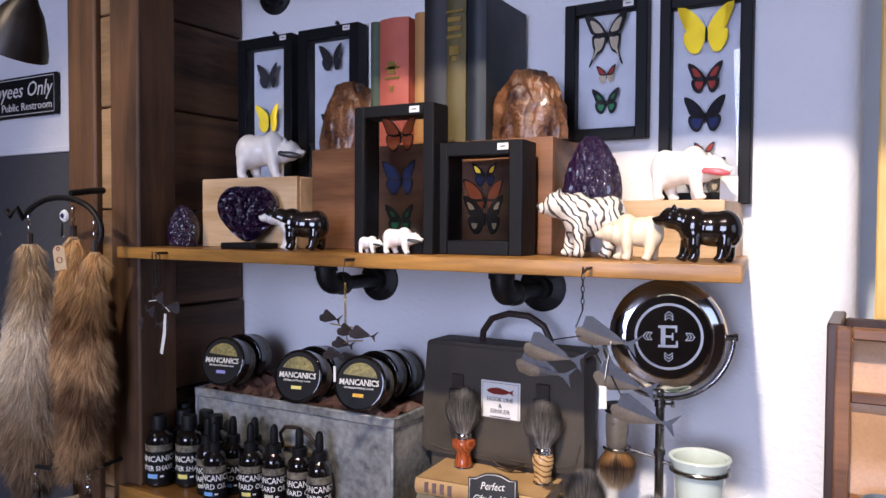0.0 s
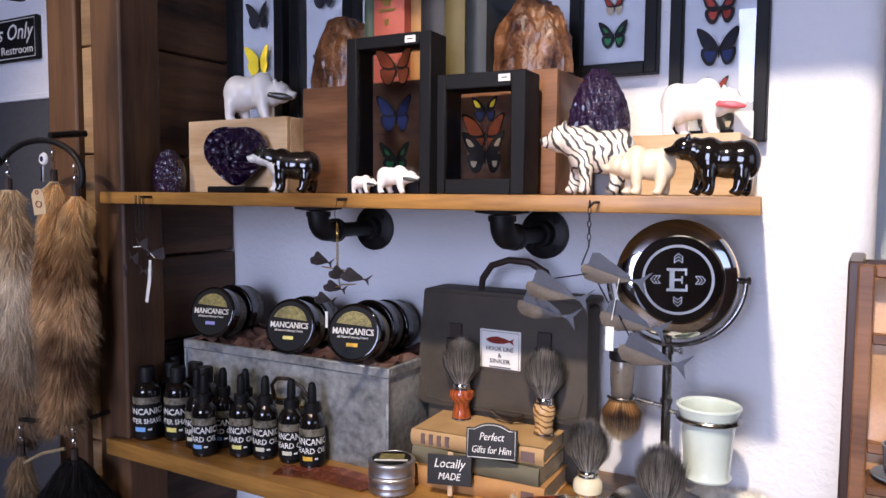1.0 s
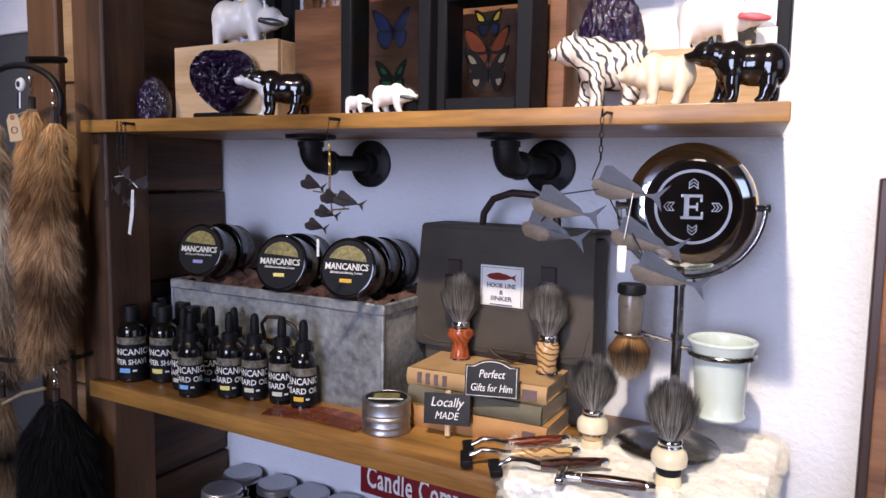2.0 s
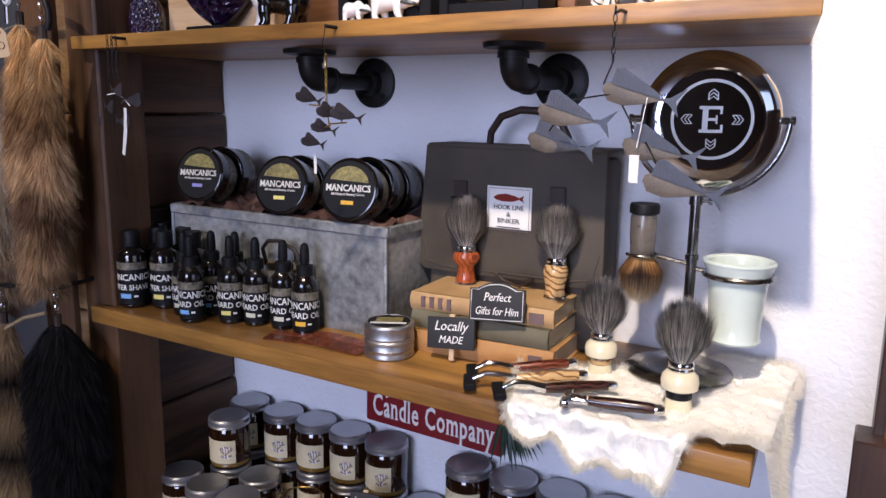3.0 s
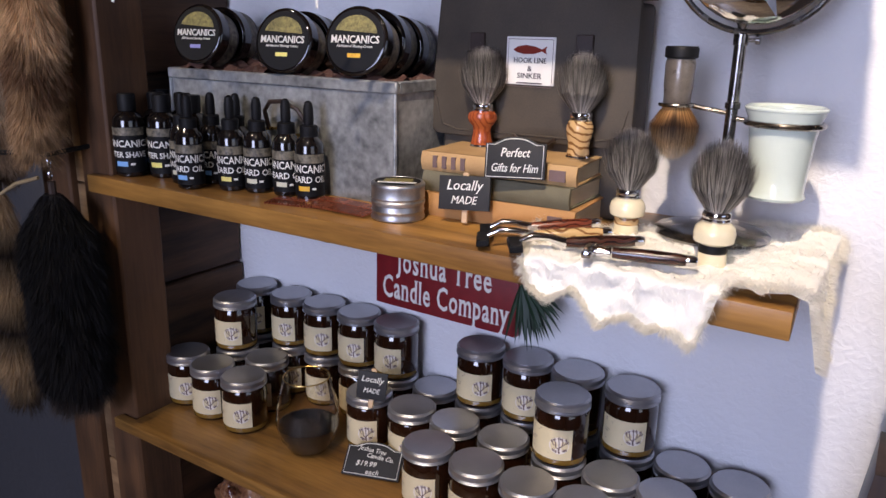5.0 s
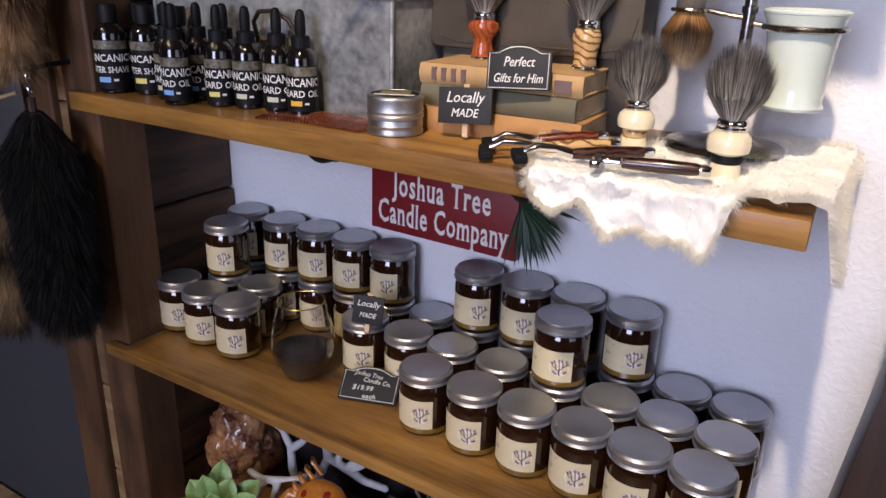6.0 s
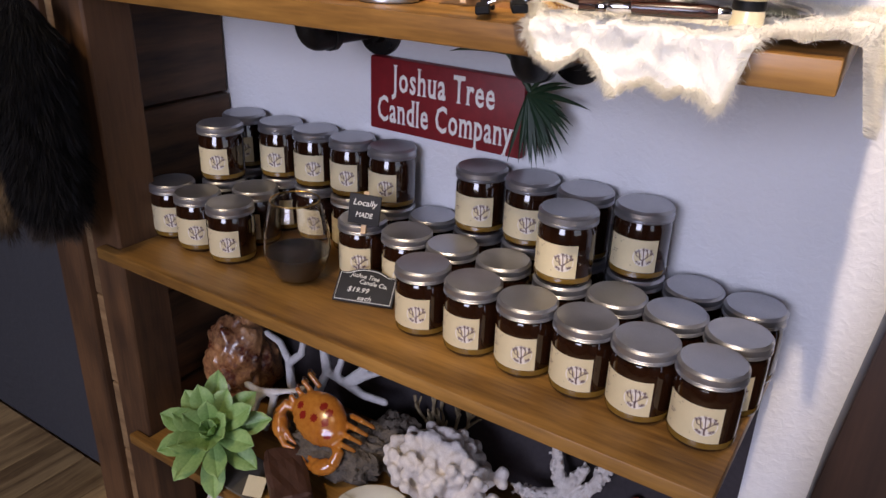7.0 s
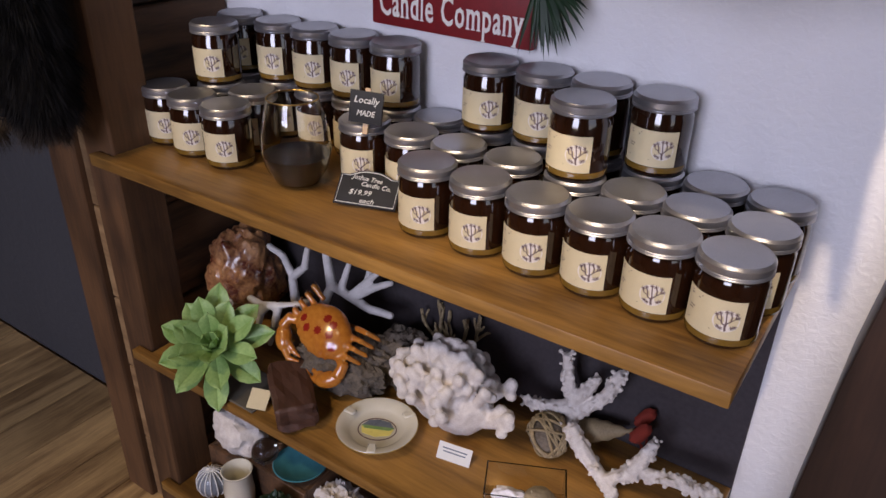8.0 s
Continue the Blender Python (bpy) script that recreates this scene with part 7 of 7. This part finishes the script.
for sx in (-1, 1):
    tube([(sx * 0.040, -0.014, -0.004), (sx * 0.060, -0.020, 0.000), (sx * 0.062, -0.038, -0.004)], [0.007, 0.009, 0.010], 10, bmc)
    blob((0.013, 0.022, 0.011), 0.03, bm=bmc, m=pose(sx * 0.052, -0.050, -0.008, 0, 0, -sx * 42))
    tube([(sx * 0.040, -0.062, -0.010), (sx * 0.024, -0.069, -0.012), (sx * 0.008, -0.062, -0.014)], [0.007, 0.005, 0.0018], 8, bmc)
    tube([(sx * 0.038, -0.052, -0.010), (sx * 0.024, -0.056, -0.012), (sx * 0.010, -0.056, -0.014)], [0.006, 0.0045, 0.0016], 8, bmc)
    for i in range(4):
        y = -0.012 + 0.015 * i
        tube([(sx * 0.036, y, -0.006), (sx * 0.060, y + 0.006, 0.006), (sx * 0.072, y + 0.008, -0.012), (sx * 0.070, y + 0.006, -0.034)], [0.0050, 0.0044, 0.0036, 0.0014], 8, bmc)
bmc = fused(bmc, 0.0020, 2)
crab_at = pose(-0.806, -0.172, S4 + 0.112, 44, 16, -6) @ Matrix.Diagonal((1.1, 1.1, 1.1, 1))
crab = part("crab_figurine", bmc, [M["crab"], M["crabred"]], None, "glossy orange crab figurine with red spots on a rock", smooth=2, at=crab_at)
for f in crab.data.polygons:
    c = f.center
    for sx, sy in ((0.0, -0.004), (-0.019, -0.012), (0.019, 0.002), (0.0, 0.018), (-0.034, -0.004), (0.033, -0.010), (0.014, 0.016)):
        if c.z > 0.003 and (c.x - sx) ** 2 + (c.y - sy) ** 2 < 0.0062 ** 2:
            f.material_index = 1
tagged(crab, "", "figurine")

tagged(part("burlap_scrap", box(-0.955, -0.855, -0.300, -0.215, S4, S4 + 0.004, 0.001), M["burlap"], None, "folded grey burlap scrap on the shelf"), "", "cloth")
bw = box(-0.052, 0.052, -0.020, 0.020, 0, 0.042, 0.004)
bmesh.ops.subdivide_edges(bw, edges=bw.edges[:], cuts=3, use_grid_fill=True)
for v in bw.verts:
    v.co += v.co.normalized() * 0.007 * noise.noise(v.co * 70)
tagged(part("petrified_wood", bw, M["bark"], None, "chunk of red brown petrified wood", smooth=False, at=pose(-0.812, -0.250, S4 + 0.006, 0, 0, -38) @ Matrix.Diagonal((1.25, 1.6, 1.1, 1))), "", "fossil")
tagged(part("note_card", box(-0.017, 0.017, -0.0006, 0, 0, 0.034, 0), M["cream"], None, "small cream note card leaning on the wood", at=pose(-0.855, -0.292, S4 + 0.0045, -55, 0, 20)), "", "card")

dish = thing("souvenir_ashtray", "cream porcelain souvenir ashtray with a painted landscape", "ashtray", at=pose(-0.661, -0.219, S4 + 0.002, 0, 0, 25) @ Matrix.Diagonal((1.1, 1.1, 1.1, 1)))
part("dish_body", lathe([(0, 0.002), (0.035, 0.0), (0.040, 0.002), (0.056, 0.013), (0.0585, 0.016), (0.0575, 0.0175), (0.048, 0.0165), (0.040, 0.010), (0.036, 0.0075), (0, 0.007)], 56), M["porcelain"], dish)
part("gilt_rim", tube([(0.0583 * math.cos(radians(a)), 0.0583 * math.sin(radians(a)), 0.0165) for a in range(0, 360, 8)], 0.0007, 5, closed=True), M["gilt"], dish, "thin gold rim")
for a in (35, 155, 275):
    part("cigarette_rest", box(0.040, 0.058, -0.006, 0.006, 0.0155, 0.0195, 0.0018), M["porcelain"], dish, at=pose(0, 0, 0, 0, 0, a))
for name, mt, o in (("painted_sky", "greycup", [(-0.024, 0.004), (-0.016, 0.016), (0, 0.020), (0.016, 0.016), (0.024, 0.004)]), ("painted_field", "lemon", [(-0.024, 0.003), (0.024, 0.003), (0.020, -0.010), (0, -0.016), (-0.020, -0.010)]), ("painted_trees", "succulent", [(-0.024, 0.005), (0.024, 0.005), (0.018, -0.001), (-0.018, -0.001)])):
    part(name, slab(o, 0.0003, m=pose(0, 0, 0.0082 if name != "painted_trees" else 0.0088, -90)), M[mt], dish, "painted landscape", smooth=False)
part("painted_border", tube([(0.0275 * math.cos(radians(a)), 0.022 * math.sin(radians(a)), 0.0078) for a in range(0, 360, 12)], 0.0008, 5, closed=True), M["ink"], dish)

tg = thing("price_card", "white price card standing on the shelf", "card", at=pose(-0.531, -0.202, S4 + 0.001, -35, 0, 10))
part("card", box(-0.027, 0.027, 0, 0.0008, 0, 0.026, 0), M["paper"], tg, smooth=False)
for z, w in ((0.018, 0.040), (0.013, 0.036)):
    part("print_bar", box(-w / 2, w / 2, -0.0006, 0, z - 0.001, z + 0.001, 0), M["greycup"], tg, smooth=False)

orb = thing("wicker_ball", "small pale woven wicker ball", "ball", at=pose(-0.425, -0.098, S4 + 0.036) @ Matrix.Diagonal((1.15, 1.15, 1.15, 1)))
part("core", blob((0.026, 0.026, 0.026), 0.02), M["rock"], orb)
wv = bmesh.new()
for i in range(11):
    ax = Euler((rng.uniform(0, 3.1), rng.uniform(0, 3.1), rng.uniform(0, 3.1))).to_matrix()
    tube([ax @ Vector((0.0292 * math.cos(radians(a)), 0.0292 * math.sin(radians(a)), 0)) for a in range(0, 360, 15)], 0.0018, 6, wv, closed=True)
part("weave", wv, M["wicker"], orb, "woven strips")
lobster = thing("dried_lobster", "dried brown lobster with red claws among the corals", "lobster", at=pose(-0.360, -0.048, S4 + 0.041, 0, -22, 6) @ Matrix.Diagonal((1.05, 1.3, 1.3, 1)))
part("body", lathe([(0, -0.045), (0.008, -0.044)] + [(0.0150 - 0.0002 * i * i + (0.0016 if i % 2 else 0), -0.040 + 0.0095 * i) for i in range(9)] + [(0.004, 0.046), (0, 0.047)], 18, m=Matrix.Rotation(radians(90), 4, "Y")), M["wicker"], lobster, "ringed brown shell")
for y, z in ((-0.012, 0.006), (0.012, 0.010)):
    part("claw", blob((0.017, 0.007, 0.009), 0.2, 2.5, 3, 6.0, m=pose(0.062, y, z, 0, -20, 20)), M["red_w"], lobster, "dark red claw")
    part("feeler", tube([(0.045, y * 0.5, 0), (0.058, y, -0.010), (0.050, y * 1.3, -0.030)], 0.0018, 6), M["red_w"], lobster, "red feeler")
fan = branching("fan_coral", pose(-0.650, -0.030, S4 + 0.005), "pale lacy sea fan against the wall", [((0, 0, 0), (0, 0, 1)), ((0, 0, 0.03), (0.6, 0, 0.8)), ((0, 0, 0.03), (-0.6, 0, 0.8))], M["wicker"], 0.0042, 0.036, 3, 0.6, 0.0, 14)

ac = thing("acrylic_box", "clear acrylic display box holding a small shell", "display box", at=pose(-0.402, -0.215, S4, 0, 0, 26))
for nm, b in (("side_wall", (-0.056, -0.054, -0.032, 0.032)), ("side_wall", (0.054, 0.056, -0.032, 0.032)), ("front_wall", (-0.054, 0.054, -0.032, -0.030)), ("back_wall", (-0.054, 0.054, 0.030, 0.032))):
    part(nm, box(b[0], b[1], b[2], b[3], 0.002, 0.050, 0.0004), M["acrylic"], ac, smooth=False).visible_shadow = False
part("bottom_wall", box(-0.056, 0.056, -0.032, 0.032, 0, 0.002, 0.0003), M["acrylic"], ac, smooth=False).visible_shadow = False
tagged(part("shell", blob((0.026, 0.013, 0.014), 0.2, 2.5, 4, 4.1), M["coral"], None, "pale striped shell in the clear box", at=pose(-0.420, -0.224, S4 + 0.0175, 0, 15, 30)), "", "shell", "shells")
tagged(part("sea_urchin", blob((0.022, 0.022, 0.016), 0.08, 6, 4, 2.0, ridge=0.1), M["wicker"], None, "small woven sea urchin shell in the clear box", at=pose(-0.382, -0.208, S4 + 0.019)), "", "shell", "shells")

# bottom shelf
tagged(part("white_shell", blob((0.058, 0.042, 0.050), 0.25, 1.8, 4, 9.0), M["coral"], None, "large white shell on the bottom shelf", at=pose(-1.030, -0.195, S5 + 0.128)), "", "shell", "shells")
rise = crate("shell_riser", -1.085, -0.990, -0.235, -0.150, S5, S5 + 0.088, M["plank"], "dark wooden riser on the bottom shelf")
orb2 = thing("glass_float", "clear glass fishing float", "glass ball", at=pose(-0.952, -0.205, S5 + 0.122))
part("float_ball", blob((0.026, 0.026, 0.026), 0.0, 2, 4), M["clear"], orb2)
crate("shell_riser", -0.985, -0.835, -0.225, -0.130, S5, S5 + 0.096, M["plank"], "low dark wooden riser on the bottom shelf")
vase = thing("bud_vase", "cream ceramic bud vase on the bottom shelf", "vase", at=pose(-0.975, -0.258, S5))
part("vase_body", lathe([(0, 0), (0.022, 0), (0.028, 0.02), (0.030, 0.06), (0.027, 0.098), (0.030, 0.104), (0.028, 0.105), (0.0245, 0.098), (0.026, 0.06), (0, 0.02)], 36), M["porcelain"], vase)
bb = thing("beaded_ball", "white beaded ornament ball", "ornament", at=pose(-1.050, -0.262, S5 + 0.034))
part("ball", blob((0.030, 0.030, 0.030), 0), M["greycup"], bb)
wv = bmesh.new()
for i in range(8):
    tube([(0.0315 * math.cos(radians(a)) * math.cos(i * 0.3927), 0.0315 * math.cos(radians(a)) * math.sin(i * 0.3927), 0.0315 * math.sin(radians(a))) for a in range(0, 360, 15)], 0.0012, 5, wv, closed=True)
part("beading", wv, M["enamel"], bb, "white beaded lines")
tagged(part("teal_dish", lathe([(0, 0), (0.03, 0), (0.052, 0.016), (0.050, 0.017), (0.03, 0.004), (0, 0.003)], 40), M["teal"], None, "shallow teal glass dish", at=pose(-0.885, -0.180, S5 + 0.0965)), "", "dish")
tagged(part("red_candle", lathe([(0, 0), (0.018, 0), (0.018, 0.05), (0, 0.05)], 24), M["red_w"], None, "small red glass candle", at=pose(-0.945, -0.280, S5)), "", "candle")
for x, y, s, sd in ((-0.800, -0.180, 0.060, 3), (-0.660, -0.150, 0.055, 6)):
    tagged(part("white_coral", blob((s, s * 0.8, s * 0.75), 0.3, 3.2, 5, sd, ridge=0.15), M["coral"], None, "lump of white brain coral", at=pose(x, y, S5 + s * 0.68)), "", "coral", "corals")
tagged(part("moss_ball", blob((0.050, 0.045, 0.055), 0.3, 3.5, 5, 5, ridge=0.2), M["palm"], None, "dark mossy ball on the bottom shelf", at=pose(-0.862, -0.268, S5 + 0.050) @ Matrix.Diagonal((0.8, 0.8, 1, 1))), "", "ornament")

# ---- hanging fur tails by the post ----


def fur_tail(x, y, z1, z0, r, material, label, skew=0.0, count=5200, taper=0.5):
    ob = thing("fur_tail", label, "fur tail", "hanging fur tails")
    H = z1 - z0

    def radius(u):
        return r * (0.25 + 0.75 * min(1.0, u / taper)) * (1.0 if u < 0.78 else math.cos((u - 0.78) / 0.22 * 1.25))

    core = bmesh.new()
    prof = [(max(0.001, radius(u / 14) * 0.78), z1 - H * u / 14) for u in range(15)]
    lathe([(0, z1)] + prof + [(0, z0)], 14, core, m=Matrix.Translation((x, y, 0)), squash=0.7)
    for v in core.verts:
        v.co.x += skew * (z1 - v.co.z)
    part("hide", core, material, ob)
    coat = bmesh.new()
    for _ in range(int(count * 2.2)):
        u, a = rng.random() ** 0.85, rng.uniform(-math.pi, math.pi * 0.35)
        rr = radius(u) * 0.78
        z = z1 - H * u
        p = Vector((x + rr * math.cos(a) + skew * (z1 - z), y + 0.7 * rr * math.sin(a), z))
        clump = noise.noise(p * 60)
        way = Vector((math.cos(a) * 0.62 + clump * 0.5, math.sin(a) * 0.62, -0.8)) + Vector((rng.uniform(-1, 1), rng.uniform(-1, 1), rng.uniform(-0.5, 0.5))) * 0.32
        hair(coat, p, way, rng.uniform(0.016, 0.034) * (1 + 0.9 * clump), 0.00048, Vector((0, 0, -0.6)))
    tagged(part("fur", coat, material, ob, "long soft guard hairs", smooth=False), kind="stuff")
    part("cord", tube([(x, y, z1 - 0.008), (x, y, z1 + 0.02)], 0.006, 8), M["leather"], ob, "leather cap")
    chain(x, y, z1 + 0.055, z1 + 0.016, M["chrome"], ob, 0.006)
    return ob


hoop = thing("tail_hanger", "black iron hoop hanger with bead ornament", "hanger")
HY = -0.345
part("hoop_bar", tube([(-1.395, HY - 0.02, 1.752), (-1.385, HY - 0.02, 1.742), (-1.37, HY - 0.015, 1.758)] + [(-1.265 + 0.118 * math.cos(radians(a)), HY, 1.715 + 0.060 * math.sin(radians(a))) for a in range(160, -21, -12)], 0.0052, 10), M["iron"], hoop, "bent iron hoop")
part("wall_hook", tube([(-1.235, -0.277, 1.790), (-1.235, -0.30, 1.788), (-1.235, HY + 0.002, 1.782)], 0.006, 8), M["iron"], hoop)
part("bead", lathe([(0, -0.004), (0.009, -0.003), (0.011, 0), (0.009, 0.003), (0, 0.004)], 20, m=pose(-1.232, HY - 0.012, 1.742, 90)), M["enamel"], hoop, "white and blue glass bead")
part("bead_eye", lathe([(0, 0), (0.0048, 0)], 14, m=pose(-1.232, HY - 0.0165, 1.742, 90)), M["blue_w"], hoop, "blue bead centre")
part("bead_drop", tube([(-1.236, HY - 0.012, 1.73), (-1.238, HY - 0.012, 1.705)], 0.003, 8), M["chrome"], hoop)
tails = [None, None, None]
tails[0] = fur_tail(-1.345, -0.352, 1.690, 1.235, 0.080, M["tail_grey"], "silver grey fox tail hanging from a hoop", count=7000)
fur_tail(-1.240, -0.335, 1.705, 1.40, 0.044, M["tail_red"], "tawny red fox tail hanging from a hoop")
tails[2] = fur_tail(-1.158, -0.350, 1.680, 1.285, 0.050, M["tail_red"], "brown banded fox tail hanging beside the post", skew=-0.14, count=6500)
fur_tail(-1.452, -0.400, 1.660, 1.35, 0.045, M["tail_grey"], "small spotted grey tail hanging from a hoop", count=4000)
fur_tail(-1.180, -0.352, 1.235, 0.880, 0.080, M["tail_black"], "large black fox tail hanging beside the post", count=9000, taper=0.16)
fur_tail(-1.300, -0.372, 1.225, 0.860, 0.050, M["tail_ring"], "ringed raccoon tail hanging from a cord", count=5500)
hook2 = thing("tail_hanger", "small iron hook rail for lower tails", "hanger")
part("hook_bar", tube([(-1.180, -0.268, 1.302), (-1.180, -0.352, 1.296), (-1.300, -0.372, 1.290)], 0.004, 8), M["iron"], hook2)
part("raffia_tie", tube([(-1.155, -0.385, 1.268), (-1.20, -0.395, 1.255), (-1.245, -0.40, 1.232)], 0.0028, 6), M["wicker"], hook2, "pale raffia tie")
for ob, x, y, z, a, k in ((tails[0], -1.385, -0.440, 1.672, 6, 1.8), (tails[2], -1.178, -0.402, 1.672, -8, 0.55)):
    tg = part("swing_tag", slab([(-0.020 * k, -0.038 * k), (0.020 * k, -0.038 * k), (0.020 * k, 0.022 * k), (0.010 * k, 0.036 * k), (-0.010 * k, 0.036 * k), (-0.020 * k, 0.022 * k)], 0.0008), M["tag"], ob, "tan paper swing tag", smooth=False, at=pose(x, y, z, 0, a, 20))
    part("eyelet", lathe([(0.003 * k, -0.0006), (0.0065 * k, -0.0006)], 16, m=pose(0, 0, 0.026 * k, -90)), M["red_w"], tg, smooth=False)
    part("stamp", tube([(0.009 * k * math.cos(radians(b)), -0.0006, -0.008 * k + 0.009 * k * math.sin(radians(b))) for b in range(0, 360, 20)], 0.0006, 4, closed=True), M["red_w"], tg, "faint round stamp", smooth=False)
    part("string", tube([(0, 0, 0.026 * k), (-0.01, 0.05, 0.030 * k + 0.015), (-0.02, 0.10, 0.03)], 0.0008, 5), M["paper"], tg)

# ---- hall: sign and lamp ----
es = thing("notice_sign", "black notice sign with white lettering on the wall", "sign", at=pose(-1.820, -0.101, 2.030))
part("board", box(-0.182, 0.182, -0.010, 0, -0.048, 0.048, 0.002), M["black"], es)
part("border", tube([(-0.176, -0.0102, -0.042), (0.176, -0.0102, -0.042), (0.176, -0.0102, 0.042), (-0.176, -0.0102, 0.042)], 0.001, 5, closed=True), M["whiteink"], es, "thin white border")
letters("lettering", "Employees Only", 0.050, M["whiteink"], es, pose(0.0, -0.0106, 0.014), width=0.335, shear=0.25)
letters("lettering", "Sorry, No Public Restroom", 0.026, M["whiteink"], es, pose(0.0, -0.0106, -0.025), width=0.335)
gl = thing("wall_lamp", "dark bronze gooseneck wall lamp with bell shade", "lamp", at=pose(-1.405, -0.330, 2.100))
part("shade", lathe([(0.016, 0.062), (0.022, 0.050), (0.036, 0.030), (0.048, 0.0), (0.060, -0.036), (0.062, -0.050), (0.060, -0.050), (0.046, 0.0), (0.034, 0.028), (0.014, 0.058)], 40, m=pose(0, 0, 0, 0, 28)), M["bronze"], gl, "bell shaped metal shade")
part("socket", lathe([(0, 0.10), (0.013, 0.098), (0.017, 0.09), (0.017, 0.062), (0, 0.060)], 24, m=pose(0, 0, 0, 0, 28)), M["bronze"], gl)
part("arm", tube([(0.045, 0, 0.085), (0.075, 0.005, 0.100), (0.105, 0.02, 0.098), (0.135, 0.045, 0.090)], 0.008, 10), M["bronze"], gl, "curved arm")
part("back_plate", lathe([(0, 0), (0.030, 0), (0.026, 0.010), (0, 0.012)], 28, m=pose(0.150, 0.052, 0.090, 90)), M["bronze"], gl)

# ---- beyond the corner: yellow board and display case ----
bd = tagged(part("yellow_board", box(0.002, 0.070, 0.02, 0.06, 0.0, 3.19, 0.003), M["yellow"], None, "upright yellow pine board beside the wall corner"), "", "board")
case = thing("display_case", "dark wooden display case with pleated tan satin back", "display case", at=pose(-0.046, -0.185, 0))
part("case_side", box(0.0, 0.016, 0.0, 0.150, 0.0, 1.618, 0.002), M["cabinet"], case, "dark case side")
part("case_back", box(0.016, 0.50, 0.135, 0.150, 0.0, 1.610, 0.001), M["cabinet"], case, "dark case back")
part("front_frame", box(0.010, 0.026, -0.014, -0.0005, 0.0, 1.616, 0.002), M["walnut"], case, "brown front frame")
part("frame_top", box(0.026, 0.50, -0.014, 0.0, 1.602, 1.616, 0.002), M["walnut"], case)
for z in (1.535, 1.415, 1.20, 0.95, 0.7, 0.45):
    part("shelf_strip", box(0.026, 0.50, -0.006, 0.006, z - 0.006, z + 0.006, 0.0015), M["walnut"], case)
cl = bmesh.new()
NX, NZ = 10, 90
g = [[cl.verts.new((0.022 + 0.47 * i / NX, 0.012 - 0.005 * math.sin(j * 0.9 + 0.8 * noise.noise(Vector((i * 0.5, j * 0.2, 0)))), 0.02 + 1.58 * j / NZ)) for j in range(NZ + 1)] for i in range(NX + 1)]
for i in range(NX):
    for j in range(NZ):
        cl.faces.new((g[i][j], g[i + 1][j], g[i + 1][j + 1], g[i][j + 1]))
part("satin_lining", cl, M["satin"], case, "pleated tan satin")
part("case_plinth", slab([(-0.012, 1.08), (0.50, 1.08), (0.50, 0.0), (-0.050, 0.0), (-0.050, 0.60), (-0.038, 0.82)], 0.10, 0.002, m=pose(0, -0.020, 0)), M["cabinet"], case, "dark wooden base")
part("case_moulding", box(-0.016, 0.50, -0.030, 0.020, 1.200, 1.268, 0.002), M["cabinet"], case, "dark moulding")
part("cup_ledge", box(0.026, 0.50, -0.070, -0.014, 1.385, 1.395, 0.002), M["walnut"], case)
for x in (0.062, 0.125):
    c = thing("espresso_cup", "small grey pottery cup on a saucer", "cup", "grey cups", case.matrix_basis @ pose(x, -0.040, 1.395))
    part("cup_body", lathe([(0, 0.004), (0.014, 0.004), (0.020, 0.016), (0.023, 0.038), (0.021, 0.038), (0.018, 0.016), (0, 0.008)], 28), M["greycup"], c)
    part("saucer", lathe([(0, 0), (0.018, 0), (0.032, 0.006), (0.031, 0.0075), (0.016, 0.003), (0, 0.003)], 32), M["greycup"], c, "grey saucer")

# ---- floor boards ----
i = 0
x = -3.2
proto = {}
while x < 0.9:
    y = -2.6 - 0.35 * (i % 3)
    k = 0
    while y < -0.11:
        L_ = (0.9, 1.25, 0.7)[(i + k) % 3]
        y1 = min(y + L_, -0.103)
        if y1 - y > 0.05:
            key = round(y1 - y, 3)
            if key not in proto:
                proto[key] = link_mesh("floor_board", box(-0.0625, 0.0625, 0, y1 - y - 0.002, -0.012, 0, 0.0015), M["floor"])
            ob = new("floor_board", proto[key])
            ob.parent = floor
            ob.matrix_basis = pose(x, y, 0.0 - 0.0004 * ((i * 5 + k * 3) % 4))
        y += L_
        k += 1
    x += 0.1275
    i += 1
